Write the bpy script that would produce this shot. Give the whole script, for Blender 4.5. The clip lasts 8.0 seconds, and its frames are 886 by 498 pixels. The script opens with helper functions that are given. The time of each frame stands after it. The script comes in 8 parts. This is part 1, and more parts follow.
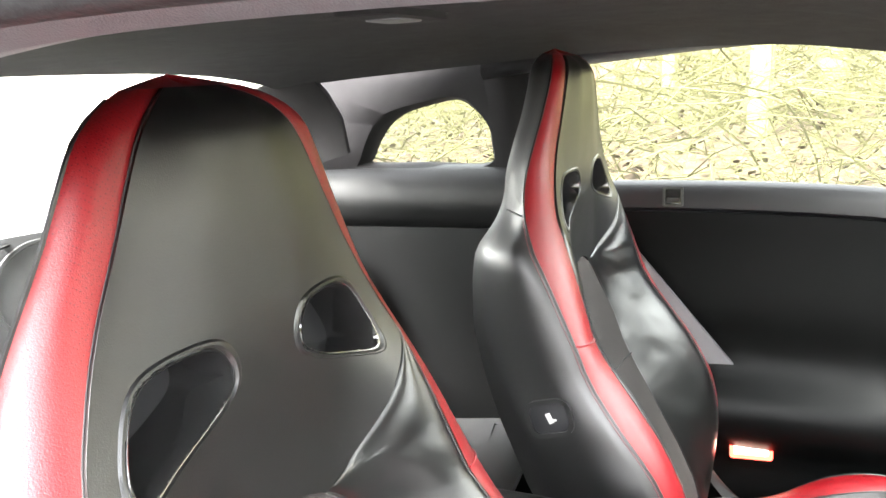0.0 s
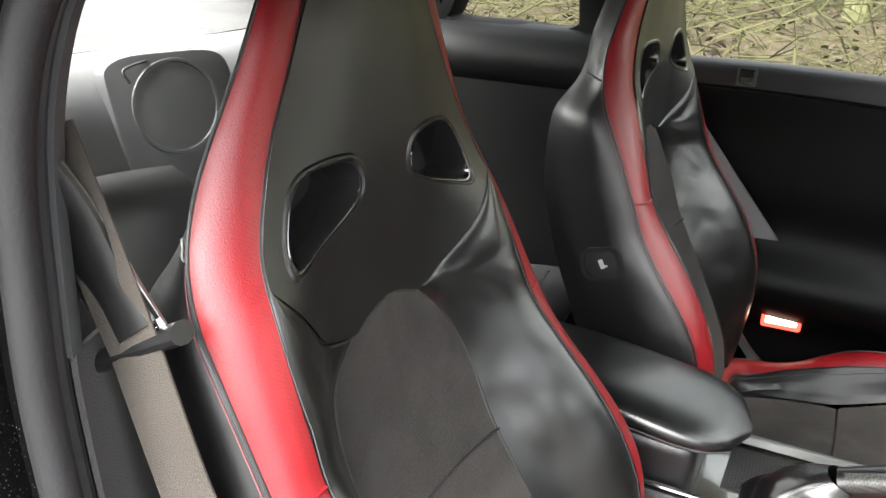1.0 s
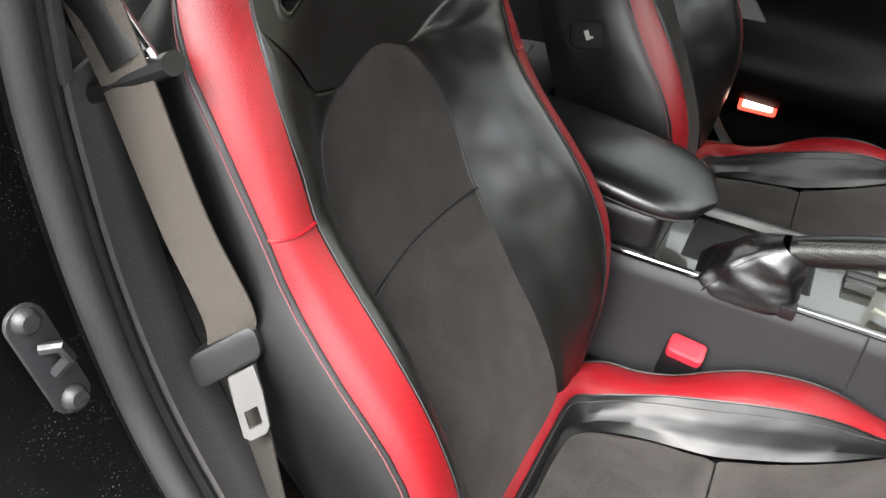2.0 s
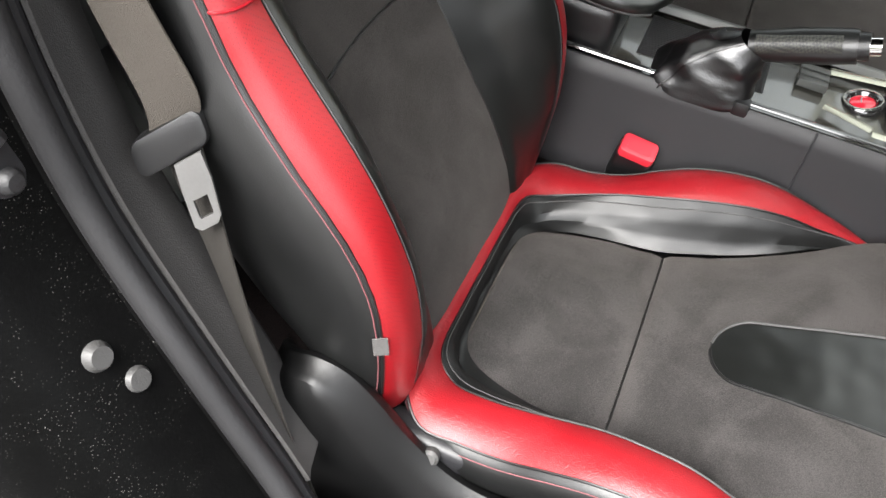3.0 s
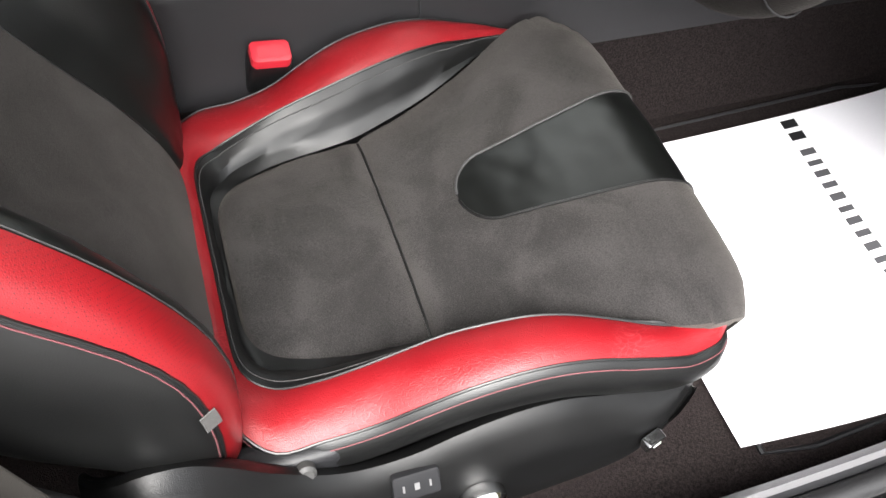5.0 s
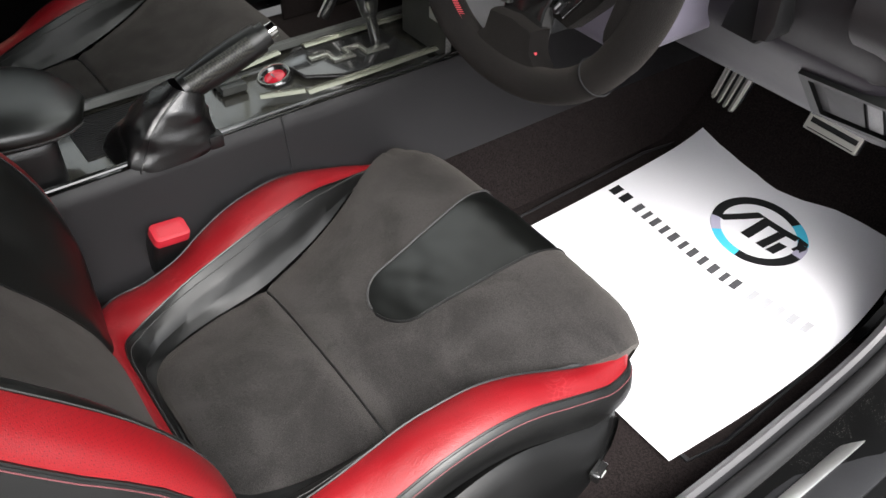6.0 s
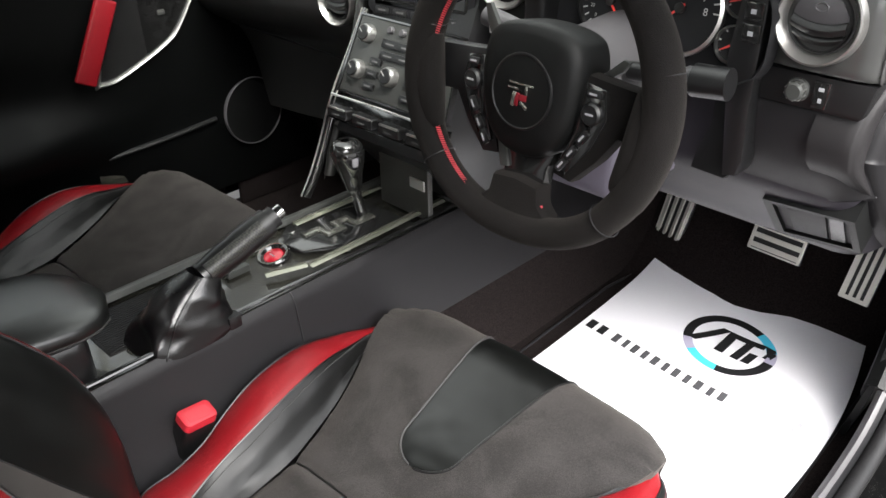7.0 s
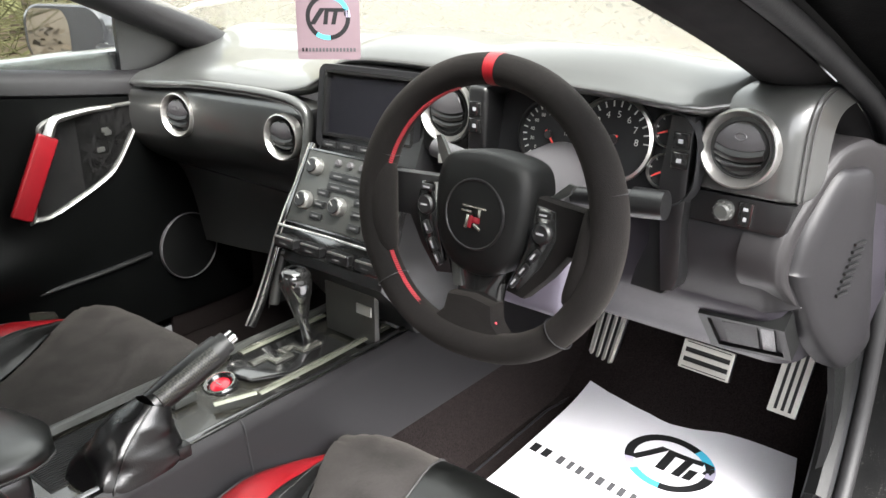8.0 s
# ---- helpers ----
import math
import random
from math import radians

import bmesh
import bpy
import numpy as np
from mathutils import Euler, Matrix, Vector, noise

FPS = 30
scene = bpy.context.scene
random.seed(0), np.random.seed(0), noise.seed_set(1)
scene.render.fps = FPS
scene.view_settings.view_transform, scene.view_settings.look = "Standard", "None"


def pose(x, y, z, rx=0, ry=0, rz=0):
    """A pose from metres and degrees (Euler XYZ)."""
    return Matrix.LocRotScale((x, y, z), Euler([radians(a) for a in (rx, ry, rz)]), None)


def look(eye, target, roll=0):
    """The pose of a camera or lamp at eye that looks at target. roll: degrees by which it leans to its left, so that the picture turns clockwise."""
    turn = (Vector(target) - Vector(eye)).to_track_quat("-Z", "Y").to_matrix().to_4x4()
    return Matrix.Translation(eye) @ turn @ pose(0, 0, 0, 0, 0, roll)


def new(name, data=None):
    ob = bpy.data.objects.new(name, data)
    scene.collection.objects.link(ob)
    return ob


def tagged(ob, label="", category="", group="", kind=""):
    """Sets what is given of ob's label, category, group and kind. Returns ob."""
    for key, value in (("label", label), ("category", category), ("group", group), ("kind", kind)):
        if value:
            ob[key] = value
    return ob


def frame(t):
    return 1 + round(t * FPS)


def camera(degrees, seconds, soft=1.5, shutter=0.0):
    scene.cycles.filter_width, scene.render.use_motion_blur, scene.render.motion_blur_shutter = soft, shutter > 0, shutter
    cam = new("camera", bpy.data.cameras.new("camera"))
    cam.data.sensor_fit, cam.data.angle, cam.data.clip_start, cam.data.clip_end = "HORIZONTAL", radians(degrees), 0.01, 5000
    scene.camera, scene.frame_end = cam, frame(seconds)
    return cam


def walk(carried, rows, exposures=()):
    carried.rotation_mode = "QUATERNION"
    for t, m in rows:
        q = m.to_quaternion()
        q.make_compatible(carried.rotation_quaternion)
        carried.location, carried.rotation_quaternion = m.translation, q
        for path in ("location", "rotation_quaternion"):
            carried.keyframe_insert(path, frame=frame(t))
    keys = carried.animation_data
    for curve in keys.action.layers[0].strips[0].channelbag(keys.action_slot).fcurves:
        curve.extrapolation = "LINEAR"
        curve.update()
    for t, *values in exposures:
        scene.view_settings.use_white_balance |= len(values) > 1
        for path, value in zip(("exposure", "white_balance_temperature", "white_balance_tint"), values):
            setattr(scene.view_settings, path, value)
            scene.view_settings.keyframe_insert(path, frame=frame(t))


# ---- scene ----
PATH = [
    (0, (0.848, 0.294, 1.164), (-0.964, -0.449, 0.756), -3.2),
    (0.5, (0.943, 0.313, 1.183), (-0.8, -0.504, 0.639), -1.1),
    (1, (0.981, 0.322, 1.184), (-0.683, -0.507, 0.449), 1.8),
    (1.5, (0.998, 0.324, 1.181), (-0.593, -0.434, 0.235), 3.8),
    (2, (1.01, 0.329, 1.166), (-0.472, -0.316, -0.011), 5.3),
    (2.2, (1.015, 0.332, 1.159), (-0.432, -0.263, -0.087), 6.1),
    (3.3, (1.019, 0.324, 1.11), (-0.217, 0.039, -0.436), 10.9),
    (3.5, (1.011, 0.325, 1.101), (-0.174, 0.109, -0.495), 12.0),
    (4, (0.979, 0.329, 1.091), (-0.092, 0.254, -0.596), 11.9),
    (4.5, (0.924, 0.279, 1.074), (-0.132, 0.46, -0.615), 9.7),
    (5, (0.922, 0.207, 1.099), (-0.193, 0.701, -0.486), 6.6),
    (5.2, (0.928, 0.195, 1.116), (-0.223, 0.781, -0.411), 4.6),
    (6.3, (0.996, 0.051, 1.16), (-0.188, 1.056, -0.101), 1.0),
    (6.5, (0.984, 0.028, 1.168), (-0.208, 1.085, -0.041), 0.3),
    (7, (0.948, -0.042, 1.185), (-0.27, 1.169, 0.16), -1.2),
    (7.5, (0.937, -0.08, 1.182), (-0.258, 1.284, 0.34), -0.7),
    (8, (0.939, -0.105, 1.177), (-0.226, 1.351, 0.454), 0.4),
]
EXPOSURE = [(0.0, 5.47), (0.5, 4.53), (1.0, 3.89), (1.5, 3.68), (2.0, 3.40), (3.5, 2.95), (4.5, 2.94), (5.2, 2.50), (6.5, 2.16), (7.2, 2.67), (7.5, 3.01), (8.0, 3.14)]
cam = camera(56.2, 8.0)
walk(cam, [(t, look(e, g, r)) for t, e, g, r in PATH], EXPOSURE)

# ---------------------------------------------------------------- world and light
world = bpy.data.worlds.new("overcast_sky")
scene.world = world
world.use_nodes = True
wn, wl = world.node_tree.nodes, world.node_tree.links
sky = wn.new("ShaderNodeTexSky")
sky.sky_type, sky.sun_disc = "NISHITA", False
sky.sun_elevation, sky.sun_rotation = radians(51), radians(110)
sky.dust_density, sky.ozone_density = 3.0, 1.0
hsv = wn.new("ShaderNodeHueSaturation")
hsv.inputs["Saturation"].default_value = 0.14
wl.new(sky.outputs[0], hsv.inputs["Color"])
wl.new(hsv.outputs[0], wn["Background"].inputs["Color"])
wn["Background"].inputs["Strength"].default_value = 0.15

sun = new("sun", bpy.data.lights.new("sun", "SUN"))
sun.data.energy, sun.data.angle, sun.data.color = 1.3, radians(38), (1.0, 0.97, 0.93)
sun.matrix_world = look((5.0, -1.8, 6.5), (0, 0, 0))


# ---------------------------------------------------------------- materials
def mat(name, color, rough=0.5, metal=0.0, var=0.25, scale=30.0, bump=0.1, fine=400.0, coat=0.0, spec=0.5, sheen=0.0, emit=0.0, tint=None, hard=0.0, dust=0.0, swirl=0.0):
    """A surface with broad stains, fine grain in colour and relief."""
    m = bpy.data.materials.new(name)
    m.use_nodes = True
    n, l = m.node_tree.nodes, m.node_tree.links
    b = n["Principled BSDF"]
    tc = n.new("ShaderNodeTexCoord")
    big, small = n.new("ShaderNodeTexNoise"), n.new("ShaderNodeTexNoise")
    big.inputs["Scale"].default_value, big.inputs["Detail"].default_value = scale, 4
    small.inputs["Scale"].default_value, small.inputs["Detail"].default_value = fine, 2
    big.inputs["Distortion"].default_value = swirl
    for t in (big, small):
        l.new(tc.outputs["Object"], t.inputs["Vector"])
    ramp = n.new("ShaderNodeMix")
    ramp.data_type = "RGBA"
    dark = [c * (1 - var) for c in color]
    light = [min(1, c * (1 + var)) for c in (tint or color)]
    ramp.inputs["A"].default_value, ramp.inputs["B"].default_value = (*dark, 1), (*light, 1)
    add = n.new("ShaderNodeMath")
    add.operation = "MULTIPLY_ADD"
    l.new(small.outputs["Fac"], add.inputs[0])
    add.inputs[1].default_value = 0.5
    mul = n.new("ShaderNodeMath")
    mul.operation = "MULTIPLY"
    l.new(big.outputs["Fac"], mul.inputs[0])
    mul.inputs[1].default_value = 0.5
    l.new(mul.outputs[0], add.inputs[2])
    fac = add.outputs[0]
    if hard:
        clip = n.new("ShaderNodeMapRange")
        clip.interpolation_type = "SMOOTHSTEP"
        clip.inputs["From Min"].default_value, clip.inputs["From Max"].default_value = 0.5 - hard, 0.5 + hard
        l.new(fac, clip.inputs["Value"])
        fac = clip.outputs["Result"]
    l.new(fac, ramp.inputs["Factor"])
    l.new(ramp.outputs["Result"], b.inputs["Base Color"])
    if dust:
        speck, pick, mix2 = n.new("ShaderNodeTexVoronoi"), n.new("ShaderNodeMapRange"), n.new("ShaderNodeMix")
        speck.inputs["Scale"].default_value = 420
        l.new(tc.outputs["Object"], speck.inputs["Vector"])
        pick.inputs["From Min"].default_value, pick.inputs["From Max"].default_value = 0.17, 0.06
        pick.inputs["To Max"].default_value = dust
        l.new(speck.outputs["Distance"], pick.inputs["Value"])
        gate = n.new("ShaderNodeMath")
        gate.operation = "MULTIPLY"
        fewer = n.new("ShaderNodeMapRange")
        fewer.inputs["From Min"].default_value, fewer.inputs["From Max"].default_value = 0.44, 0.64
        l.new(big.outputs["Fac"], fewer.inputs["Value"])
        l.new(pick.outputs["Result"], gate.inputs[0])
        l.new(fewer.outputs["Result"], gate.inputs[1])
        mix2.data_type = "RGBA"
        mix2.inputs["B"].default_value = (0.55, 0.53, 0.50, 1)
        l.new(gate.outputs[0], mix2.inputs["Factor"])
        l.new(ramp.outputs["Result"], mix2.inputs["A"])
        l.new(mix2.outputs["Result"], b.inputs["Base Color"])
    b.inputs["Metallic"].default_value = metal
    rr = n.new("ShaderNodeMapRange")
    rr.inputs["To Min"].default_value, rr.inputs["To Max"].default_value = max(0.02, rough * 0.8), min(1, rough * 1.2)
    l.new(big.outputs["Fac"], rr.inputs["Value"])
    l.new(rr.outputs["Result"], b.inputs["Roughness"])
    b.inputs["Coat Weight"].default_value, b.inputs["Coat Roughness"].default_value = coat, 0.05
    b.inputs["Specular IOR Level"].default_value = spec
    if sheen:
        b.inputs["Sheen Weight"].default_value, b.inputs["Sheen Roughness"].default_value = sheen, 0.6
        b.inputs["Sheen Tint"].default_value = (0.75, 0.68, 0.62, 1)
    if bump:
        bp = n.new("ShaderNodeBump")
        bp.inputs["Strength"].default_value, bp.inputs["Distance"].default_value = bump, 0.002
        l.new(small.outputs["Fac"], bp.inputs["Height"])
        l.new(bp.outputs["Normal"], b.inputs["Normal"])
    if emit:
        b.inputs["Emission Color"].default_value, b.inputs["Emission Strength"].default_value = (*color, 1), emit
    return m


def perforate(m, pitch, depth, across=(1, 1, 1)):
    """Rows of tiny holes pressed into a leather, with their shade put into its colour."""
    n, l = m.node_tree.nodes, m.node_tree.links
    b = n["Principled BSDF"]
    tc, mp = n.new("ShaderNodeTexCoord"), n.new("ShaderNodeMapping")
    mp.inputs["Rotation"].default_value = (0.6, 0.3, 0.78)
    l.new(tc.outputs["Object"], mp.inputs["Vector"])
    v = n.new("ShaderNodeTexVoronoi")
    v.inputs["Scale"].default_value, v.inputs["Randomness"].default_value = 1 / pitch, 0.0
    l.new(mp.outputs[0], v.inputs["Vector"])
    r = n.new("ShaderNodeMapRange")
    r.inputs["From Min"].default_value, r.inputs["From Max"].default_value = 0.16, 0.32
    l.new(v.outputs["Distance"], r.inputs["Value"])
    bp = n.new("ShaderNodeBump")
    bp.inputs["Strength"].default_value, bp.inputs["Distance"].default_value = depth, 0.0015
    l.new(r.outputs["Result"], bp.inputs["Height"])
    # shade within the holes, painted as a darker red
    pit = n.new("ShaderNodeMix")
    pit.data_type = "RGBA"
    pit.inputs["A"].default_value = (0.105, 0.003, 0.006, 1)
    l.new(b.inputs["Base Color"].links[0].from_socket, pit.inputs["B"])
    l.new(r.outputs["Result"], pit.inputs["Factor"])
    l.new(pit.outputs["Result"], b.inputs["Base Color"])
    if b.inputs["Normal"].links:
        l.new(b.inputs["Normal"].links[0].from_socket, bp.inputs["Normal"])
    l.new(bp.outputs["Normal"], b.inputs["Normal"])


def crease(m, scale, depth, pale, turn=0.8):
    """Fine cracks of worn leather, paler along their lines."""
    n, l = m.node_tree.nodes, m.node_tree.links
    b = n["Principled BSDF"]
    tc, mp = n.new("ShaderNodeTexCoord"), n.new("ShaderNodeMapping")
    mp.inputs["Rotation"].default_value, mp.inputs["Scale"].default_value = (0.3, 0.2, turn), (1.0, 0.45, 1.0)
    l.new(tc.outputs["Object"], mp.inputs["Vector"])
    wob, mixv = n.new("ShaderNodeTexNoise"), n.new("ShaderNodeMix")
    wob.inputs["Scale"].default_value = 30
    l.new(mp.outputs[0], wob.inputs["Vector"])
    mixv.data_type = "RGBA"
    mixv.inputs["Factor"].default_value = 0.03
    l.new(mp.outputs[0], mixv.inputs["A"])
    l.new(wob.outputs["Color"], mixv.inputs["B"])
    v = n.new("ShaderNodeTexVoronoi")
    v.feature = "DISTANCE_TO_EDGE"
    v.inputs["Scale"].default_value = scale
    l.new(mixv.outputs["Result"], v.inputs["Vector"])
    r = n.new("ShaderNodeMapRange")
    r.inputs["From Min"].default_value, r.inputs["From Max"].default_value = 0.0, 0.09
    l.new(v.outputs["Distance"], r.inputs["Value"])
    bp = n.new("ShaderNodeBump")
    bp.inputs["Strength"].default_value, bp.inputs["Distance"].default_value = depth, 0.0008
    l.new(r.outputs["Result"], bp.inputs["Height"])
    if b.inputs["Normal"].links:
        l.new(b.inputs["Normal"].links[0].from_socket, bp.inputs["Normal"])
    l.new(bp.outputs["Normal"], b.inputs["Normal"])
    patch, gate, sum_ = n.new("ShaderNodeTexNoise"), n.new("ShaderNodeMapRange"), n.new("ShaderNodeMath")
    patch.inputs["Scale"].default_value = 16
    l.new(tc.outputs["Object"], patch.inputs["Vector"])
    gate.inputs["From Min"].default_value, gate.inputs["From Max"].default_value, gate.inputs["To Max"].default_value = 0.5, 0.68, 0.55
    l.new(patch.outputs["Fac"], gate.inputs["Value"])
    inv = n.new("ShaderNodeMath")
    inv.operation = "SUBTRACT"
    inv.inputs[0].default_value = 1.0
    l.new(r.outputs["Result"], inv.inputs[1])
    sum_.operation = "MULTIPLY"
    l.new(inv.outputs[0], sum_.inputs[0])
    l.new(gate.outputs["Result"], sum_.inputs[1])
    mx = n.new("ShaderNodeMix")
    mx.data_type = "RGBA"
    mx.inputs["B"].default_value = (*pale, 1)
    l.new(b.inputs["Base Color"].links[0].from_socket, mx.inputs["A"])
    l.new(sum_.outputs[0], mx.inputs["Factor"])
    l.new(mx.outputs["Result"], b.inputs["Base Color"])


def weave(m, scale, a, b_):
    """A carbon twill: two tones in small diagonal checks under lacquer."""
    n, l = m.node_tree.nodes, m.node_tree.links
    tc, mp = n.new("ShaderNodeTexCoord"), n.new("ShaderNodeMapping")
    mp.inputs["Rotation"].default_value = (0.0, 0.0, 0.785)
    l.new(tc.outputs["Object"], mp.inputs["Vector"])
    c = n.new("ShaderNodeTexChecker")
    c.inputs["Scale"].default_value, c.inputs["Color1"].default_value, c.inputs["Color2"].default_value = scale, (*a, 1), (*b_, 1)
    l.new(mp.outputs[0], c.inputs["Vector"])
    l.new(c.outputs["Color"], n["Principled BSDF"].inputs["Base Color"])


def pane_material(name, tint, gloss, haze=0.0):
    m = bpy.data.materials.new(name)
    m.use_nodes = True
    n, l = m.node_tree.nodes, m.node_tree.links
    n.remove(n["Principled BSDF"])
    t, g, mx, fr = (n.new(k) for k in ("ShaderNodeBsdfTransparent", "ShaderNodeBsdfGlossy", "ShaderNodeMixShader", "ShaderNodeFresnel"))
    t.inputs["Color"].default_value = (*tint, 1)
    g.inputs["Roughness"].default_value = gloss
    fr.inputs["IOR"].default_value = 1.3
    cut = n.new("ShaderNodeMath")
    cut.operation = "MULTIPLY"
    cut.inputs[1].default_value = 0.3
    l.new(fr.outputs[0], cut.inputs[0])
    l.new(cut.outputs[0], mx.inputs[0])
    l.new(t.outputs[0], mx.inputs[1])
    l.new(g.outputs[0], mx.inputs[2])
    out = mx.outputs[0]
    if haze:
        # a film of rain and dust that scatters the daylight
        d, mh = n.new("ShaderNodeBsdfTranslucent"), n.new("ShaderNodeMixShader")
        d.inputs["Color"].default_value = (0.82, 0.79, 0.68, 1)
        mh.inputs[0].default_value = haze
        l.new(out, mh.inputs[1])
        l.new(d.outputs[0], mh.inputs[2])
        out = mh.outputs[0]
    l.new(out, n["Material Output"].inputs["Surface"])
    return m


LEATHER = mat("black_leather", (0.0026, 0.0027, 0.0027), 0.38, var=0.25, scale=14, bump=0.10, fine=900, spec=0.874)
# the faint green in this black is the reflection of trees, put into the colour
LEATHER_WORN = mat("worn_black_leather", (0.0028, 0.0031, 0.0028), 0.31, var=0.25, scale=22, bump=0.08, fine=900, spec=0.85)
BOOT = mat("supple_black_leather", (0.0032, 0.0030, 0.0034), 0.29, var=0.3, scale=18, bump=0.2, fine=600, spec=1)
RED = mat("red_leather", (0.2070, 0.0046, 0.0078), 0.36, var=0.25, scale=12, bump=0.15, fine=900, spec=0.62)
perforate(RED, 0.0022, 0.10)
RED_WORN = mat("creased_red_leather", (0.1852, 0.0043, 0.0076), 0.40, var=0.25, scale=10, bump=0.2, fine=900, spec=0.42)
crease(RED_WORN, 230, 0.16, (0.36, 0.050, 0.058))
RED_PLAIN = mat("plain_red_leather", (0.2166, 0.0044, 0.0093), 0.36, var=0.16, scale=12, bump=0.25, fine=900, spec=0.6)
LEATHER_SOFT = mat("soft_black_leather", (0.0027, 0.0028, 0.0028), 0.44, var=0.35, scale=12, bump=0.12, fine=800, spec=0.5)
SUEDE = mat("dark_suede", (0.0190, 0.0175, 0.0172), 0.95, var=0.62, scale=12, bump=0.4, fine=900, spec=0.2, sheen=0.12, hard=0.14, swirl=1.0)
SUEDE_BLACK = mat("black_suede", (0.0042, 0.0036, 0.0036), 0.95, var=0.5, scale=14, bump=0.4, fine=900, spec=0.12, sheen=0.05, hard=0.14)
THREAD = mat("grey_thread", (0.0143, 0.013, 0.013), 0.8, bump=0.3, fine=600, spec=1.0)
THREAD_WINE = mat("wine_thread", (0.104, 0.0156, 0.0208), 0.8, bump=0.3, fine=600, spec=1.0)
THREAD_RED = mat("red_thread", (0.42, 0.018, 0.030), 0.7, bump=0.3, fine=600, spec=1.0)
PLASTIC = mat("black_plastic", (0.0060, 0.0060, 0.0064), 0.32, var=0.2, scale=20, bump=0.2, fine=1400, spec=0.75)
PLASTIC_SOFT = mat("soft_black_plastic", (0.00291, 0.00312, 0.00312), 0.50, var=0.2, scale=8, bump=0.2, fine=1100, spec=0.276)
DOOR_SKIN = mat("black_door_skin", (0.0014, 0.0016, 0.0016), 0.46, var=0.3, scale=12, bump=0.15, fine=1000, spec=0.12)
VALANCE = mat("satin_black_plastic", (0.0025, 0.0025, 0.0026), 0.44, var=0.2, scale=14, bump=0.2, fine=1200, spec=0.391)
CONSOLE_SIDE = mat("charcoal_vinyl", (0.0078, 0.0071, 0.0083), 0.5, var=0.2, scale=9, bump=0.2, fine=1000, spec=0.437)
JAMB = mat("dusty_black_paint", (0.00182, 0.00182, 0.00182), 0.38, var=0.6, scale=30, bump=0.1, fine=300, spec=0.046, dust=0.30)
DASH_SKIN = mat("dash_skin", (0.034, 0.0345, 0.033), 0.36, var=0.2, scale=9, bump=0.1, fine=1100, spec=1.0, coat=0.5)
# grey plastics; light bounced off the paper mat is put into their purplish colour
COWL = mat("grey_plastic_mauve_bounce", (0.143, 0.13, 0.1716), 0.5, var=0.12, scale=9, bump=0.2, fine=1100, spec=1.0)
KNEE = mat("grey_plastic_paper_bounce", (0.0168, 0.0145, 0.0196), 0.5, var=0.12, scale=9, bump=0.2, fine=1100, spec=0.5)
PLASTIC_GREY = mat("dark_grey_plastic", (0.0600, 0.0570, 0.0610), 0.5, var=0.15, scale=10, bump=0.3, fine=1100, spec=1.0)
TRIM_GREY = mat("grey_trim", (0.045, 0.0465, 0.048), 0.42, var=0.12, scale=8, bump=0.25, fine=1000, spec=1.0)
FLANGE = mat("taupe_grey_plastic", (0.0138, 0.0125, 0.0133), 0.5, var=0.15, scale=10, bump=0.2, fine=1100, spec=0.4)
PIANO = mat("piano_black", (0.013, 0.013, 0.013), 0.14, var=0.2, scale=5, bump=0.0, coat=0.69, spec=1.0)
SMOKE = mat("dark_screen", (0.0104, 0.0104, 0.013), 0.12, var=0.2, scale=5, bump=0.0, spec=1.0)
CHROME = mat("chrome", (0.75, 0.75, 0.74), 0.10, metal=1.0, var=0.06, scale=20, bump=0.0)
SATIN = mat("satin_silver", (0.85, 0.833, 0.799), 0.32, metal=1.0, var=0.08, scale=25, bump=0.04)
# silver bevel; its olive tint paints in the greenery it mirrors
BEVEL = mat("silver_bevel_olive_reflection", (0.34, 0.34, 0.28), 0.20, metal=0.7, var=0.15, scale=30, bump=0.0)
VENT_RING = mat("brushed_vent_ring", (0.56, 0.55, 0.53), 0.30, metal=0.9, var=0.1, scale=40, bump=0.03)
RIM = mat("dull_silver_rim", (0.338, 0.338, 0.325), 0.35, metal=0.8, var=0.08, scale=40, bump=0.0)
GUNMETAL = mat("gunmetal_panel", (0.0655, 0.0673, 0.0637), 0.38, metal=0.3, var=0.12, scale=20, bump=0.08)
CARBON = mat("carbon_weave", (0.078, 0.078, 0.078), 0.25, coat=0.805, bump=0.0, spec=0.69)
weave(CARBON, 420, (0.006, 0.006, 0.006), (0.056, 0.054, 0.044))
CARBON_MATT = mat("satin_carbon", (0.0312, 0.0312, 0.0312), 0.5, bump=0.0, spec=0.575)
weave(CARBON_MATT, 330, (0.0156, 0.0156, 0.0156), (0.052, 0.052, 0.0442))
LINER = mat("headliner_cloth", (0.012, 0.0112, 0.0117), 0.95, var=0.15, scale=30, bump=0.3, fine=1500, spec=0.23)
CARPET = mat("dark_carpet", (0.0145, 0.0110, 0.0108), 1.0, var=0.75, scale=320, bump=1.0, fine=800, spec=0.1, hard=0.16)
FELT = mat("grey_felt_trim", (0.052, 0.0494, 0.0481), 0.9, var=0.25, scale=40, bump=0.5, fine=700, spec=0.46)
PAPER = mat("white_paper", (0.86, 0.85, 0.89), 0.7, var=0.03, scale=6, bump=0.05, fine=300)
INK = mat("black_ink", (0.0117, 0.0117, 0.013), 0.6, var=0.1, bump=0.0, spec=0.276)
INK_GREY = mat("grey_ink", (0.34, 0.34, 0.36), 0.6, var=0.1, bump=0.0, spec=1.0)
MARK_DIM = mat("dim_switch_print", (0.11, 0.11, 0.11), 0.6, var=0.1, bump=0.0, spec=1.0)
INK_CYAN = mat("cyan_ink", (0.07, 0.55, 0.78), 0.6, var=0.05, bump=0.0)
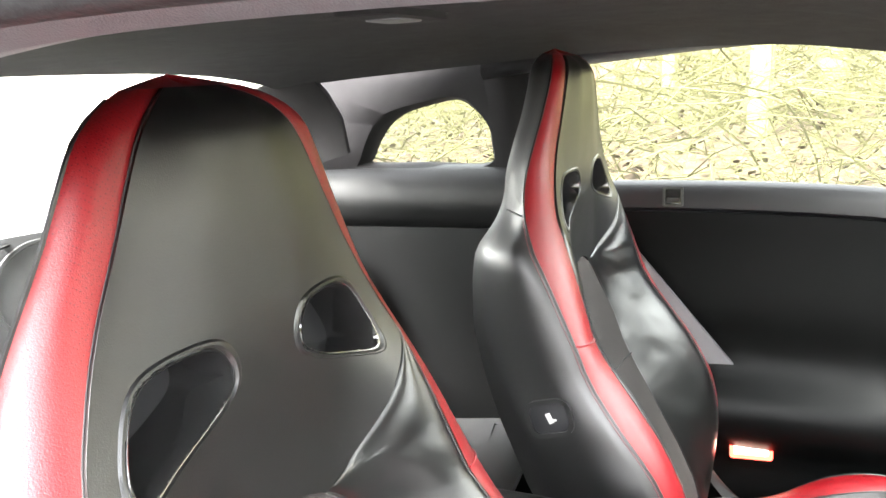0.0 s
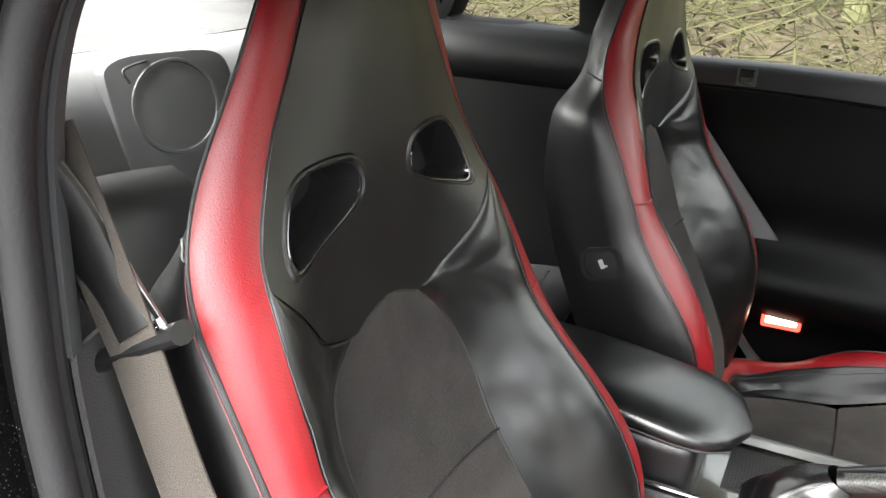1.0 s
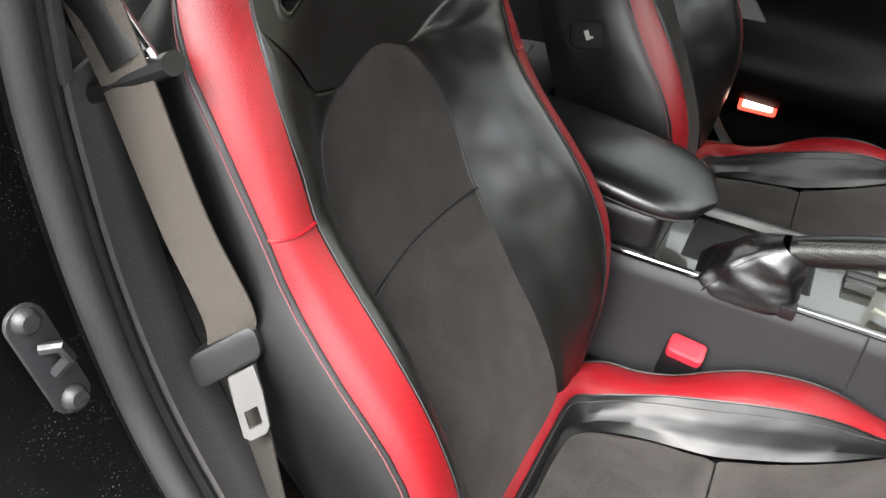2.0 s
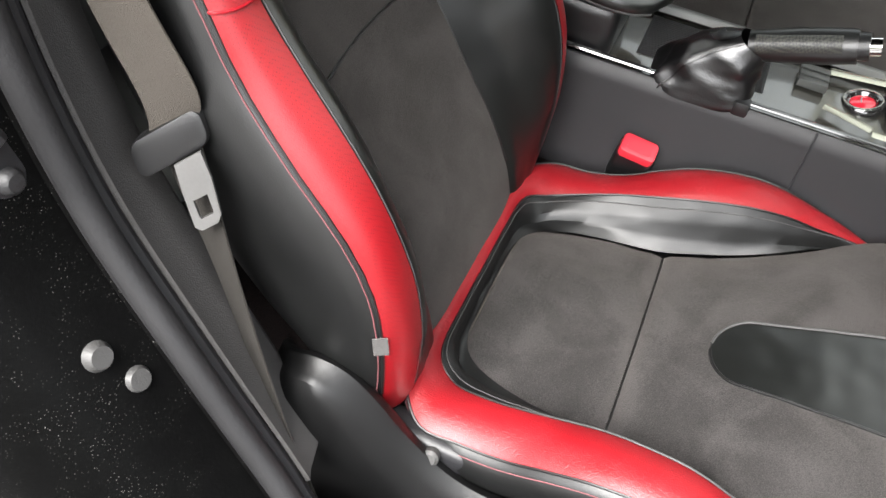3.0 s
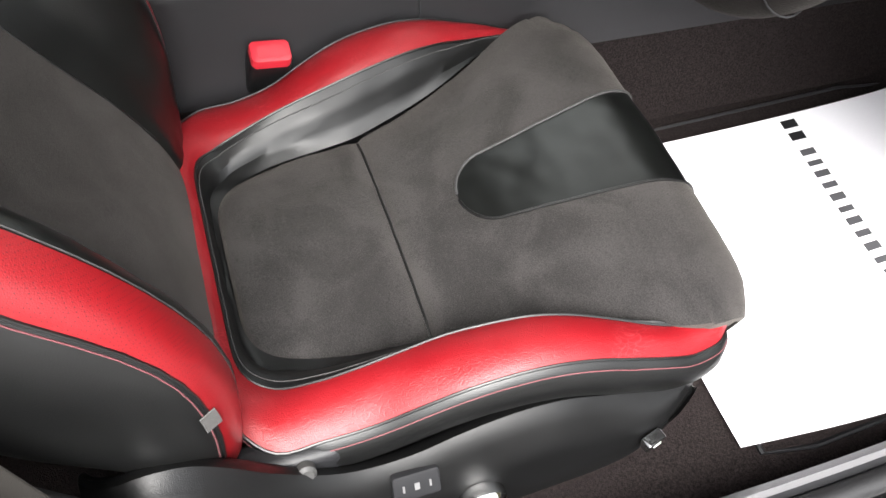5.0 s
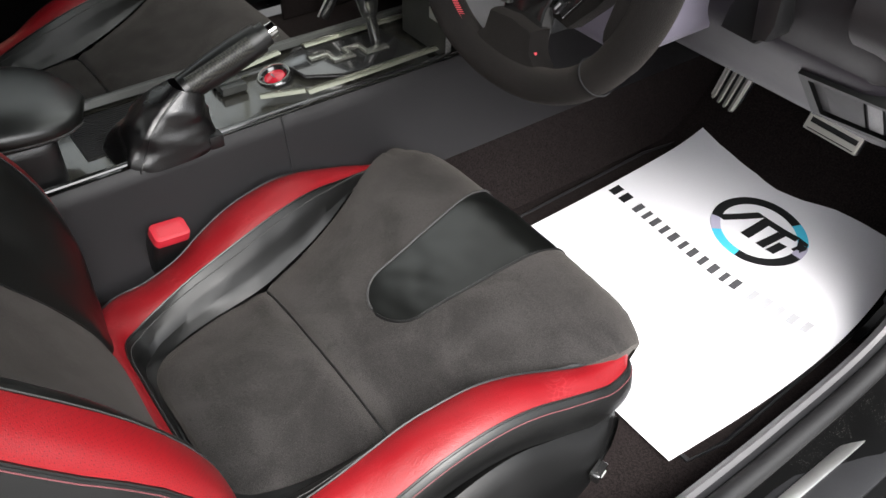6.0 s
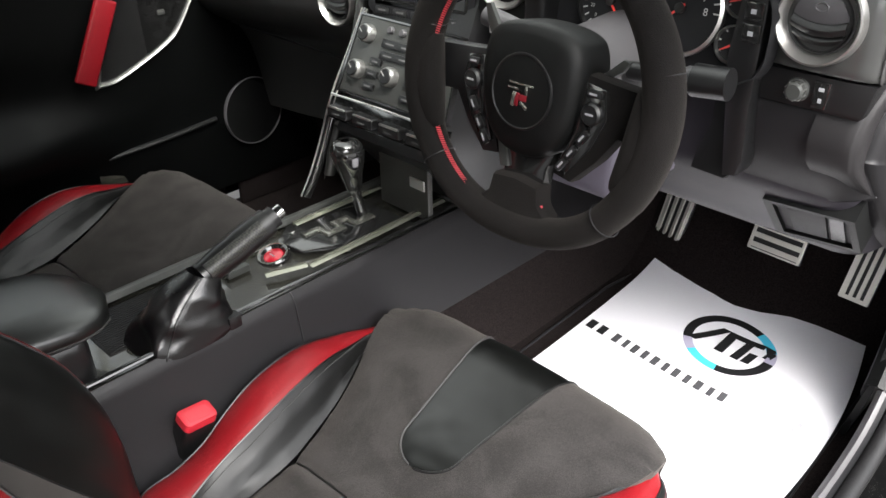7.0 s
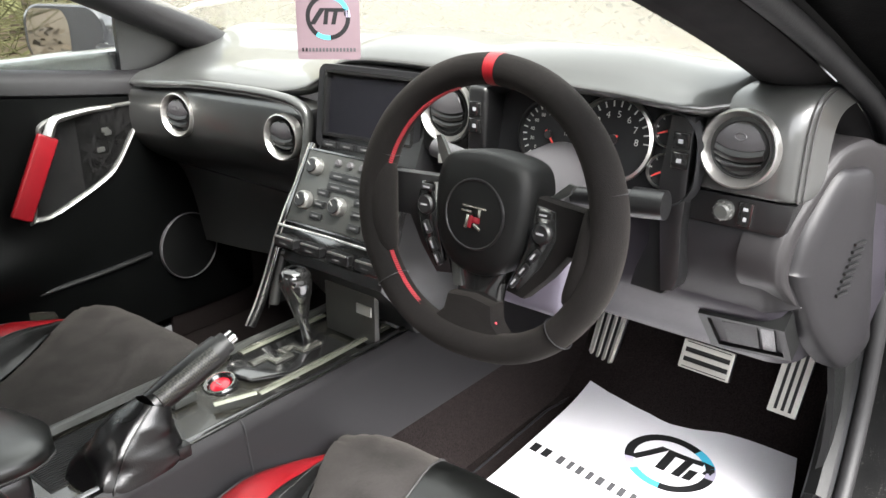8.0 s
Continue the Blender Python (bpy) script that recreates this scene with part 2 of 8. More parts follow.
INK_MAUVE = mat("mauve_ink", (0.45, 0.42, 0.55), 0.6, var=0.05, bump=0.0)
PINK_CARD = mat("pale_pink_card", (0.17, 0.12, 0.14), 0.6, var=0.03, bump=0.0)
WEBBING = mat("taupe_webbing", (0.0340, 0.0285, 0.0225), 0.75, var=0.3, scale=25, bump=0.5, fine=1000, spec=0.5)
# same webbing, darkened in colour for the shadow the lap part hangs in
WEBBING_SHADED = mat("shaded_taupe_webbing", (0.0125, 0.0106, 0.0084), 0.8, var=0.3, scale=25, bump=0.6, fine=1000, spec=0.4)
RUBBER = mat("black_rubber", (0.0117, 0.0117, 0.013), 0.45, var=0.35, scale=18, bump=0.15, fine=300, spec=0.46)
RUBBER_GREY = mat("worn_rubber", (0.0109, 0.0107, 0.0114), 0.55, var=0.35, scale=16, bump=0.2, fine=300, spec=0.414)
PAINT = mat("black_car_paint", (0.0156, 0.0156, 0.0182), 0.22, var=0.6, scale=60, bump=0.08, fine=200, coat=0.69, spec=1.0)
STEEL = mat("worn_steel", (0.052, 0.051, 0.050), 0.5, metal=0.2, var=0.25, scale=40, bump=0.15)
BUCKLE_RED = mat("red_buckle_plastic", (0.48, 0.020, 0.034), 0.35, var=0.08, scale=30, bump=0.0, spec=1.0)
START_RED = mat("lit_red_button", (0.38, 0.010, 0.022), 0.18, bump=0.0, emit=0.052, spec=1.0)
LENS_RED = mat("lit_red_lens", (0.85, 0.0472, 0.0283), 0.3, bump=0.0, emit=0.416, spec=1.0)
LENS_WHITE = mat("lit_white_lens", (0.85, 0.68, 0.527), 0.3, bump=0.0, emit=0.91, spec=1.0)
TAG = mat("grey_tag_cloth", (0.0572, 0.0546, 0.052), 0.8, var=0.5, scale=160, bump=0.3, spec=1.0)
WHITE_MARK = mat("white_print", (0.46, 0.46, 0.44), 0.6, var=0.05, bump=0.0, spec=1.0)
RED_MARK = mat("red_print", (0.85, 0.0567, 0.0453), 0.5, var=0.05, bump=0.0, spec=1.0)
MIRROR = mat("mirror_silver", (0.85, 0.86, 0.86), 0.02, metal=1.0, var=0.02, bump=0.0)
GLASS = pane_material("clear_glass", (0.93, 0.95, 0.93), 0.0, 0.006)
GLASS_FRONT = pane_material("rain_filmed_glass", (0.93, 0.95, 0.93), 0.0, 0.062)
GLASS_REAR = pane_material("misted_glass", (0.90, 0.92, 0.92), 0.0, 0.16)
BARK = mat("pale_bark", (0.0567, 0.054, 0.0378), 0.9, var=0.4, scale=9, bump=0.8, fine=60, spec=0.1, tint=(0.135, 0.135, 0.0607))
MOSS = mat("mossy_twig", (0.027, 0.029, 0.00877), 0.9, var=0.4, scale=3, bump=0.5, fine=60, spec=0.1, tint=(0.0486, 0.0459, 0.0203))
LITTER = mat("leaf_litter", (0.0284, 0.0196, 0.0121), 0.95, var=0.55, scale=5, bump=1.0, fine=26, spec=0.1, tint=(0.0446, 0.0338, 0.0216))
LEAF = mat("fallen_leaf", (0.0324, 0.0223, 0.0142), 0.9, var=0.5, scale=2, bump=0.3, fine=60, spec=0.1, tint=(0.0473, 0.0365, 0.0243))
TARMAC = mat("wet_tarmac", (0.0743, 0.0716, 0.0702), 0.75, var=0.4, scale=2, bump=0.6, fine=220)
WOODS = mat("far_woods", (0.0405, 0.0392, 0.023), 1.0, var=0.5, scale=1.3, bump=0.0, fine=9, spec=0.0, tint=(0.1215, 0.108, 0.0607))


# ---------------------------------------------------------------- helpers
def root(name, loc, label, category, group=""):
    return tagged(new(name), label, category, group) if loc is None else place(tagged(new(name), label, category, group), loc)


def lettering(name, text, size, m, material, parent):
    """Raised print in the built-in font, centred on m's origin in its xy plane."""
    cu = bpy.data.curves.new("print", "FONT")
    cu.body, cu.size, cu.align_x, cu.align_y, cu.resolution_u = text, size, "CENTER", "CENTER", 3
    ob = new("print", cu)
    bpy.context.view_layer.update()
    me = bpy.data.meshes.new_from_object(ob.evaluated_get(bpy.context.evaluated_depsgraph_get()))
    bpy.data.objects.remove(ob)
    bm = bmesh.new()
    bm.from_mesh(me)
    bpy.data.meshes.remove(me)
    bmesh.ops.transform(bm, matrix=m, verts=bm.verts)
    return part(name, bm, material, parent)


def place(ob, loc):
    ob.location = loc
    return ob


def finish(bm, name, material, angle=38):
    me = bpy.data.meshes.new(name)
    bm.to_mesh(me)
    bm.free()
    me.materials.append(material)
    me.polygons.foreach_set("use_smooth", [True] * len(me.polygons))
    me.set_sharp_from_angle(angle=radians(angle))
    return me


def part(name, bm, material, parent, label="", angle=38):
    """One mesh, given in world places, under a thing or a part of it."""
    ob = new(name, finish(bm, name, material, angle))
    ob.parent = parent
    at = Vector(parent.location)
    if parent.parent:
        at = Vector((0, 0, 0))
    ob.matrix_parent_inverse = Matrix.Translation(-at)
    return tagged(ob, label)


def solo(name, bm, material, label, category, kind="", group="", angle=38):
    """A thing of one mesh."""
    return tagged(new(name, finish(bm, name, material, angle)), label, category, group, kind)


def cr(keys, x):
    """A smooth curve through keys (x, value ...), at x."""
    xs = [k[0] for k in keys]
    x = min(max(x, xs[0]), xs[-1])
    i = min(max(sum(1 for v in xs if v <= x) - 1, 0), len(xs) - 2)
    p1, p2 = np.array(keys[i][1:], float), np.array(keys[i + 1][1:], float)
    p0 = np.array(keys[i - 1][1:], float) if i else p1
    p3 = np.array(keys[i + 2][1:], float) if i + 2 < len(keys) else p2
    h = xs[i + 1] - xs[i]
    m1 = (p2 - p0) / (xs[i + 1] - (xs[i - 1] if i else xs[i])) * h
    m2 = (p3 - p1) / ((xs[i + 2] if i + 2 < len(keys) else xs[i + 1]) - xs[i]) * h
    t = (x - xs[i]) / h
    v = (2 * t**3 - 3 * t**2 + 1) * p1 + (t**3 - 2 * t**2 + t) * m1 + (3 * t**2 - 2 * t**3) * p2 + (t**3 - t**2) * m2
    return float(v[0]) if len(v) == 1 else v


def spline(points, n, closed=False):
    """n points evenly by key along a smooth line through the points."""
    pts = [Vector(p) for p in points]
    keys = [(i, *p) for i, p in enumerate(pts)]
    if closed:
        k = len(pts)
        keys = [(i - 2, *pts[(i - 2) % k]) for i in range(k + 5)]
        return [Vector(cr(keys, k * i / n)) for i in range(n)]
    return [Vector(cr(keys, (len(pts) - 1) * i / (n - 1))) for i in range(n)]


def grid(rows, closed=False, skip=None, bm=None, caps=False):
    """A sheet of quads over rows of points."""
    bm = bm or bmesh.new()
    vs = [[bm.verts.new(p) for p in row] for row in rows]
    m = len(rows[0])
    for i in range(len(rows) - 1):
        for j in range(m if closed else m - 1):
            if skip and skip(i, j):
                continue
            k = (j + 1) % m
            try:
                bm.faces.new((vs[i][j], vs[i][k], vs[i + 1][k], vs[i + 1][j]))
            except ValueError:
                pass
    if caps and closed:
        bm.faces.new(list(reversed(vs[0])))
        bm.faces.new(vs[-1])
    return bm


def clean(bm, d=1e-5):
    bmesh.ops.remove_doubles(bm, verts=bm.verts, dist=d)
    bmesh.ops.recalc_face_normals(bm, faces=bm.faces)
    return bm


def thick(bm, d):
    """Gives a sheet its thickness, against its normals."""
    bmesh.ops.recalc_face_normals(bm, faces=bm.faces)
    bmesh.ops.solidify(bm, geom=list(bm.faces), thickness=d)
    bmesh.ops.recalc_face_normals(bm, faces=bm.faces)
    return bm


def tube(points, r, sides=8, closed=False, bm=None, flat=1.0, up=None, taper=None):
    """A round or flattened bar along a line."""
    bm = bm or bmesh.new()
    pts = [Vector(p) for p in points]
    n = len(pts)
    rows, side = [], None
    for i, p in enumerate(pts):
        a, b = pts[(i - 1) % n] if closed or i else p, pts[(i + 1) % n] if closed or i < n - 1 else p
        t = (b - a).normalized()
        ref = Vector(up) if up is not None else (side if side is not None else (Vector((0, 0, 1)) if abs(t.z) < 0.9 else Vector((1, 0, 0))))
        x = (ref - t * ref.dot(t)).normalized()
        side = x
        y = t.cross(x)
        k = r * (taper(i / (n - 1)) if taper else 1)
        rows.append([p + x * (math.cos(2 * math.pi * j / sides) * k * flat) + y * (math.sin(2 * math.pi * j / sides) * k) for j in range(sides)])
    if closed:
        rows.append(rows[0])
    grid(rows, True, bm=bm, caps=not closed)
    return clean(bm)


def box(x0, x1, y0, y1, z0, z1, bevel=0.004, seg=2, bm=None, m=None):
    own = bmesh.new()
    bmesh.ops.create_cube(own, size=1)
    for v in own.verts:
        v.co = Vector(((x0 + x1) / 2 + v.co.x * (x1 - x0), (y0 + y1) / 2 + v.co.y * (y1 - y0), (z0 + z1) / 2 + v.co.z * (z1 - z0)))
    if bevel:
        bmesh.ops.bevel(own, geom=list(own.edges), offset=bevel, segments=seg, affect="EDGES", profile=0.6)
    if m is not None:
        bmesh.ops.transform(own, matrix=m, verts=own.verts)
    return merge(bm, own)


def merge(bm, own):
    if bm is None:
        return own
    me = bpy.data.meshes.new("join")
    own.to_mesh(me)
    own.free()
    bm.from_mesh(me)
    bpy.data.meshes.remove(me)
    return bm


def lathe(profile, m, sides=32, bm=None, sweep=1.0):
    """Turns (radius, height) round the z axis of m."""
    bm = bm or bmesh.new()
    n = sides + (0 if sweep == 1.0 else 1)
    rows = [[m @ Vector((r * math.cos(2 * math.pi * sweep * j / sides), r * math.sin(2 * math.pi * sweep * j / sides), h)) for j in range(n)] for r, h in profile]
    grid(rows, sweep == 1.0, bm=bm)
    return clean(bm)


def slab(outline, depth, m, bevel=0.002, bm=None):
    """An outline in the xy plane of m, given depth along its -z, with eased front edges."""
    own = bmesh.new()
    f = own.faces.new([own.verts.new((x, y, 0)) for x, y in outline])
    f.normal_update()
    if f.normal.z < 0:
        f.normal_flip()
    r = bmesh.ops.extrude_face_region(own, geom=[f])
    for v in r["geom"]:
        if isinstance(v, bmesh.types.BMVert):
            v.co.z -= depth
    bmesh.ops.recalc_face_normals(own, faces=own.faces)
    if bevel:
        rim = [e for e in own.edges if all(abs(v.co.z) < 1e-7 for v in e.verts)]
        bmesh.ops.bevel(own, geom=rim, offset=bevel, segments=2, affect="EDGES", profile=0.6)
    bmesh.ops.transform(own, matrix=m, verts=own.verts)
    return merge(bm, own)


def rounded(w, h, r, n=5):
    """A rectangle with round corners about the origin."""
    out = []
    for cx, cy, a in ((w / 2 - r, h / 2 - r, 0), (-w / 2 + r, h / 2 - r, 90), (-w / 2 + r, -h / 2 + r, 180), (w / 2 - r, -h / 2 + r, 270)):
        out += [(cx + r * math.cos(radians(a + 90 * i / n)), cy + r * math.sin(radians(a + 90 * i / n))) for i in range(n + 1)]
    return out


def facing(at, way, up=(0, 0, 1)):
    """A pose at a place whose z axis points along way and whose y axis is near up."""
    z = Vector(way).normalized()
    x = Vector(up).cross(z).normalized()
    y = z.cross(x)
    return Matrix.Translation(at) @ Matrix((x, y, z)).transposed().to_4x4()


def ring(w, h, r, edge):
    """Outlines of a frame: outer and inner."""
    return rounded(w, h, r), rounded(w - 2 * edge, h - 2 * edge, max(r - edge, 0.001))


def frame_bm(outer, inner, depth, m):
    """A flat frame between two outlines of as many points."""
    rows = [[m @ Vector((x, y, z)) for x, y in pts] for pts, z in ((outer, -depth), (outer, 0), (inner, 0), (inner, -depth))]
    return clean(grid(rows, True))


# ---------------------------------------------------------------- the car's shell
def sheet_x(keys, x0, x1, n=24, m=40):
    """A sheet that runs across the car along a smooth (y, z) line."""
    line = spline([(0, y, z) for y, z in keys], m)
    return [[Vector((x0 + (x1 - x0) * i / n, p.y, p.z)) for i in range(n + 1)] for p in line]


def floor_pan():
    keys = [(-0.75, 0.30), (-0.30, 0.234), (0.2, 0.232), (0.7, 0.232), (1.15, 0.232), (1.32, 0.250), (1.45, 0.33), (1.56, 0.47), (1.62, 0.66)]
    rows = sheet_x(keys, -0.74, 0.752, 30, 46)
    for row in rows:
        for p in row:
            p.z += 0.003 * noise.noise(p * 9)
    low = [[p - Vector((0, 0, 0.02)) for p in row] for row in rows]
    bm = grid(rows)
    grid(low, bm=bm)
    solo("floor", clean(bm), CARPET, "dark brown carpeted footwell floor", "floor", "structure")
    # tunnel walls in carpet, below the console
    for s in (1, -1):
        rows = [[Vector((s * (0.128 + 0.035 * t * t), y, 0.402 - 0.167 * t)) for t in [k / 8 for k in range(9)]] for y in [-0.5 + 2.05 * k / 30 for k in range(31)]]
        solo("tunnel_side_" + ("right" if s > 0 else "left"), thick(clean(grid(rows)), 0.01), CARPET, "dark carpeted side of the transmission tunnel", "trim", "structure")
    # carpeted kick side beside the throttle
    rows = [[Vector((0.70 + 0.03 * math.sin(3 * t), y, 0.235 + 0.40 * t)) for t in [k / 8 for k in range(9)]] for y in [1.10 + 0.48 * k / 12 for k in range(13)]]
    solo("kick_trim_right", thick(clean(grid(rows)), 0.01), PLASTIC_SOFT, "dark kick panel by the driver's door", "trim", "structure")
    rows = [[Vector((-0.71, y, 0.235 + 0.40 * t)) for t in [k / 4 for k in range(5)]] for y in [0.9 + 0.7 * k / 6 for k in range(7)]]
    solo("kick_trim_left", thick(clean(grid(rows)), 0.01), CARPET, "dark carpeted kick panel by the passenger door", "trim", "structure")


floor_pan()


# unseen sheet, added to keep daylight from leaking in under the dash
def firewall():
    rows = [[Vector((x, y, z)) for x in [-0.76 + 0.152 * j for j in range(11)]] for y, z in ((1.60, 0.50), (1.60, 0.70), (1.54, 0.84), (1.44, 0.925))]
    solo("firewall", thick(clean(grid(rows)), 0.01), CARPET, "unseen dark bulkhead behind the dashboard, added to stop light leaks", "bulkhead", "structure")


firewall()

# the driver's door opening, as a closed line
OPENING = [(0.662, 0.25, 1.200), (0.666, 0.05, 1.198), (0.676, -0.045, 1.170), (0.690, -0.085, 1.08), (0.698, -0.090, 0.95), (0.70, -0.085, 0.86), (0.702, -0.068, 0.76), (0.708, -0.03, 0.66),
           (0.718, 0.035, 0.56), (0.730, 0.115, 0.45), (0.748, 0.20, 0.360), (0.765, 0.33, 0.312), (0.768, 0.56, 0.304), (0.768, 0.80, 0.306), (0.764, 1.03, 0.335), (0.754, 1.15, 0.46),
           (0.745, 1.18, 0.65), (0.73, 1.18, 0.82), (0.712, 1.12, 0.94), (0.695, 0.90, 1.04), (0.682, 0.64, 1.13), (0.668, 0.44, 1.186)]
LINE = spline(OPENING, 160, True)
MID = Vector((0, 0.55, 0.75))


def outward(i):
    """Away from the opening, in its plane."""
    t = (LINE[(i + 1) % 160] - LINE[i - 1]).normalized()
    n = Vector((0, t.z, -t.y)).normalized()
    if n.dot(LINE[i] - Vector((LINE[i].x, MID.y, MID.z))) < 0:
        n = -n
    return n


def strip(offsets, first=0, last=160):
    return [[LINE[i % 160] + outward(i % 160) * o + Vector((dx, 0, 0)) for o, dx in offsets] for i in range(first, last + 1)]


def door_opening():
    jamb = [(0.004, 0.0), (0.016, 0.010), (0.020, 0.030), (0.026, 0.075), (0.040, 0.11), (0.075, 0.135), (0.15, 0.15), (0.26, 0.14)]
    rows = strip(jamb)
    solo("body_side", thick(clean(grid(rows)), 0.004), JAMB, "glossy black painted door jamb and sill with road dust", "car body", "structure")
    seal = root("door_seal", LINE[60], "black rubber door seal with a grey worn lip", "seal")
    tagged(seal, kind="structure")
    part("seal_tube", tube([p + outward(i) * -0.004 + Vector((0.004, 0, 0)) for i, p in enumerate(LINE)], 0.0125, 12, True), RUBBER_GREY, seal)
    part("seal_lip", tube([p + outward(i) * 0.004 + Vector((-0.014, 0, 0)) for i, p in enumerate(LINE)], 0.009, 8, True), RUBBER, seal, "black inner seal lip")
    # inner trims: pillar felt, sill cover, pillar caps
    n_of = {i: (p.y, p.z) for i, p in enumerate(LINE)}
    b_low = [i for i, (y, z) in n_of.items() if y < 0.15 and z < 0.93]
    b_up = [i for i, (y, z) in n_of.items() if y < 0.10 and z >= 0.92]
    rows = [[LINE[i] + outward(i) * o + Vector((dx, 0, 0)) for o, dx in ((-0.002, -0.022), (0.006, -0.034), (0.014, -0.055), (0.026, -0.085), (0.05, -0.105), (0.10, -0.12), (0.20, -0.12))] for i in range(min(b_low), max(b_low) + 1)]
    solo("pillar_trim_lower", thick(clean(grid(rows)), 0.004), FELT, "dark grey felt-covered lower door pillar trim", "trim", "structure")
    rows = [[LINE[i] + outward(i) * o + Vector((dx, 0, 0)) for o, dx in ((-0.002, -0.020), (0.002, -0.030), (0.016, -0.042), (0.05, -0.046), (0.10, -0.04))] for i in range(min(b_up), max(b_up) + 1)]
    solo("pillar_trim_upper", thick(clean(grid(rows)), 0.004), TRIM_GREY, "dark grey plastic upper door pillar trim", "trim", "structure")
    sill = [i for i, (y, z) in n_of.items() if z < 0.37 and y > 0.2]
    rows = [[LINE[i] + outward(i) * o + Vector((dx, 0, 0)) for o, dx in ((0.0, -0.016), (-0.002, -0.022), (0.004, -0.028), (0.05, -0.034), (0.10, -0.034))] for i in range(min(sill), max(sill) + 1)]
    solo("sill_trim", thick(clean(grid(rows)), 0.004), PLASTIC_GREY, "dark grey plastic inner sill cover", "trim", "structure")
    # scuff plate with its pale strip
    plate = root("scuff_plate", (0.83, 0.6, 0.30), "black door sill plate with a pale metal strip", "sill plate")
    tagged(plate, kind="structure")
    part("plate", box(0.793, 0.863, 0.24, 1.02, 0.278, 0.2855, 0.004), RUBBER, plate)
    part("strip", box(0.804, 0.820, 0.45, 1.00, 0.2848, 0.2885, 0.0012), SATIN, plate, "pale brushed metal strip")
    a_low = [i for i, (y, z) in n_of.items() if y > 0.98 and 0.36 < z < 0.93]
    rows = [[LINE[i] + outward(i) * o + Vector((dx, 0, 0)) for o, dx in ((-0.004, -0.018), (-0.010, -0.030), (0.0, -0.045), (0.05, -0.055), (0.12, -0.055))] for i in range(min(a_low), max(a_low) + 1)]
    solo("pillar_trim_front", thick(clean(grid(rows)), 0.004), PLASTIC_SOFT, "dark plastic trim beside the dashboard end", "trim", "structure")
    a_up = [i for i, (y, z) in n_of.items() if (z > 0.90 and y > 0.46)]
    rows = [[LINE[i] + outward(i) * o + Vector((dx, 0, 0)) for o, dx in ((-0.008, -0.016), (-0.022, -0.030), (-0.031, -0.055), (-0.027, -0.085), (-0.006, -0.100), (0.03, -0.095), (0.045, -0.05))] for i in range(min(a_up), max(a_up) + 1)]
    solo("windscreen_pillar_right", thick(clean(grid(rows)), 0.004), LINER, "black cloth-covered windscreen pillar", "pillar", "structure")
    rail = [i % 160 for i in range(-12, 12) if LINE[i % 160].z > 1.14]
    rows = [[LINE[i] + outward(i) * o + Vector((dx, 0, 0)) for o, dx in ((-0.006, -0.016), (-0.014, -0.030), (-0.010, -0.06), (0.005, -0.09))] for i in rail]
    solo("roof_rail_right", thick(clean(grid(rows)), 0.004), PLASTIC_GREY, "grey plastic roof rail trim over the door", "trim", "structure")
    # striker and latch plates
    st = root("door_striker", (0.755, -0.01, 0.556), "worn steel door striker with two bolt heads", "striker")
    m = facing((0.757, -0.006, 0.556), (0.15, 1, 0.6))
    part("plate", slab(rounded(0.034, 0.070, 0.016), 0.014, m @ pose(0, 0, 0.010, 0, 0, 22), 0.005), STEEL, st)
    for k in (-0.018, 0.018):
        part("bolt", lathe([(0, 0.014), (0.009, 0.014), (0.011, 0.010), (0.014, 0.004), (0.015, 0.0)], m @ pose(0.4 * -k, k, 0.006), 16), STEEL, st)
    st = root("door_check_plate", (0.755, -0.06, 0.765), "grey steel latch plate with two round bosses", "latch plate")
    m = facing((0.757, -0.058, 0.765), (0.1, 1, 0.25))
    part("plate", slab(rounded(0.028, 0.090, 0.013), 0.004, m @ pose(0, 0, 0.004, 0, 0, 8), 0.001), RUBBER, st)
    for k in (-0.034, 0.034):
        part("boss", lathe([(0, 0.009), (0.006, 0.0085), (0.0085, 0.006), (0.0095, 0.002), (0.010, 0)], m @ pose(0.14 * -k, k, 0.003), 16), RUBBER_GREY, st)
    part("hook", tube([m @ Vector(v) for v in ((0.0, -0.01, 0.004), (0.008, 0.0, 0.014), (0.004, 0.012, 0.016), (-0.004, 0.012, 0.006))], 0.0045, 8), RUBBER, st)
    ct = root("door_catch", (0.765, -0.095, 0.615), "dark steel door catch with a bright bolt", "catch")
    m = facing((0.762, -0.092, 0.618), (0.2, 1, 0.5))
    part("plate", slab(rounded(0.046, 0.060, 0.010), 0.012, m @ pose(0, 0, 0.006, 0, 0, 20), 0.003), RUBBER, ct)
    part("bolt", lathe([(0, 0.020), (0.007, 0.020), (0.0085, 0.016), (0.0085, 0.006), (0.013, 0.004), (0.013, 0.0)], m @ pose(0.004, -0.012, 0.004), 16), STEEL, ct)
    part("catch_lug", box(-0.012, 0.012, -0.006, 0.006, 0, 0.016, 0.003, m=m @ pose(0, 0.014, 0.004, 0, 0, 20)), RUBBER_GREY, ct)


door_opening()


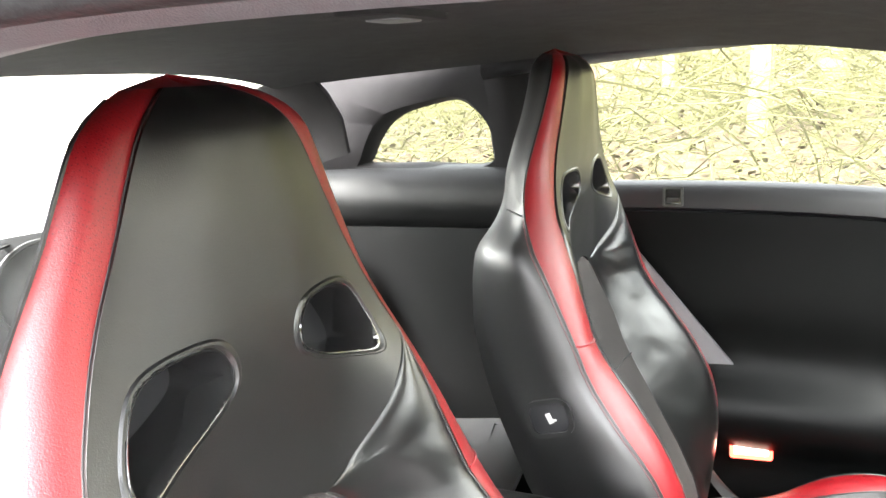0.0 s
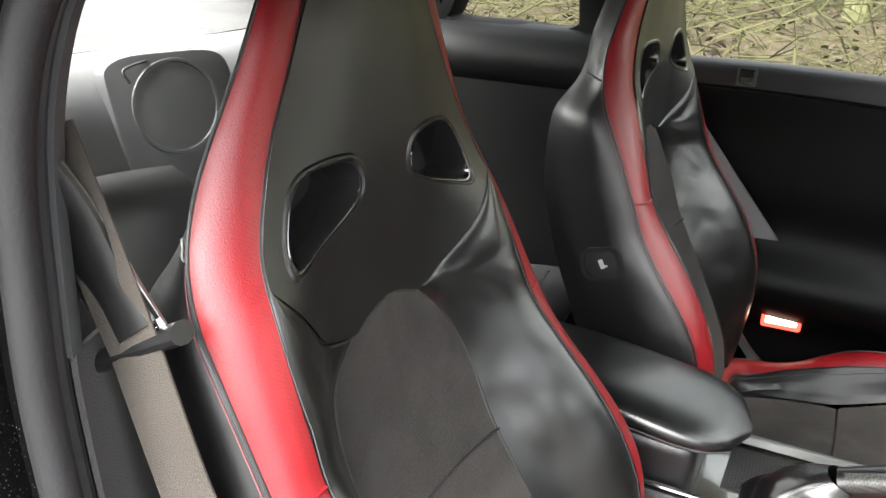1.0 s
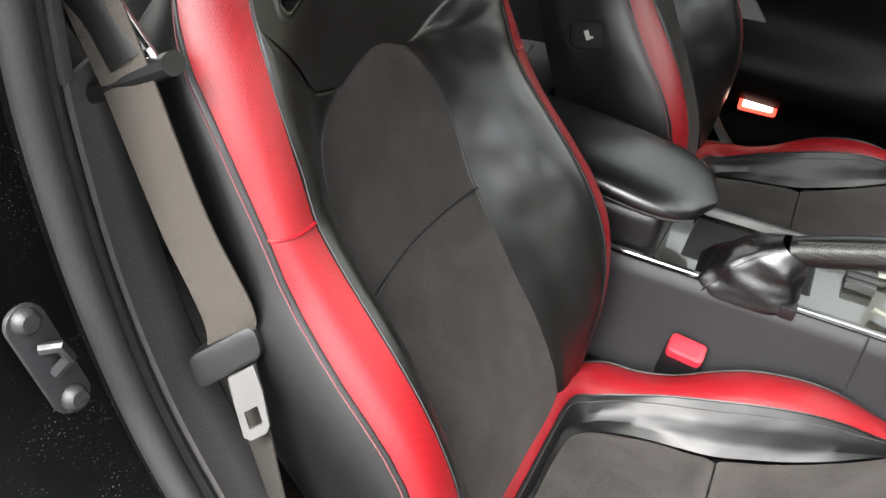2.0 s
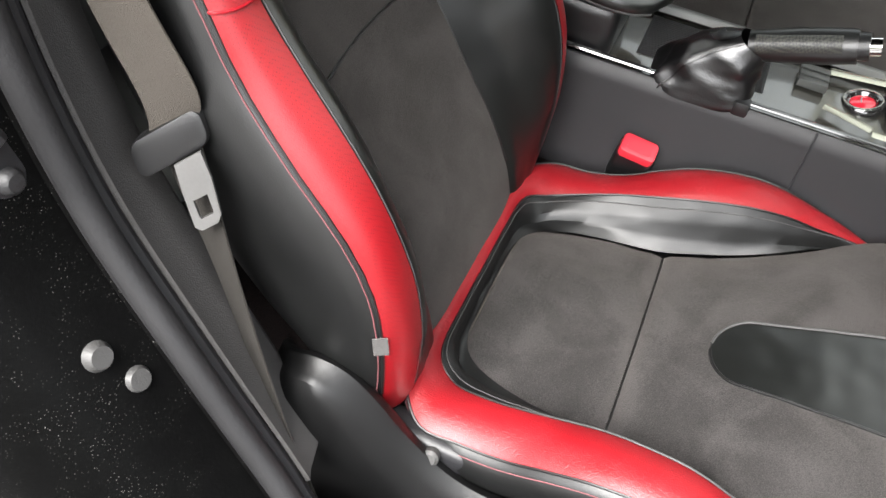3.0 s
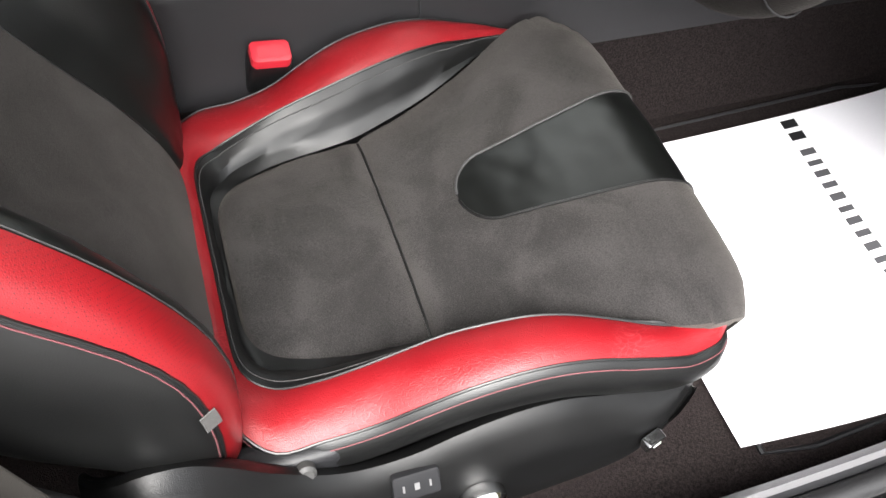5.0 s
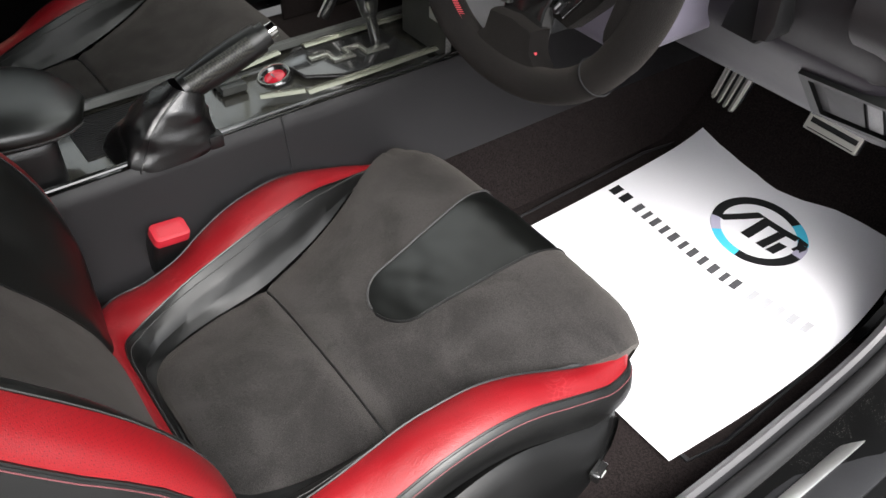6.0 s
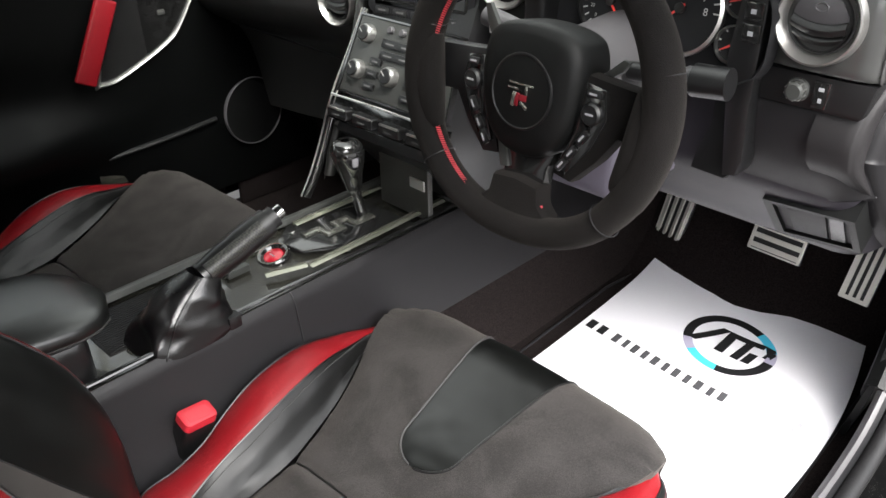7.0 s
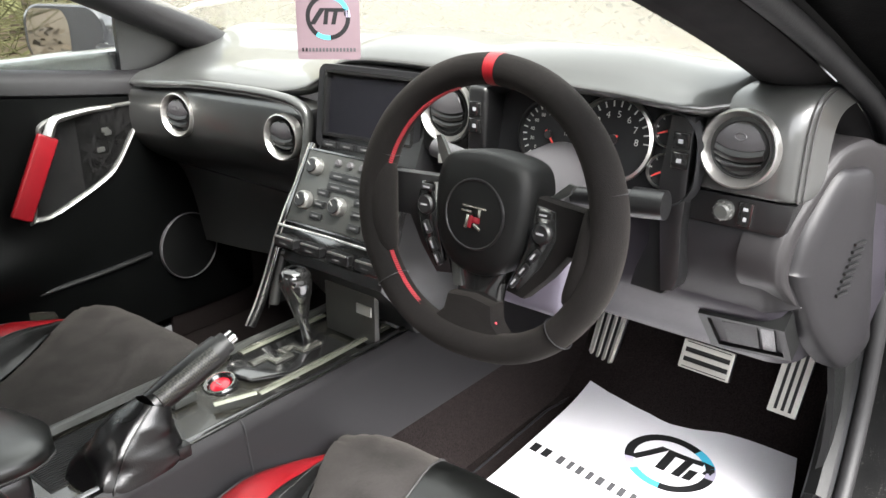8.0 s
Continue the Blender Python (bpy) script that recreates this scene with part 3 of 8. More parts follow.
def roof():
    rows = []
    for k in range(29):
        y = 0.52 - 1.10 * k / 28
        zc = cr([(-0.60, 1.190), (-0.4, 1.205), (0.0, 1.222), (0.3, 1.218), (0.52, 1.185)], y)
        half = cr([(-0.60, 0.50), (-0.3, 0.575), (0.0, 0.605), (0.3, 0.605), (0.52, 0.60)], y)
        rows.append([Vector((half * u, y, zc - 0.035 * abs(u) ** 3)) for u in [-1 + k2 / 12 for k2 in range(25)]])
    solo("ceiling", thick(clean(grid(rows)), -0.015), LINER, "dark charcoal cloth headliner", "headliner", "structure")
    rows = []
    for k in range(29):
        y = 0.50 - 1.08 * k / 28
        zc = cr([(-0.60, 1.235), (-0.4, 1.255), (0.0, 1.275), (0.3, 1.268), (0.52, 1.230)], y)
        half = cr([(-0.60, 0.56), (-0.3, 0.64), (0.0, 0.665), (0.3, 0.665), (0.52, 0.66)], y)
        rows.append([Vector((half * u, y, zc - 0.045 * abs(u) ** 3)) for u in [-1 + k2 / 12 for k2 in range(25)]])
    solo("roof_panel", thick(clean(grid(rows)), -0.004), PAINT, "black painted steel roof", "car roof", "structure")
    # rear window header and a dome lamp
    dl = root("dome_lamp", (0.16, 0.02, 1.215), "flush dark plastic dome lamp in the headliner", "lamp")
    part("housing", slab(rounded(0.15, 0.055, 0.02), 0.012, facing((0.165, -0.02, 1.214), (0, 0, -1), (0, 1, 0)), 0.004), LINER, dl)
    part("lens", slab(rounded(0.055, 0.035, 0.008), 0.004, facing((0.165, -0.02, 1.2125), (0, 0, -1), (0, 1, 0)), 0.002), PLASTIC_GREY, dl, "smoked lens")


roof()


def passenger_side():
    X = -0.672
    # quarter panel with its window, as rings round the opening
    win = [(-0.485, 0.992), (-0.36, 0.990), (-0.228, 0.988), (-0.206, 1.03), (-0.232, 1.085), (-0.28, 1.120), (-0.33, 1.118), (-0.41, 1.098), (-0.455, 1.062), (-0.483, 1.015)]
    ring_in = [p for p in spline([(0, y, z) for y, z in win], 60, True)]
    outer = []
    for p in ring_in:
        d = Vector((0, p.y + 0.34, p.z - 1.05))
        d.normalize()
        s = 1 / max(abs(d.y) / (0.42 if d.y < 0 else 0.185), abs(d.z) / 0.17)
        outer.append(Vector((0, -0.34 + d.y * s, 1.05 + d.z * s)))
    rows = []
    for k, (t, dx) in enumerate(((0.0, -0.030), (0.02, -0.010), (0.06, 0.0), (0.3, 0.004), (1.0, 0.0))):
        rows.append([Vector((X + dx + (0.06 if p.z + 0 > 1.15 and t == 1 else 0), p.y + (q.y - p.y) * t, p.z + (q.z - p.z) * t)) for p, q in zip(ring_in, outer)])
    solo("quarter_trim_left", thick(clean(grid(rows, True)), 0.006), LINER, "black pillar trim round the rear side window", "trim", "structure")
    g = bmesh.new()
    g.faces.new([g.verts.new((X - 0.028, p.y, p.z)) for p in ring_in])
    ob = solo("window_1", thick(g, 0.003), GLASS, "small clear fixed rear side window", "window", "structure")
    ob.visible_shadow = False
    # shelf-like ledge under the side window and the hollow trim below it
    ledge = [(-0.672, 0.992), (-0.650, 0.985), (-0.630, 0.965), (-0.618, 0.935), (-0.616, 0.905), (-0.632, 0.880), (-0.652, 0.866), (-0.664, 0.850)]
    rows = [[Vector((x - 0.01 * math.sin(3.14 * k / 20), -0.80 + 0.72 * k / 20, z)) for x, z in ledge] for k in range(21)]
    solo("quarter_ledge_left", thick(clean(grid(rows)), 0.004), PLASTIC_SOFT, "smooth dark ledge under the rear side window", "trim", "structure")
    rows = [[Vector((-0.655 - 0.01 * t, -0.80 + 0.72 * k / 10, 0.87 - 0.64 * t)) for t in [j / 10 for j in range(11)]] for k in range(11)]
    solo("quarter_panel_left", thick(clean(grid(rows)), 0.006), PLASTIC_SOFT, "black lower rear side trim", "trim", "structure")
    # middle pillar between door and rear window
    rows = [[Vector((X + dx, y + 0.03 * (1 - t), 0.93 + 0.27 * t)) for dx, y in ((-0.02, -0.235), (0.004, -0.225), (0.010, -0.19), (0.004, -0.145), (-0.02, -0.135))] for t in [j / 8 for j in range(9)]]
    solo("pillar_left", thick(clean(grid(rows)), 0.006), LINER, "black middle pillar trim on the passenger side", "pillar", "structure")
    # pale lower pillar trim beside the seat
    rows = [[Vector((-0.612 - 0.03 * u, y0 + (y1 - y0) * u, z)) for u in [j / 6 for j in range(7)]] for z, y0, y1 in
            [(0.86 - 0.225 * t, -0.13, 0.045 + 0.185 * t) for t in [j / 10 for j in range(11)]]]
    solo("pillar_foot_trim_left", thick(clean(grid(rows)), 0.012), PLASTIC_GREY, "grey lower pillar trim beside the passenger seat", "trim", "structure")

    # ---- door
    door = root("passenger_door", (-0.70, 0.4, 0.35), "closed black passenger door with a red leather pull", "car door")
    top = [(-0.16, 0.952), (0.2, 0.950), (0.45, 0.938), (0.65, 0.912), (0.85, 0.888), (1.0, 0.872), (1.12, 0.86)]
    sec = [(-0.735, 0.0), (-0.716, 0.002), (-0.700, -0.006), (-0.692, -0.022), (-0.690, -0.045), (-0.700, -0.052)]
    rows = [[Vector((x, -0.16 + 1.30 * k / 30, cr(top, -0.16 + 1.30 * k / 30) + dz)) for x, dz in sec] for k in range(31)]
    part("window_ledge", thick(clean(grid(rows)), 0.004), CONSOLE_SIDE, door, "dark satin padded top edge")
    low = [(0.0, 0.0), (0.10, -0.004), (0.30, -0.003), (0.46, -0.008), (0.54, 0.016), (0.58, 0.040), (0.62, 0.046), (0.68, 0.036), (0.74, 0.006), (0.80, -0.012), (1.0, -0.012)]
    rows = []
    for k in range(61):
        y = -0.16 + 1.30 * k / 60
        zt = cr(top, y) - 0.052
        fade = max(0.0, min(1.0, (0.72 - y) / 0.3))
        fade = fade * fade * (3 - 2 * fade)
        rows.append([Vector((-0.702 + fade * cr(low, t), y, zt + (0.30 - zt) * t)) for t in [j / 30 for j in range(31)]])
    part("door_panel", thick(clean(grid(rows)), 0.01), DOOR_SKIN, door, "black padded door panel with an armrest swell")
    part("seam", tube([Vector((-0.698, -0.16 + 1.30 * k / 40, cr(top, -0.16 + 1.30 * k / 40) - 0.056)) for k in range(41)], 0.0025, 6), LEATHER, door)
    part("outer_skin", box(-0.80, -0.735, -0.12, 1.15, 0.25, 0.93, 0.02), PAINT, door)
    # window latch in the ledge
    m = facing((-0.6885, 0.120, 0.927), (1, 0, 0.15))
    la = part("lock_button", frame_bm(*ring(0.036, 0.036, 0.004, 0.004), 0.004, m @ pose(0, 0, 0.004)), GUNMETAL, door, "small chrome-framed lock button")
    part("button", slab(rounded(0.027, 0.027, 0.002), 0.003, m @ pose(0, 0, 0.002), 0.001), PIANO, la)
    part("mark", slab(rounded(0.022, 0.008, 0.001), 0.001, m @ pose(0, -0.006, 0.003), 0), LEATHER, la)
    # courtesy lamp
    m = facing((-0.690, 0.262, 0.457), (1, 0.05, 0))
    lamp = part("courtesy_lamp", frame_bm(*ring(0.076, 0.046, 0.006, 0.008), 0.006, m @ pose(0, 0, 0.008)), LENS_RED, door, "lit red and white courtesy lamp")
    part("lens", slab(rounded(0.060, 0.022, 0.004), 0.006, m @ pose(0, -0.005, 0.007), 0.002), LENS_WHITE, lamp)
    part("reflector", slab(rounded(0.060, 0.010, 0.002), 0.006, m @ pose(0, 0.013, 0.007), 0.002), LENS_RED, lamp)
    # pull handle: chrome frame, dark plate, red grip
    plate = [(0.665, 0.812), (0.79, 0.822), (0.872, 0.822), (0.880, 0.812), (0.872, 0.790), (0.815, 0.705), (0.77, 0.668), (0.66, 0.622), (0.615, 0.618), (0.612, 0.628), (0.645, 0.76)]
    pts = spline([(0, y, z) for y, z in plate], 66, True)
    cen = Vector((0, 0.745, 0.735))
    m = Matrix.Translation((-0.692, 0, 0))
    rows = [[m @ (cen + (p - cen) * g + Vector((dx, 0, 0))) for p in pts] for g, dx in ((1.04, -0.008), (1.03, 0.004), (1.0, 0.008), (0.955, 0.006), (0.945, -0.01))]
    hp = part("handle_frame", clean(grid(rows, True)), RIM, door, "satin chrome handle frame")
    rows = [[m @ (cen + (p - cen) * g + Vector((0.0, 0, 0))) for p in pts] for g in (0.97, 0.6, 0.2, 0.01)]
    part("handle_plate", clean(grid(rows, True)), PIANO, hp, "gloss black handle plate")
    part("grip", box(-0.660, -0.648, -0.0215, 0.0215, -0.086, 0.086, 0.005, 3, m=Matrix.Translation((0, 0.611, 0.716)) @ Matrix.Rotation(radians(-27.5), 4, "X")), RED_PLAIN, hp, "red leather grip")
    part("grip_root", tube(spline([(-0.656, 0.652, 0.792), (-0.658, 0.668, 0.818), (-0.668, 0.70, 0.822), (-0.682, 0.76, 0.823), (-0.690, 0.815, 0.820)], 24), 0.011, 8, taper=lambda t: 1 - 0.55 * t), SATIN, hp)
    for y, z in ((0.79, 0.775), (0.775, 0.735), (0.795, 0.768)):
        part("switch", slab(rounded(0.016, 0.010, 0.002), 0.004, facing((-0.688, y, z), (1, 0, 0)), 0.001), GUNMETAL, hp)
    # speaker ring and pocket line
    m = facing((-0.689, 0.960, 0.466), (1, 0.05, 0.05))
    sp = part("speaker_ring", lathe([(0.080, -0.004), (0.080, 0.005), (0.0785, 0.006), (0.0770, 0.003)], m, 48), PLASTIC_GREY, door, "round speaker with a thin grey ring")
    part("grille", lathe([(0.076, 0.001), (0.03, 0.003), (0.0, 0.003)], m, 40), PLASTIC_SOFT, sp)
    part("pocket_edge", tube(spline([(-0.690, 0.56, 0.462), (-0.688, 0.72, 0.466), (-0.690, 0.86, 0.474)], 12), 0.006, 8), PLASTIC, door)
    part("pocket_net", thick(clean(grid([[Vector((-0.698, 0.57 + 0.28 * i / 6, 0.460 + 0.014 * i / 6 - 0.07 * t)) for t in (0, 0.5, 1)] for i in range(7)])), 0.003), CARBON, door, "black mesh door pocket")
    # door glass
    g = bmesh.new()
    g.faces.new([g.verts.new((-0.722 + 0.06 * (z - 0.93) / 0.27, y, z)) for y, z in ((-0.15, 0.95), (0.95, 0.87), (0.80, 1.05), (0.50, 1.20), (0.05, 1.205), (-0.13, 1.19))])
    ob = part("door_glass", thick(g, 0.004), GLASS, door, "clear side glass")
    ob.visible_shadow = False
    # roof rail and windscreen pillar on this side
    line = spline([(-0.640, -0.20, 1.175), (-0.645, 0.0, 1.192), (-0.645, 0.30, 1.207), (-0.648, 0.48, 1.180), (-0.665, 0.75, 1.065), (-0.690, 1.0, 0.955), (-0.715, 1.18, 0.865)], 50)
    rows = [[p + Vector((0.052 * math.cos(t), 0.012 * math.sin(t), 0.034 * math.sin(t) + 0.012)) for t in [2 * math.pi * j / 20 for j in range(20)]] for p in line]
    solo("windscreen_pillar_left", clean(grid(rows, True)), CONSOLE_SIDE, "black cloth-covered windscreen pillar and roof rail", "pillar", "structure")
    # mirror sail
    rows = [[Vector((-0.728, 0.86 + 0.24 * t, 0.875 + (0.16 - 0.15 * t) * u)) for u in (0, 0.5, 1)] for t in [j / 6 for j in range(7)]]
    solo("mirror_sail_left", thick(clean(grid(rows)), 0.012), PLASTIC, "black plastic corner of the passenger window", "trim", "structure")


passenger_side()


def door_mirror():
    mir = root("door_mirror", (-1.10, 0.94, 0.86), "black passenger door mirror wet with rain", "door mirror")
    c = Vector((-1.135, 0.965, 0.918))
    m = facing(c, (0.42, -1, 0.0))
    out = rounded(0.245, 0.150, 0.055, 8)
    rows = [[m @ Vector((x * g, y * g, z)) for x, y in out] for g, z in ((0.94, 0.004), (1.0, 0.0), (1.03, -0.02), (0.98, -0.06), (0.80, -0.10), (0.4, -0.125), (0.02, -0.13))]
    part("housing", clean(grid(rows, True)), PAINT, mir)
    rows = [[m @ Vector((x * g, y * g, z)) for x, y in out] for g, z in ((0.94, 0.004), (0.6, 0.0035), (0.02, 0.0035))]
    part("rim", clean(grid(rows, True)), INK, mir)
    g = bmesh.new()
    g.faces.new([g.verts.new(m @ Vector((x * 0.52 - 0.046, y * 0.86, 0.0045))) for x, y in out])
    part("mirror_glass", g, MIRROR, mir, "silvered mirror glass")
    part("foot", tube(spline([(-1.04, 1.0, 0.87), (-0.90, 1.02, 0.86), (-0.76, 1.02, 0.87)], 8), 0.022, 10, flat=1.6), PLASTIC, mir)


door_mirror()


def rear_cabin():
    # bulkhead behind the seats, parcel shelf, rear window frame
    rows = []
    for k in range(25):
        x = -0.66 + 1.32 * k / 24
        bow = 0.05 * (abs(x) / 0.66) ** 3
        rows.append([Vector((x, y + bow, z)) for y, z in ((-0.50, 0.30), (-0.53, 0.55), (-0.570, 0.80), (-0.588, 0.88), (-0.608, 0.935), (-0.640, 0.972), (-0.68, 0.990), (-0.72, 0.996))])
    rows = [spline(q, 24) for q in rows]
    solo("rear_bulkhead", thick(clean(grid(rows)), 0.01), TRIM_GREY, "grey moulded panel behind the rear seats", "trim", "structure")
    rows = [[Vector((x, y, 0.992 + 0.03 * t + 0.02 * (x / 0.66) ** 2)) for x in [-0.68 + 1.36 * j / 20 for j in range(21)]] for y, t in ((-0.69, 0), (-0.85, 0.5), (-1.05, 1), (-1.30, 1.2))]
    solo("parcel_shelf", thick(clean(grid(rows)), 0.01), FLANGE, "grey parcel shelf under the rear window", "shelf", "structure")
    g = bmesh.new()
    rows = [[Vector(((0.50 + 0.10 * t) * (u / 6 - 1), -0.57 - 0.73 * t, 1.205 - 0.165 * t - 0.03 * (u / 6 - 1) ** 2)) for u in range(13)] for t in [j / 8 for j in range(9)]]
    ob = solo("window_2", thick(clean(grid(rows, bm=g)), 0.004), GLASS_REAR, "sloping misted rear window", "window", "structure")
    ob.visible_shadow = False
    for s in (1, -1):
        line = spline([(s * 0.53, -0.50, 1.185), (s * 0.57, -0.75, 1.12), (s * 0.63, -1.05, 1.06), (s * 0.67, -1.3, 1.02)], 24)
        rows = [[p + Vector((s * dx, 0, dz)) for dx, dz in ((-0.05, 0.025), (-0.025, -0.004), (0.03, -0.04), (0.08, -0.09), (0.10, -0.16))] for p in line]
        solo("rear_pillar_" + ("right" if s > 0 else "left"), thick(clean(grid(rows)), 0.01), LINER, "dark rear pillar trim", "pillar", "structure")
    rows = [[Vector((x, y, z)) for x, z in ((0.66, 1.19), (0.672, 1.05), (0.665, 0.9), (0.67, 0.6), (0.68, 0.25))] for y in (-0.22, -0.4, -0.6, -0.8)]
    solo("quarter_panel_right", thick(clean(grid(rows)), 0.01), PLASTIC_SOFT, "black rear side trim behind the driver", "trim", "structure")
    sp = root("rear_speaker", (0.13, -0.56, 0.93), "round black speaker behind the driver seat", "speaker")
    m = facing((0.088, -0.566, 0.922), (0.30, 1, 0.15))
    corner = spline([(-0.098, 0.02, 0), (-0.086, 0.070, 0), (0.0, 0.078, 0), (0.084, 0.068, 0), (0.098, 0.0, 0), (0.085, -0.12, 0), (0.02, -0.19, 0), (-0.06, -0.17, 0)], 40, True)
    part("surround", slab([(p.x, p.y) for p in corner], 0.03, m @ pose(0, 0, 0.006), 0.006), TRIM_GREY, sp)
    part("rim", lathe([(0.069, 0.006), (0.068, 0.009), (0.064, 0.009), (0.061, 0.002), (0.058, -0.008)], m, 48), TRIM_GREY, sp)
    part("cone", lathe([(0.064, 0.006), (0.04, 0.000), (0.0, -0.004)], m, 48), PLASTIC_SOFT, sp)
    part("trim_seam", tube(spline([(0.176, -0.556, 0.968), (0.174, -0.566, 0.986), (0.10, -0.585, 0.990), (0.01, -0.600, 0.992)], 16), 0.0022, 6), RUBBER, sp)
    for s in (1, -1):
        rs = root("back_bench", (s * 0.36, -0.35, 0.30), "black leather rear bucket seat", "bucket seat", "rear seats")
        rows = []
        for k in range(19):
            v = k / 18
            y, z = cr([(0, -0.14, 0.40), (0.12, -0.12, 0.46), (0.5, -0.28, 0.455), (1.0, -0.44, 0.43)], v)
            rows.append([Vector((s * 0.36 + 0.22 * u, y, z + 0.045 * abs(u) ** 3)) for u in [-1 + j / 8 for j in range(17)]])
        part("cushion", thick(clean(grid(rows)), 0.08), LEATHER, rs)
        rows = []
        for k in range(19):
            v = k / 18
            y, z = cr([(0, -0.40, 0.44), (0.5, -0.47, 0.64), (0.9, -0.53, 0.83), (1.0, -0.57, 0.855)], v)
            rows.append([Vector((s * 0.36 + 0.21 * u, y + 0.05 * abs(u) ** 3, z)) for u in [-1 + j / 8 for j in range(17)]])
        part("backrest", thick(clean(grid(rows)), 0.05), LEATHER, rs)


rear_cabin()


def windscreen():
    rows = []
    for t in [j / 10 for j in range(11)]:
        rows.append([Vector(((0.60 + 0.10 * t) * u, 0.50 + 0.90 * t - 0.16 * u * u * (0.4 + 0.6 * t), 1.198 - 0.27 * t - 0.012 * u * u)) for u in [-1 + j / 10 for j in range(21)]])
    ob = solo("window_3", thick(clean(grid(rows)), 0.005), GLASS_FRONT, "wide raked clear windscreen", "windscreen", "structure")
    ob.visible_shadow = False
    rows = [[Vector((x, y, z - 0.05 * (x / 0.8) ** 2)) for x in [-0.8 + 0.08 * j for j in range(21)]] for y, z in ((1.36, 0.905), (1.5, 0.93), (1.9, 0.90), (2.4, 0.82), (2.8, 0.68))]
    solo("bonnet", thick(clean(grid(rows)), 0.01), PAINT, "glossy black bonnet beyond the windscreen", "bonnet", "structure")


windscreen()


def outer_body():
    # closing panels of the car beyond the cabin
    for s, nm in ((1, "right"), (-1, "left")):
        keys = [(1.20, 0.30, 0.86), (1.45, 0.26, 0.86), (1.8, 0.40, 0.84), (2.1, 0.62, 0.80), (2.4, 0.40, 0.74), (2.8, 0.28, 0.64)]
        rows = [[Vector((s * x, y, z)) for x, z in ((0.66, zt + 0.01), (0.80, zt), (0.87, zt - 0.06), (0.90, (zt + zb) / 2), (0.88, zb))] for y, zb, zt in [(y, *cr(keys, y)) for y in [1.20 + 1.6 * k / 24 for k in range(25)]]]
        solo("front_wing_" + nm, thick(clean(grid(rows)), 0.008), PAINT, "glossy black front wing", "car body", "structure")
        keys = [(-2.3, 0.45, 0.90), (-1.9, 0.40, 0.95), (-1.5, 0.62, 0.97), (-1.2, 0.66, 0.97), (-0.9, 0.40, 0.96), (-0.62, 0.26, 0.95)]
        rows = [[Vector((s * x, y, z)) for x, z in ((0.70, zt + 0.02), (0.82, zt), (0.89, zt - 0.08), (0.92, (zt + zb) / 2), (0.89, zb))] for y, zb, zt in [(y, *cr(keys, y)) for y in [-2.3 + 1.68 * k / 24 for k in range(25)]]]
        solo("rear_wing_" + nm, thick(clean(grid(rows)), 0.008), PAINT, "glossy black rear wing", "car body", "structure")
    rows = [[Vector((x, y, z - 0.04 * (x / 0.75) ** 2)) for x in [-0.75 + 0.125 * j for j in range(13)]] for y, z in ((-1.34, 1.035), (-1.6, 1.02), (-2.0, 1.0), (-2.28, 0.98), (-2.34, 0.90), (-2.32, 0.45))]
    solo("boot_lid", thick(clean(grid(rows)), 0.008), PAINT, "glossy black boot lid and tail", "boot lid", "structure")


outer_body()


# ---------------------------------------------------------------- the seats
# height: depth of the middle, half width and depth of the bolster's crest, half width and depth of the band's outer edge, thickness
BACK = [
    (0.40, 0.182, 0.188, 0.186, 0.228, 0.166, 0.09), (0.46, 0.164, 0.198, 0.190, 0.238, 0.171, 0.11), (0.52, 0.133, 0.205, 0.191, 0.246, 0.172, 0.13),
    (0.58, 0.098, 0.209, 0.182, 0.250, 0.165, 0.135), (0.62, 0.074, 0.210, 0.168, 0.251, 0.152, 0.13), (0.66, 0.048, 0.209, 0.147, 0.250, 0.127, 0.125),
    (0.70, 0.024, 0.207, 0.119, 0.248, 0.092, 0.12), (0.76, -0.005, 0.202, 0.068, 0.241, 0.043, 0.115), (0.80, -0.020, 0.200, 0.038, 0.238, 0.022, 0.112),
    (0.84, -0.029, 0.197, 0.021, 0.235, 0.000, 0.108), (0.88, -0.034, 0.194, 0.005, 0.232, -0.022, 0.105), (0.92, -0.036, 0.189, -0.012, 0.227, -0.046, 0.10),
    (0.96, -0.037, 0.178, -0.031, 0.216, -0.063, 0.095), (1.00, -0.039, 0.159, -0.042, 0.196, -0.072, 0.092), (1.04, -0.042, 0.138, -0.048, 0.175, -0.071, 0.088),
    (1.08, -0.044, 0.115, -0.050, 0.151, -0.068, 0.082), (1.12, -0.047, 0.093, -0.053, 0.130, -0.066, 0.075), (1.14, -0.050, 0.079, -0.056, 0.117, -0.067, 0.068),
    (1.156, -0.055, 0.062, -0.061, 0.098, -0.071, 0.058), (1.166, -0.062, 0.046, -0.067, 0.080, -0.077, 0.044),
]
FOOT_OF_PANEL, TOP_OF_SUEDE = 0.845, 0.862


def suede_half(z):
    """Half width of the suede up to the top of its arch."""
    return cr([(0.40, 0.122), (0.52, 0.120), (0.60, 0.114), (0.68, 0.114), (0.74, 0.117), (0.78, 0.111), (0.81, 0.097), (0.83, 0.078), (0.845, 0.055), (0.855, 0.032), (0.860, 0.014), (0.862, 0.0)], z)


def panel_half(z):
    """Half width within the bolster: suede below, head panel above."""
    if z < FOOT_OF_PANEL:
        return suede_half(z)
    return min(crest_half(z) - 0.0005, cr([(0.845, 0.055), (0.852, 0.085), (0.862, 0.106), (0.885, 0.134), (0.914, 0.160), (0.945, 0.186), (1.0, 0.20), (1.17, 0.21)], z))


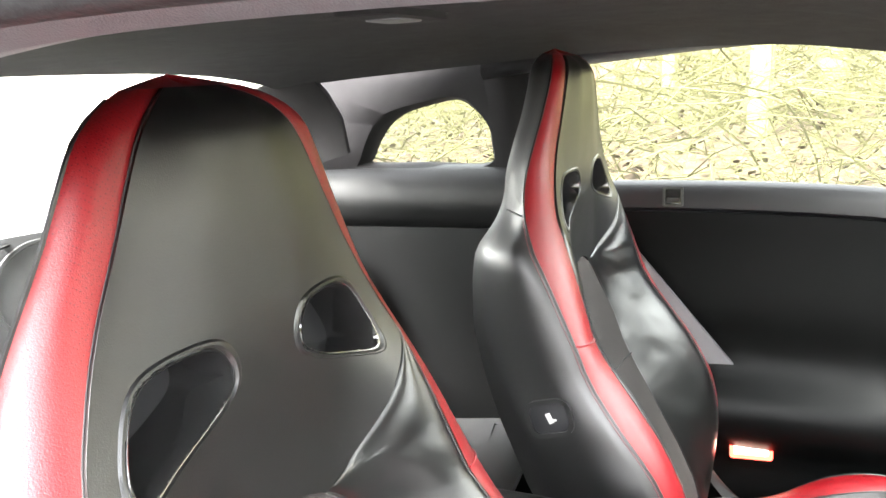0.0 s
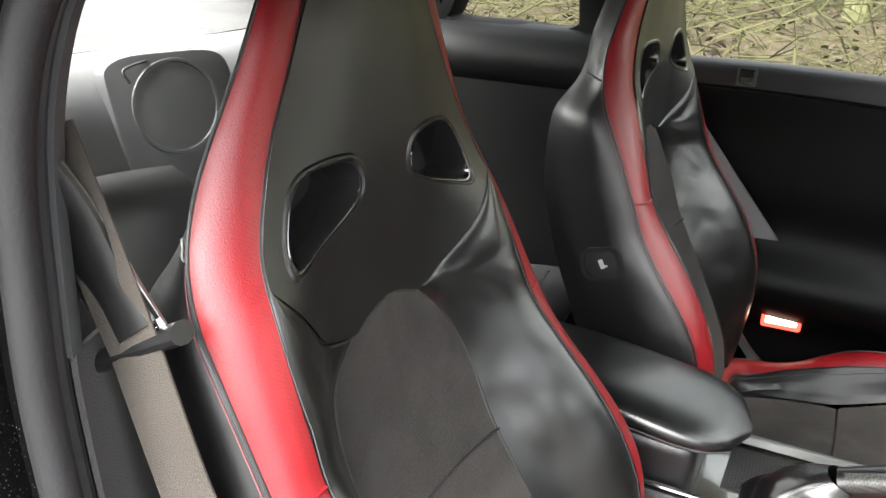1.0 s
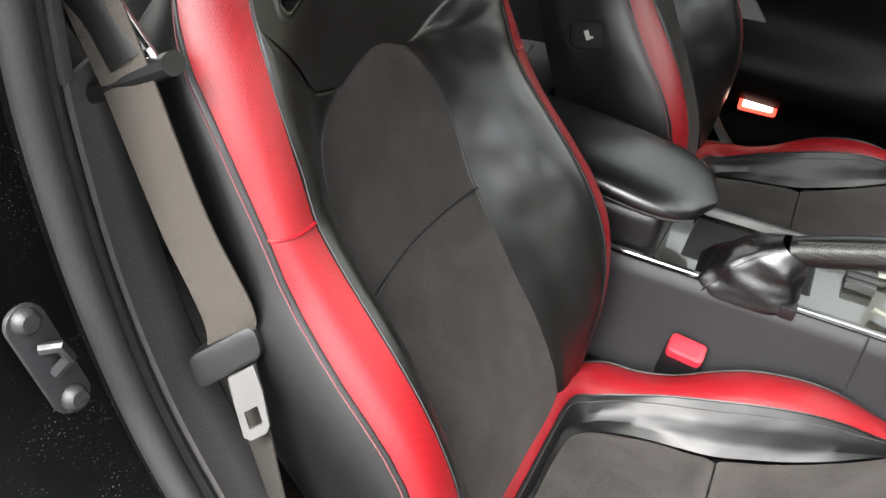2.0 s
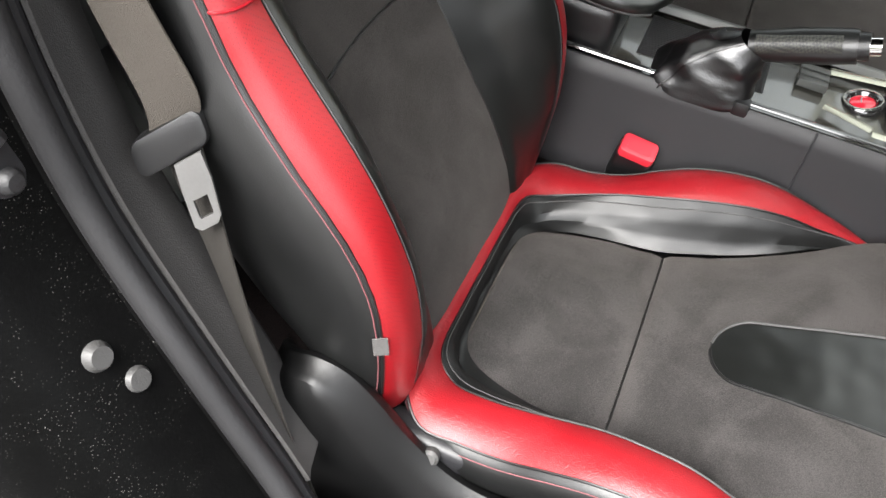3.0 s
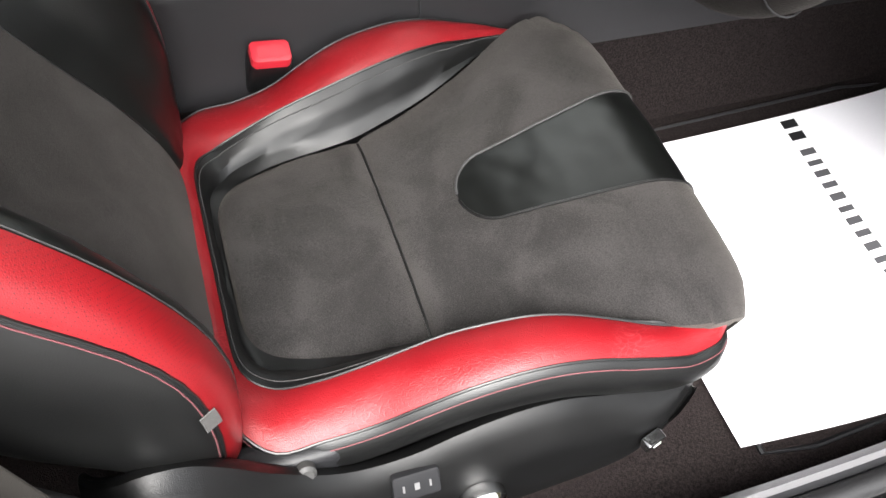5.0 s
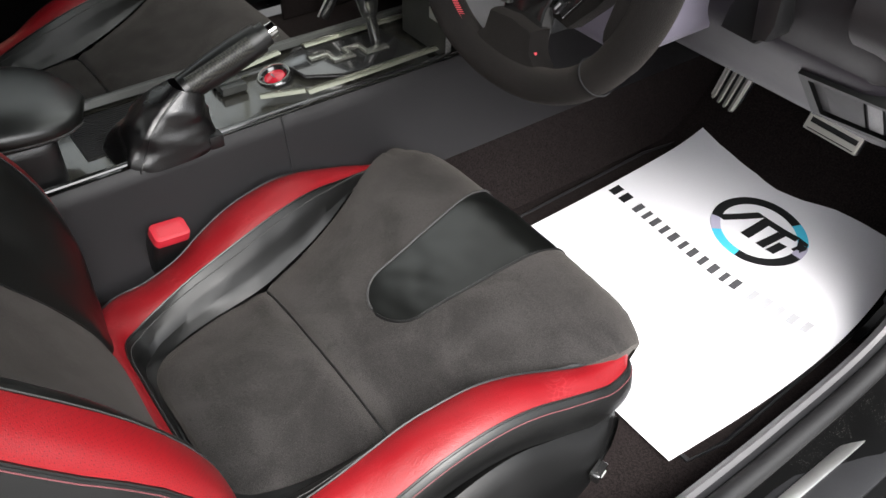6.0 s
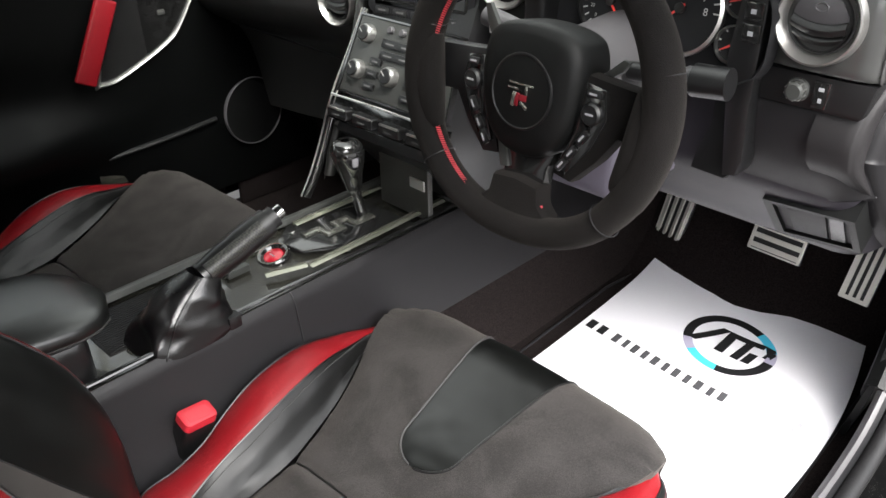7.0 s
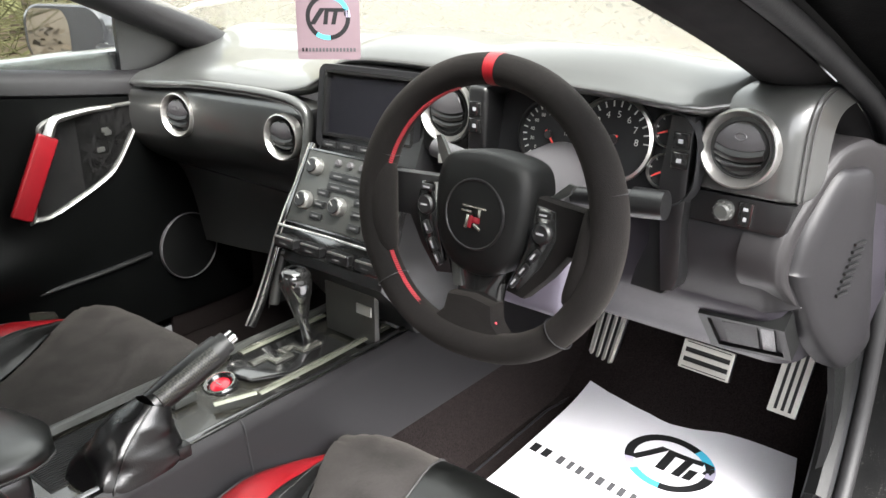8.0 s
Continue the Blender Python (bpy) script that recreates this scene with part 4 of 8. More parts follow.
def crest_half(z):
    return cr([(k[0], k[2]) for k in BACK], z)


def seat(name, cx, shift, side, upright, label):
    """A sports seat. side: +1 where its door is towards +x. upright: degrees by which its back is raised."""
    base = Vector((cx, 0.42 + shift, 0.232))
    thing = root(name, base, label, "car seat", "front seats")
    turn, c0 = Matrix.Rotation(radians(-upright), 3, "X"), Vector((0, 0.16, 0.43))

    def B(a, y, z):
        p = turn @ (Vector((0, y, z)) - c0) + c0
        return Vector((cx + side * a * (1.0 if side > 0 else 1.06), p.y + shift, p.z))

    def C(a, y, z):
        return Vector((cx + side * a, y + shift, z - (0.016 if side < 0 and z > 0.36 else 0)))

    # ---- backrest, in level sections
    zs = {round(0.40 + 0.7 * i / 56, 5) for i in range(57)} | {round(1.10 + 0.0055 * i, 5) for i in range(1, 13)} | {round(0.915 + 0.0028 * i, 5) for i in range(38)}
    zs |= {round(0.80 + 0.003 * i, 5) for i in range(21)} | {FOOT_OF_PANEL, TOP_OF_SUEDE, 1.166}
    secs = [(z, *cr(BACK, z)) for z in sorted(zs)]

    def front(sec, a):
        """Depth of the front at a half width a."""
        z, y0, c, yc = sec[:4]
        r = cr([(0.4, 0.108), (0.76, 0.106), (0.86, 0.090), (0.95, 0.060), (1.17, 0.020)], z)
        t = max(0.0, min(1.0, (a - r) / max(1e-4, c - r)))
        hollow = cr([(0.4, 0.002), (0.5, 0.004), (0.6, 0.010), (0.78, 0.010), (0.9, 0.0), (1.17, -0.004)], z)
        return y0 + (yc - y0) * t * t * (3 - 2 * t) - hollow * max(0.0, 1 - (a / 0.11) ** 2)

    def at(sec, a, k=0.0):
        """A point on the front, k metres proud of it."""
        return B(a, front(sec, abs(a)) + k, sec[0] + 0.25 * k)

    def puff(t, h):
        return h * (1 - (2 * t - 1) ** 6) - h * 0.5

    def centre(sec, s, nn=14):
        q = suede_half(sec[0])
        return [at(sec, s * q * i / nn, puff(0.5 + i / nn / 2, 0.004) + 0.0012 * noise.noise(Vector((q * i / nn * 16 * s, sec[0] * 16, cx)))) for i in range(nn + 1)]

    def panel(sec, s, nn=44):
        q0, q1 = suede_half(min(sec[0], TOP_OF_SUEDE)), panel_half(sec[0])
        return [at(sec, s * (q0 + (q1 - q0) * i / nn), 0.002) for i in range(nn + 1)]

    def bolster(sec, s, nn=18):
        q, c, z = panel_half(sec[0]), sec[2], sec[0]
        worn = 0.0042 * cr([(0.5, 0.4), (0.66, 1.0), (0.86, 1.0), (0.95, 0.2), (1.17, 0.0)], z)
        out = []
        for i in range(nn + 1):
            t = i / nn
            fold = noise.noise(Vector((t * 2.6, z * 15 + s * 7, cx))) + 0.55 * noise.noise(Vector((t * 5 + z * 11, z * 38, s)))
            out.append(at(sec, s * (q + (c - q) * t), puff(t, 0.005) + math.sin(math.pi * t) * worn * fold))
        return out

    def band(sec, s, nn=9):
        z, y0, c, yc, w, yw, th = sec
        out = []
        for i in range(nn + 1):
            t = i / nn
            a, y = c + (w - c) * t, yc + (yw - yc) * t
            swell = 0.0075 * math.sin(math.pi * t) ** 0.8
            out.append(B(s * (a + swell * 0.7), y + swell * 0.7, z))
        return out

    def flank(sec, s, nn=12):
        z, y0, c, yc, w, yw, th = sec
        back = y0 - th
        h = max(0.0, min(1.0, (z - 0.90) / 0.09))
        h = h * h * (3 - 2 * h)
        wide = [(0, w, yw), (0.12, w + 0.006, yw - 0.012), (0.4, w + 0.008, yw - 0.35 * (yw - back)), (0.75, w - 0.010, yw - 0.75 * (yw - back)), (1, w - 0.040, back)]
        slim = [(0, w, yw), (0.12, w - 0.006, yw - 0.005), (0.4, w - 0.024, yw - 0.018), (0.75, w - 0.046, yw - 0.036), (1, w - 0.062, yw - 0.046)]
        ctl = [tuple(p + (q - p) * h for p, q in zip(u, v)) for u, v in zip(wide, slim)]
        return [B(s * cr(ctl, i / nn)[0], cr(ctl, i / nn)[1], z) for i in range(nn + 1)]

    def rear(sec, nn=16):
        z, y0, c, yc, w, yw, th = sec
        left, right = flank(sec, -1)[-1], flank(sec, 1)[-1]
        return [left.lerp(right, i / nn) + Vector((0, -0.014 * (1 - (2 * i / nn - 1) ** 2), 0)) for i in range(nn + 1)]

    slot = [(0.060, 1.003), (0.098, 1.005), (0.126, 0.997), (0.143, 0.972), (0.150, 0.950), (0.143, 0.938), (0.112, 0.944), (0.072, 0.956), (0.046, 0.970), (0.044, 0.988)]
    mx, mz = sum(p[0] for p in slot) / len(slot), sum(p[1] for p in slot) / len(slot)

    def inside(a, z, grow=1.04):
        poly = [(mx + (px - mx) * grow, mz + (pz - mz) * grow) for px, pz in slot]
        odd = False
        for (x1, z1), (x2, z2) in zip(poly, poly[1:] + poly[:1]):
            if (z1 > z) != (z2 > z) and a < (x2 - x1) * (z - z1) / (z2 - z1) + x1:
                odd = not odd
        return odd

    low = [q for q in secs if q[0] <= TOP_OF_SUEDE]
    high = [q for q in secs if q[0] >= FOOT_OF_PANEL]
    bm = bmesh.new()
    for s in (1, -1):
        grid([centre(q, s) for q in low], bm=bm)
    part("suede_insert", clean(bm), SUEDE, thing, "dark grey suede backrest insert")
    bm = bmesh.new()
    for s in (1, -1):

        def hole(i, j):
            z = (high[i][0] + high[i + 1][0]) / 2
            q0, q1 = suede_half(min(z, TOP_OF_SUEDE)), panel_half(z)
            return inside(q0 + (q1 - q0) * (j + 0.5) / 44, z)

        grid([panel(q, s) for q in high], skip=hole, bm=bm)
    part("headrest_panel", clean(bm), LEATHER, thing, "black leather head panel with two harness slots")
    for s in (1, -1):
        ob = part("bolster", clean(grid([bolster(q, s) for q in secs])), LEATHER_WORN, thing, "creased black leather bolster")
        # soft dents and folds where drivers lean and slide across
        for v in ob.data.vertices:
            worn = max(0.0, 1 - abs(v.co.z - 0.66) / 0.30)
            v.co += v.normal * worn * (0.0013 * noise.noise(Vector((v.co.x * 13, v.co.y * 13, v.co.z * 26))) + 0.0008 * noise.noise(v.co * 55))
        part("red_band", clean(grid([band(q, s) for q in secs])), RED, thing, "perforated red leather band")
        part("flank", clean(grid([flank(q, s) for q in secs])), LEATHER, thing)
    part("back_shell", clean(grid([rear(q) for q in secs])), LEATHER, thing, "black leather seat back")
    # the band runs on over the top of the head
    last = secs[-1]
    crown = [*[panel(last, -1, 8)[k] for k in range(8, 0, -1)], *panel(last, 1, 8)]
    brink = [*[band(last, -1)[k] for k in (9, 6, 3)], *crown, *[band(last, 1)[k] for k in (3, 6, 9)], *flank(last, 1), *reversed(rear(last)[1:-1]), *reversed(flank(last, -1))]
    heart = sum(brink, Vector()) / len(brink)
    rows = [[heart + (p - heart) * g + Vector((0, 0, 0.010 * (1 - g * g))) for p in brink] for g in (1.0, 0.92, 0.75, 0.5, 0.25, 0.02)]
    part("head_cap", clean(grid(rows, True)), RED_PLAIN, thing, "red leather strip over the head")
    # seams: a cord on both edges of the band, a line of thread beside each
    for s in (1, -1):
        part("piping", tube([bolster(q, s)[-1] for q in secs[::2]], 0.0017, 6), LEATHER, thing, "black leather piping")
        part("piping", tube([band(q, s)[-1] for q in secs[::2]], 0.0017, 6), LEATHER, thing, "black leather piping")
        part("thread", tube([bolster(q, s)[-1].lerp(bolster(q, s)[-2], 0.55) + Vector((0, 0.0009, 0.0004)) for q in secs[::2]], 0.0008, 5), THREAD, thing)
        part("thread", tube([flank(q, s)[0].lerp(flank(q, s)[1], 0.5) + Vector((side * s * 0.0004, 0.0002, 0)) for q in secs[::2]], 0.0007, 5), THREAD_WINE, thing)
        part("seam", tube([bolster(q, s)[0] for q in secs if 0.46 < q[0] < 0.95], 0.0018, 6), LEATHER, thing)
        sec = min(secs, key=lambda q: abs(q[0] - 0.805))
        part("seam", tube([p + Vector((0, 0.0003, 0.0003)) for p in band(sec, s)], 0.0014, 6), RED_PLAIN, thing)
        sec = min(secs, key=lambda q: abs(q[0] - 0.962))
        part("seam", tube([p for p in flank(sec, s)[:9]], 0.0016, 6), LEATHER, thing)
    mid = min(secs, key=lambda q: abs(q[0] - 0.678))
    part("seam", tube([at(mid, 0.113 * (i / 14 - 1), 0.0018) for i in range(29)], 0.0013, 6), LEATHER, thing)
    # harness slots: a soft lip, a thin gloss bezel, a deep throat and a dark back
    for s in (1, -1):
        ring_pts = spline([(x, 0, z) for x, z in slot], 48, True)

        def on(p, grow, k):
            x, z = mx + (p.x - mx) * grow, mz + (p.z - mz) * grow
            return B(s * x, front((z, *cr(BACK, z)), x) + k, z)

        rows = [[on(p, g, k) for p in ring_pts] for g, k in ((1.17, 0.0018), (1.12, 0.0036), (1.07, 0.0036), (1.02, 0.0012))]
        part("slot_lip", clean(grid(rows, True)), LEATHER, thing, "soft black leather slot lip")
        rows = [[on(p, g, k) for p in ring_pts] for g, k in ((1.02, 0.0012), (1.0, 0.0026), (0.97, 0.0024), (0.945, -0.003), (0.92, -0.018), (0.86, -0.046))]
        part("slot_bezel", clean(grid(rows, True)), PIANO, thing, "gloss black slot bezel")
        rows = [[on(p, g, -0.044) for p in ring_pts] for g in (0.9, 0.5, 0.02)]
        part("slot_backing", clean(grid(rows, True)), INK, thing)

    # the crown of the head is rounded off all round
    brow = heart.z - 0.034
    for ob in thing.children:
        for v in ob.data.vertices:
            if v.co.z > brow:
                u = min(1.0, (v.co.z - brow) / 0.036)
                pull = Vector((heart.x - v.co.x, heart.y - v.co.y, 0))
                if pull.length > 0.001:
                    v.co += pull * min(1.0, 0.030 * (1 - math.sqrt(1 - u * u * 0.96)) / pull.length)

    # ---- cushion: suede edge, inner crest, outer crest
    rim = [
        ((0.216, 0.664, 0.420), (0.221, 0.662, 0.425), (0.231, 0.663, 0.412)),
        ((0.221, 0.645, 0.426), (0.226, 0.646, 0.430), (0.244, 0.645, 0.414)),
        ((0.221, 0.612, 0.430), (0.226, 0.612, 0.435), (0.252, 0.612, 0.420)),
        ((0.214, 0.580, 0.434), (0.221, 0.580, 0.441), (0.254, 0.580, 0.433)),
        ((0.195, 0.540, 0.430), (0.210, 0.540, 0.451), (0.252, 0.540, 0.447)),
        ((0.176, 0.500, 0.420), (0.200, 0.500, 0.461), (0.249, 0.500, 0.460)),
        ((0.163, 0.460, 0.408), (0.191, 0.460, 0.464), (0.246, 0.460, 0.466)),
        ((0.153, 0.420, 0.398), (0.185, 0.420, 0.459), (0.243, 0.420, 0.463)),
        ((0.145, 0.380, 0.388), (0.180, 0.380, 0.450), (0.240, 0.380, 0.453)),
        ((0.141, 0.340, 0.383), (0.178, 0.340, 0.437), (0.236, 0.340, 0.434)),
        ((0.137, 0.300, 0.380), (0.176, 0.300, 0.423), (0.231, 0.300, 0.412)),
        ((0.128, 0.260, 0.378), (0.171, 0.260, 0.408), (0.227, 0.255, 0.400)),
        ((0.112, 0.226, 0.376), (0.160, 0.220, 0.396), (0.222, 0.205, 0.397)),
        ((0.085, 0.208, 0.376), (0.132, 0.194, 0.401), (0.170, 0.172, 0.408)),
        ((0.040, 0.204, 0.376), (0.060, 0.191, 0.402), (0.070, 0.168, 0.410)),
        ((0.000, 0.204, 0.376), (0.000, 0.191, 0.402), (0.000, 0.168, 0.410)),
    ]
    full = [tuple((a, y, z) for a, y, z in k) for k in rim] + [tuple((-a, y, z) for a, y, z in k) for k in reversed(rim[:-1])]
    steps = 155
    e, i_, o = (spline([k[j] for k in full], steps) for j in range(3))
    wallrows, redrows, siderows = [], [], []
    for n_, (p, q, r) in enumerate(zip(e, i_, o)):
        def rumple(t, h):
            return h * math.sin(math.pi * t) * (noise.noise(Vector((n_ * 0.13, t * 2.2, cx))) + 0.5 * noise.noise(Vector((n_ * 0.38 + t * 2, t * 4, cx + 3))))

        wallrows.append([C(*(p.lerp(q, t) + Vector((0, 0, -0.010 * math.sin(math.pi * t) * (1 if t < 0.5 else 0.2) + 0.004 * math.sin(math.pi * t) + rumple(t, 0.0045))))) for t in [k / 8 for k in range(9)]])
        redrows.append([C(*(q.lerp(r, t) + Vector((0, 0, min(0.010, 0.16 * (r - q).length) * math.sin(math.pi * t) ** 0.8 + rumple(t, 0.0014))))) for t in [k / 10 for k in range(11)]])
        out = Vector((math.copysign(1, r.x), 0, 0)) if abs(r.x) > 0.2 else Vector((0, -1, 0))
        tuck = 1.0 if r.y > 0.24 else 0.3
        siderows.append([C(*(r + out * d * tuck + Vector((0, 0, h + rumple(0.5, 0.002) * (k > 1))))) for k, (d, h) in enumerate(((0, 0), (0.005, -0.003), (0.0105, -0.012), (0.0125, -0.026), (0.010, -0.042), (0.003, -0.060), (-0.012, -0.095)))])
    part("inner_wall", clean(grid(wallrows)), LEATHER_SOFT, thing, "glossy black leather inner wall")
    part("red_rim", clean(grid(redrows)), RED_WORN, thing, "creased red leather cushion rim")
    part("side_strip", clean(grid(siderows)), LEATHER_SOFT, thing, "puffed black leather side strip")
    for line in (i_, o):
        part("piping", tube([C(*p) + Vector((0, 0, 0.0006)) for p in line], 0.0015, 6), LEATHER, thing)
    part("thread", tube([row[1].lerp(row[2], 0.4) for row in siderows[:72]], 0.0007, 5), THREAD_WINE, thing)
    part("thread", tube([row[7].lerp(row[6], 0.5) + Vector((0, 0, 0.0004)) for row in wallrows[1:-1]], 0.0008, 5), THREAD, thing)

    def top_row(v):
        """Half width, y, z along the cushion from its back over its front edge."""
        keys = [(0, 0.085, 0.205, 0.368), (0.02, 0.106, 0.211, 0.376), (0.06, 0.121, 0.236, 0.378), (0.15, 0.136, 0.290, 0.380), (0.30, 0.145, 0.380, 0.388), (0.42, 0.159, 0.445, 0.403),
                (0.52, 0.176, 0.500, 0.420), (0.60, 0.195, 0.540, 0.431), (0.68, 0.219, 0.582, 0.442), (0.75, 0.234, 0.618, 0.450), (0.82, 0.239, 0.650, 0.455), (0.87, 0.236, 0.673, 0.452),
                (0.91, 0.231, 0.694, 0.441), (0.95, 0.224, 0.705, 0.416), (1.0, 0.210, 0.702, 0.350)]
        return cr(keys, v)

    def pad(v, u):
        """u from -1 to 1 across."""
        a, y, z = top_row(v)
        groove = -0.007 * math.exp(-((y - 0.381) / 0.006) ** 2)
        edge_drop = -0.005 * max(0, abs(u) - 0.84) / 0.16 * (1 if v < 0.78 else 1.8)
        back = 0.018 * max(0.0, (abs(u) - 0.7) / 0.3) ** 2 * min(1.0, (v - 0.78) / 0.1) if v > 0.78 else 0
        dimple = 0.0022 * noise.noise(Vector((a * u * 14, y * 14, cx * 5))) + 0.001 * noise.noise(Vector((a * u * 45, y * 45, 2)))
        pucker = 0.0022 * math.sin(y * 160 + 26 * u) * max(0.0, 1 - abs(y - 0.405) / 0.02) * max(0.0, noise.noise(Vector((u * 6, 1.7, cx)))) * 2
        pucker += 0.003 * math.sin(70 * u + y * 60) * max(0.0, (abs(u) - 0.72) / 0.28) * max(0.0, 1 - abs(v - 0.88) / 0.09)
        return C(a * u, y - back, z + 0.009 * (1 - u * u) + groove + edge_drop + dimple + pucker)

    vs_rear = [0.305 * k / 22 for k in range(23)]
    vs_front = [0.305 + 0.695 * k / 60 for k in range(61)]
    us = [-1 + 2 * k / 28 for k in range(29)]
    part("seat_pad", clean(grid([[pad(v, u) for u in us] for v in vs_rear])), SUEDE, thing, "dark grey suede rear seat pad")

    def patch_half(v):
        y = top_row(v)[1]
        if y < 0.458 or side < 0:
            return 0.0
        w = 0.046 + (y - 0.490) * 0.14
        k = min(1.0, (y - 0.458) / 0.036)
        return w * math.sqrt(max(0, 1 - (1 - k) ** 2)) / top_row(v)[0]

    # the front pad in three strips, so that the leather patch has its own edges
    tip = next(v for v in [0.305 + 0.695 * k / 600 for k in range(601)] if top_row(v)[1] >= 0.458)
    low_v = [0.305 + (tip - 0.305) * k / 12 for k in range(13)]
    up_v = [tip + (1 - tip) * (k / 56) ** 1.25 for k in range(57)]
    bm = grid([[pad(v, u) for u in us] for v in low_v])
    for s in (1, -1):
        grid([[pad(v, s * (patch_half(v) + (1 - patch_half(v)) * k / 18)) for k in range(19)] for v in up_v], bm=bm)
    part("front_pad", clean(bm), SUEDE, thing, "dark grey suede front seat pad")
    part("seam", tube([pad(0.305, u * 0.97) + Vector((0, 0, 0.0012)) for u in us], 0.0015, 6), LEATHER, thing)
    lift = Vector((0, 0, 0.0015))
    if side > 0:
        part("leather_patch", clean(grid([[pad(v, patch_half(v) * (k / 8 - 1)) + lift * (1 - (k / 8 - 1) ** 2) for k in range(17)] for v in up_v])), LEATHER_WORN, thing, "scuffed black leather thigh patch")
    for s in ((1, -1) if side > 0 else ()):
        part("seam", tube([pad(v, s * patch_half(v)) + Vector((0, 0, 0.0008)) for v in up_v], 0.0018, 6), THREAD if s * side < 0 else LEATHER, thing)
    apron = [[C(0.208 * (k / 10 - 1), 0.702 - d, z) for k in range(21)] for z, d in ((0.352, 0.0), (0.31, 0.02), (0.28, 0.06))]
    part("front_apron", clean(grid(apron)), SUEDE, thing)

    for s in (1, -1):
        line = [v for v in up_v if top_row(v)[1] > 0.52]
        skirt = [[pad(v, s), pad(v, s) + Vector((-side * s * 0.004, 0, -0.015)), C(s * (top_row(v)[0] - 0.012), top_row(v)[1] - 0.006, min(0.40, pad(v, s).z - 0.02)), C(s * (top_row(v)[0] - 0.03), top_row(v)[1] - 0.02, 0.33)] for v in line]
        part("pad_skirt", clean(grid(skirt)), SUEDE, thing)
    # ---- plastic valance, rails and controls
    # along the seat: top line, ridge, lower edge
    V = [(0.055, 0.440, 0.420, 0.240), (0.085, 0.478, 0.462, 0.236), (0.115, 0.494, 0.480, 0.236), (0.145, 0.486, 0.462, 0.236), (0.175, 0.456, 0.420, 0.236), (0.205, 0.418, 0.376, 0.238), (0.24, 0.386, 0.343, 0.242), (0.28, 0.369, 0.327, 0.246),
         (0.33, 0.370, 0.322, 0.248), (0.38, 0.388, 0.338, 0.250), (0.43, 0.399, 0.356, 0.258), (0.48, 0.397, 0.358, 0.264), (0.53, 0.379, 0.342, 0.272), (0.58, 0.360, 0.336, 0.296), (0.62, 0.352, 0.336, 0.318), (0.645, 0.348, 0.338, 0.328)]
    for s in ((1,) if side > 0 else (1, -1)):
        rows = []
        for k in range(61):
            y = 0.055 + 0.59 * k / 60
            zt, zm, zb = cr(V, y)
            ease = 0.034 * max(0, (y - 0.55) / 0.095) ** 2 + 0.03 * max(0, (0.10 - y) / 0.045) ** 2
            hump = 0.008 * max(0.0, 1 - abs(y - 0.12) / 0.10)
            x = 0.252 - ease + hump
            sec = [(x - 0.020, zt - 0.02), (x - 0.010, zt - 0.004), (x - 0.002, zt), (x + 0.006, zt - 0.006), (x + 0.014, zt * 0.55 + zm * 0.45), (x + 0.021, zm + 0.006), (x + 0.026, zm - 0.004), (x + 0.029, zm - 0.018), (x + 0.031, (zm + zb) / 2 - 0.006), (x + 0.033, zb + 0.010), (x + 0.032, zb + 0.003), (x + 0.024, zb)]
            rows.append([C(s * a, y, z) for a, z in sec])
        part("valance", thick(grid(rows), 0.003), VALANCE, thing, "black plastic seat side cover")
    if side > 0:
        # dark recess behind the strip's rear end, and the hinge bolt in it
        part("hinge_cover", box(cx + 0.205, cx + 0.240, 0.13, 0.27, 0.30, 0.395, 0.012, 3), RUBBER, thing)
        part("hinge_bolt", lathe([(0.009, 0.0), (0.009, 0.008), (0.006, 0.011), (0, 0.011)], facing((cx + 0.241, 0.232, 0.386), (1, 0, 0.5)), 16), STEEL, thing)
    part("seat_base", box(cx - 0.215, cx + 0.215, 0.10 + shift, 0.62 + shift, 0.262, 0.352, 0.01), PLASTIC, thing)
    for s in (1, -1):
        part("rail", box(cx + s * 0.18 - 0.02, cx + s * 0.18 + 0.02, 0.06 + shift, 0.70 + shift, 0.236, 0.268, 0.004), STEEL, thing, "dark steel seat rail")
    if side > 0:
        m = facing(C(0.2690, 0.328, 0.3495), (0.88, 0, 0.47))
        bm = slab(rounded(0.046, 0.030, 0.004), 0.008, m @ pose(0, 0, 0.004), 0.002)
        sw = part("seat_heater_switch", bm, INK, thing, "small black rocker switch with white marks")
        for k in (-0.013, 0.0, 0.013):
            part("mark", slab(rounded(0.002 if k else 0.005, 0.008, 0.0006), 0.0006, m @ pose(k, 0, 0.0048), 0), MARK_DIM, sw)
        m = facing(C(0.282, 0.392, 0.306), (1, 0, 0.1))
        prof = [(0, 0.024), (0.012, 0.0235), (0.019, 0.021), (0.0215, 0.017), (0.0245, 0.014), (0.0245, 0.003), (0.023, 0)]
        bm = bmesh.new()
        rows = [[m @ Vector((r * (1 + (0.025 if j % 2 and 0.018 < r else 0)) * math.cos(math.pi * j / 24), r * (1 + (0.025 if j % 2 and 0.018 < r else 0)) * math.sin(math.pi * j / 24), h)) for j in range(48)] for r, h in prof]
        part("adjuster_knob", clean(grid(rows, True)), CHROME, thing, "ribbed chrome adjuster knob")
        m = facing(C(0.2835, 0.580, 0.3165), (1, 0.3, 0.0))
        lv = part("lever", slab(rounded(0.026, 0.016, 0.004), 0.012, m @ pose(0, 0, 0.008), 0.003), PIANO, thing)
        part("mark", slab(rounded(0.010, 0.005, 0.001), 0.0006, m @ pose(0, 0.001, 0.0086), 0), WHITE_MARK, lv)
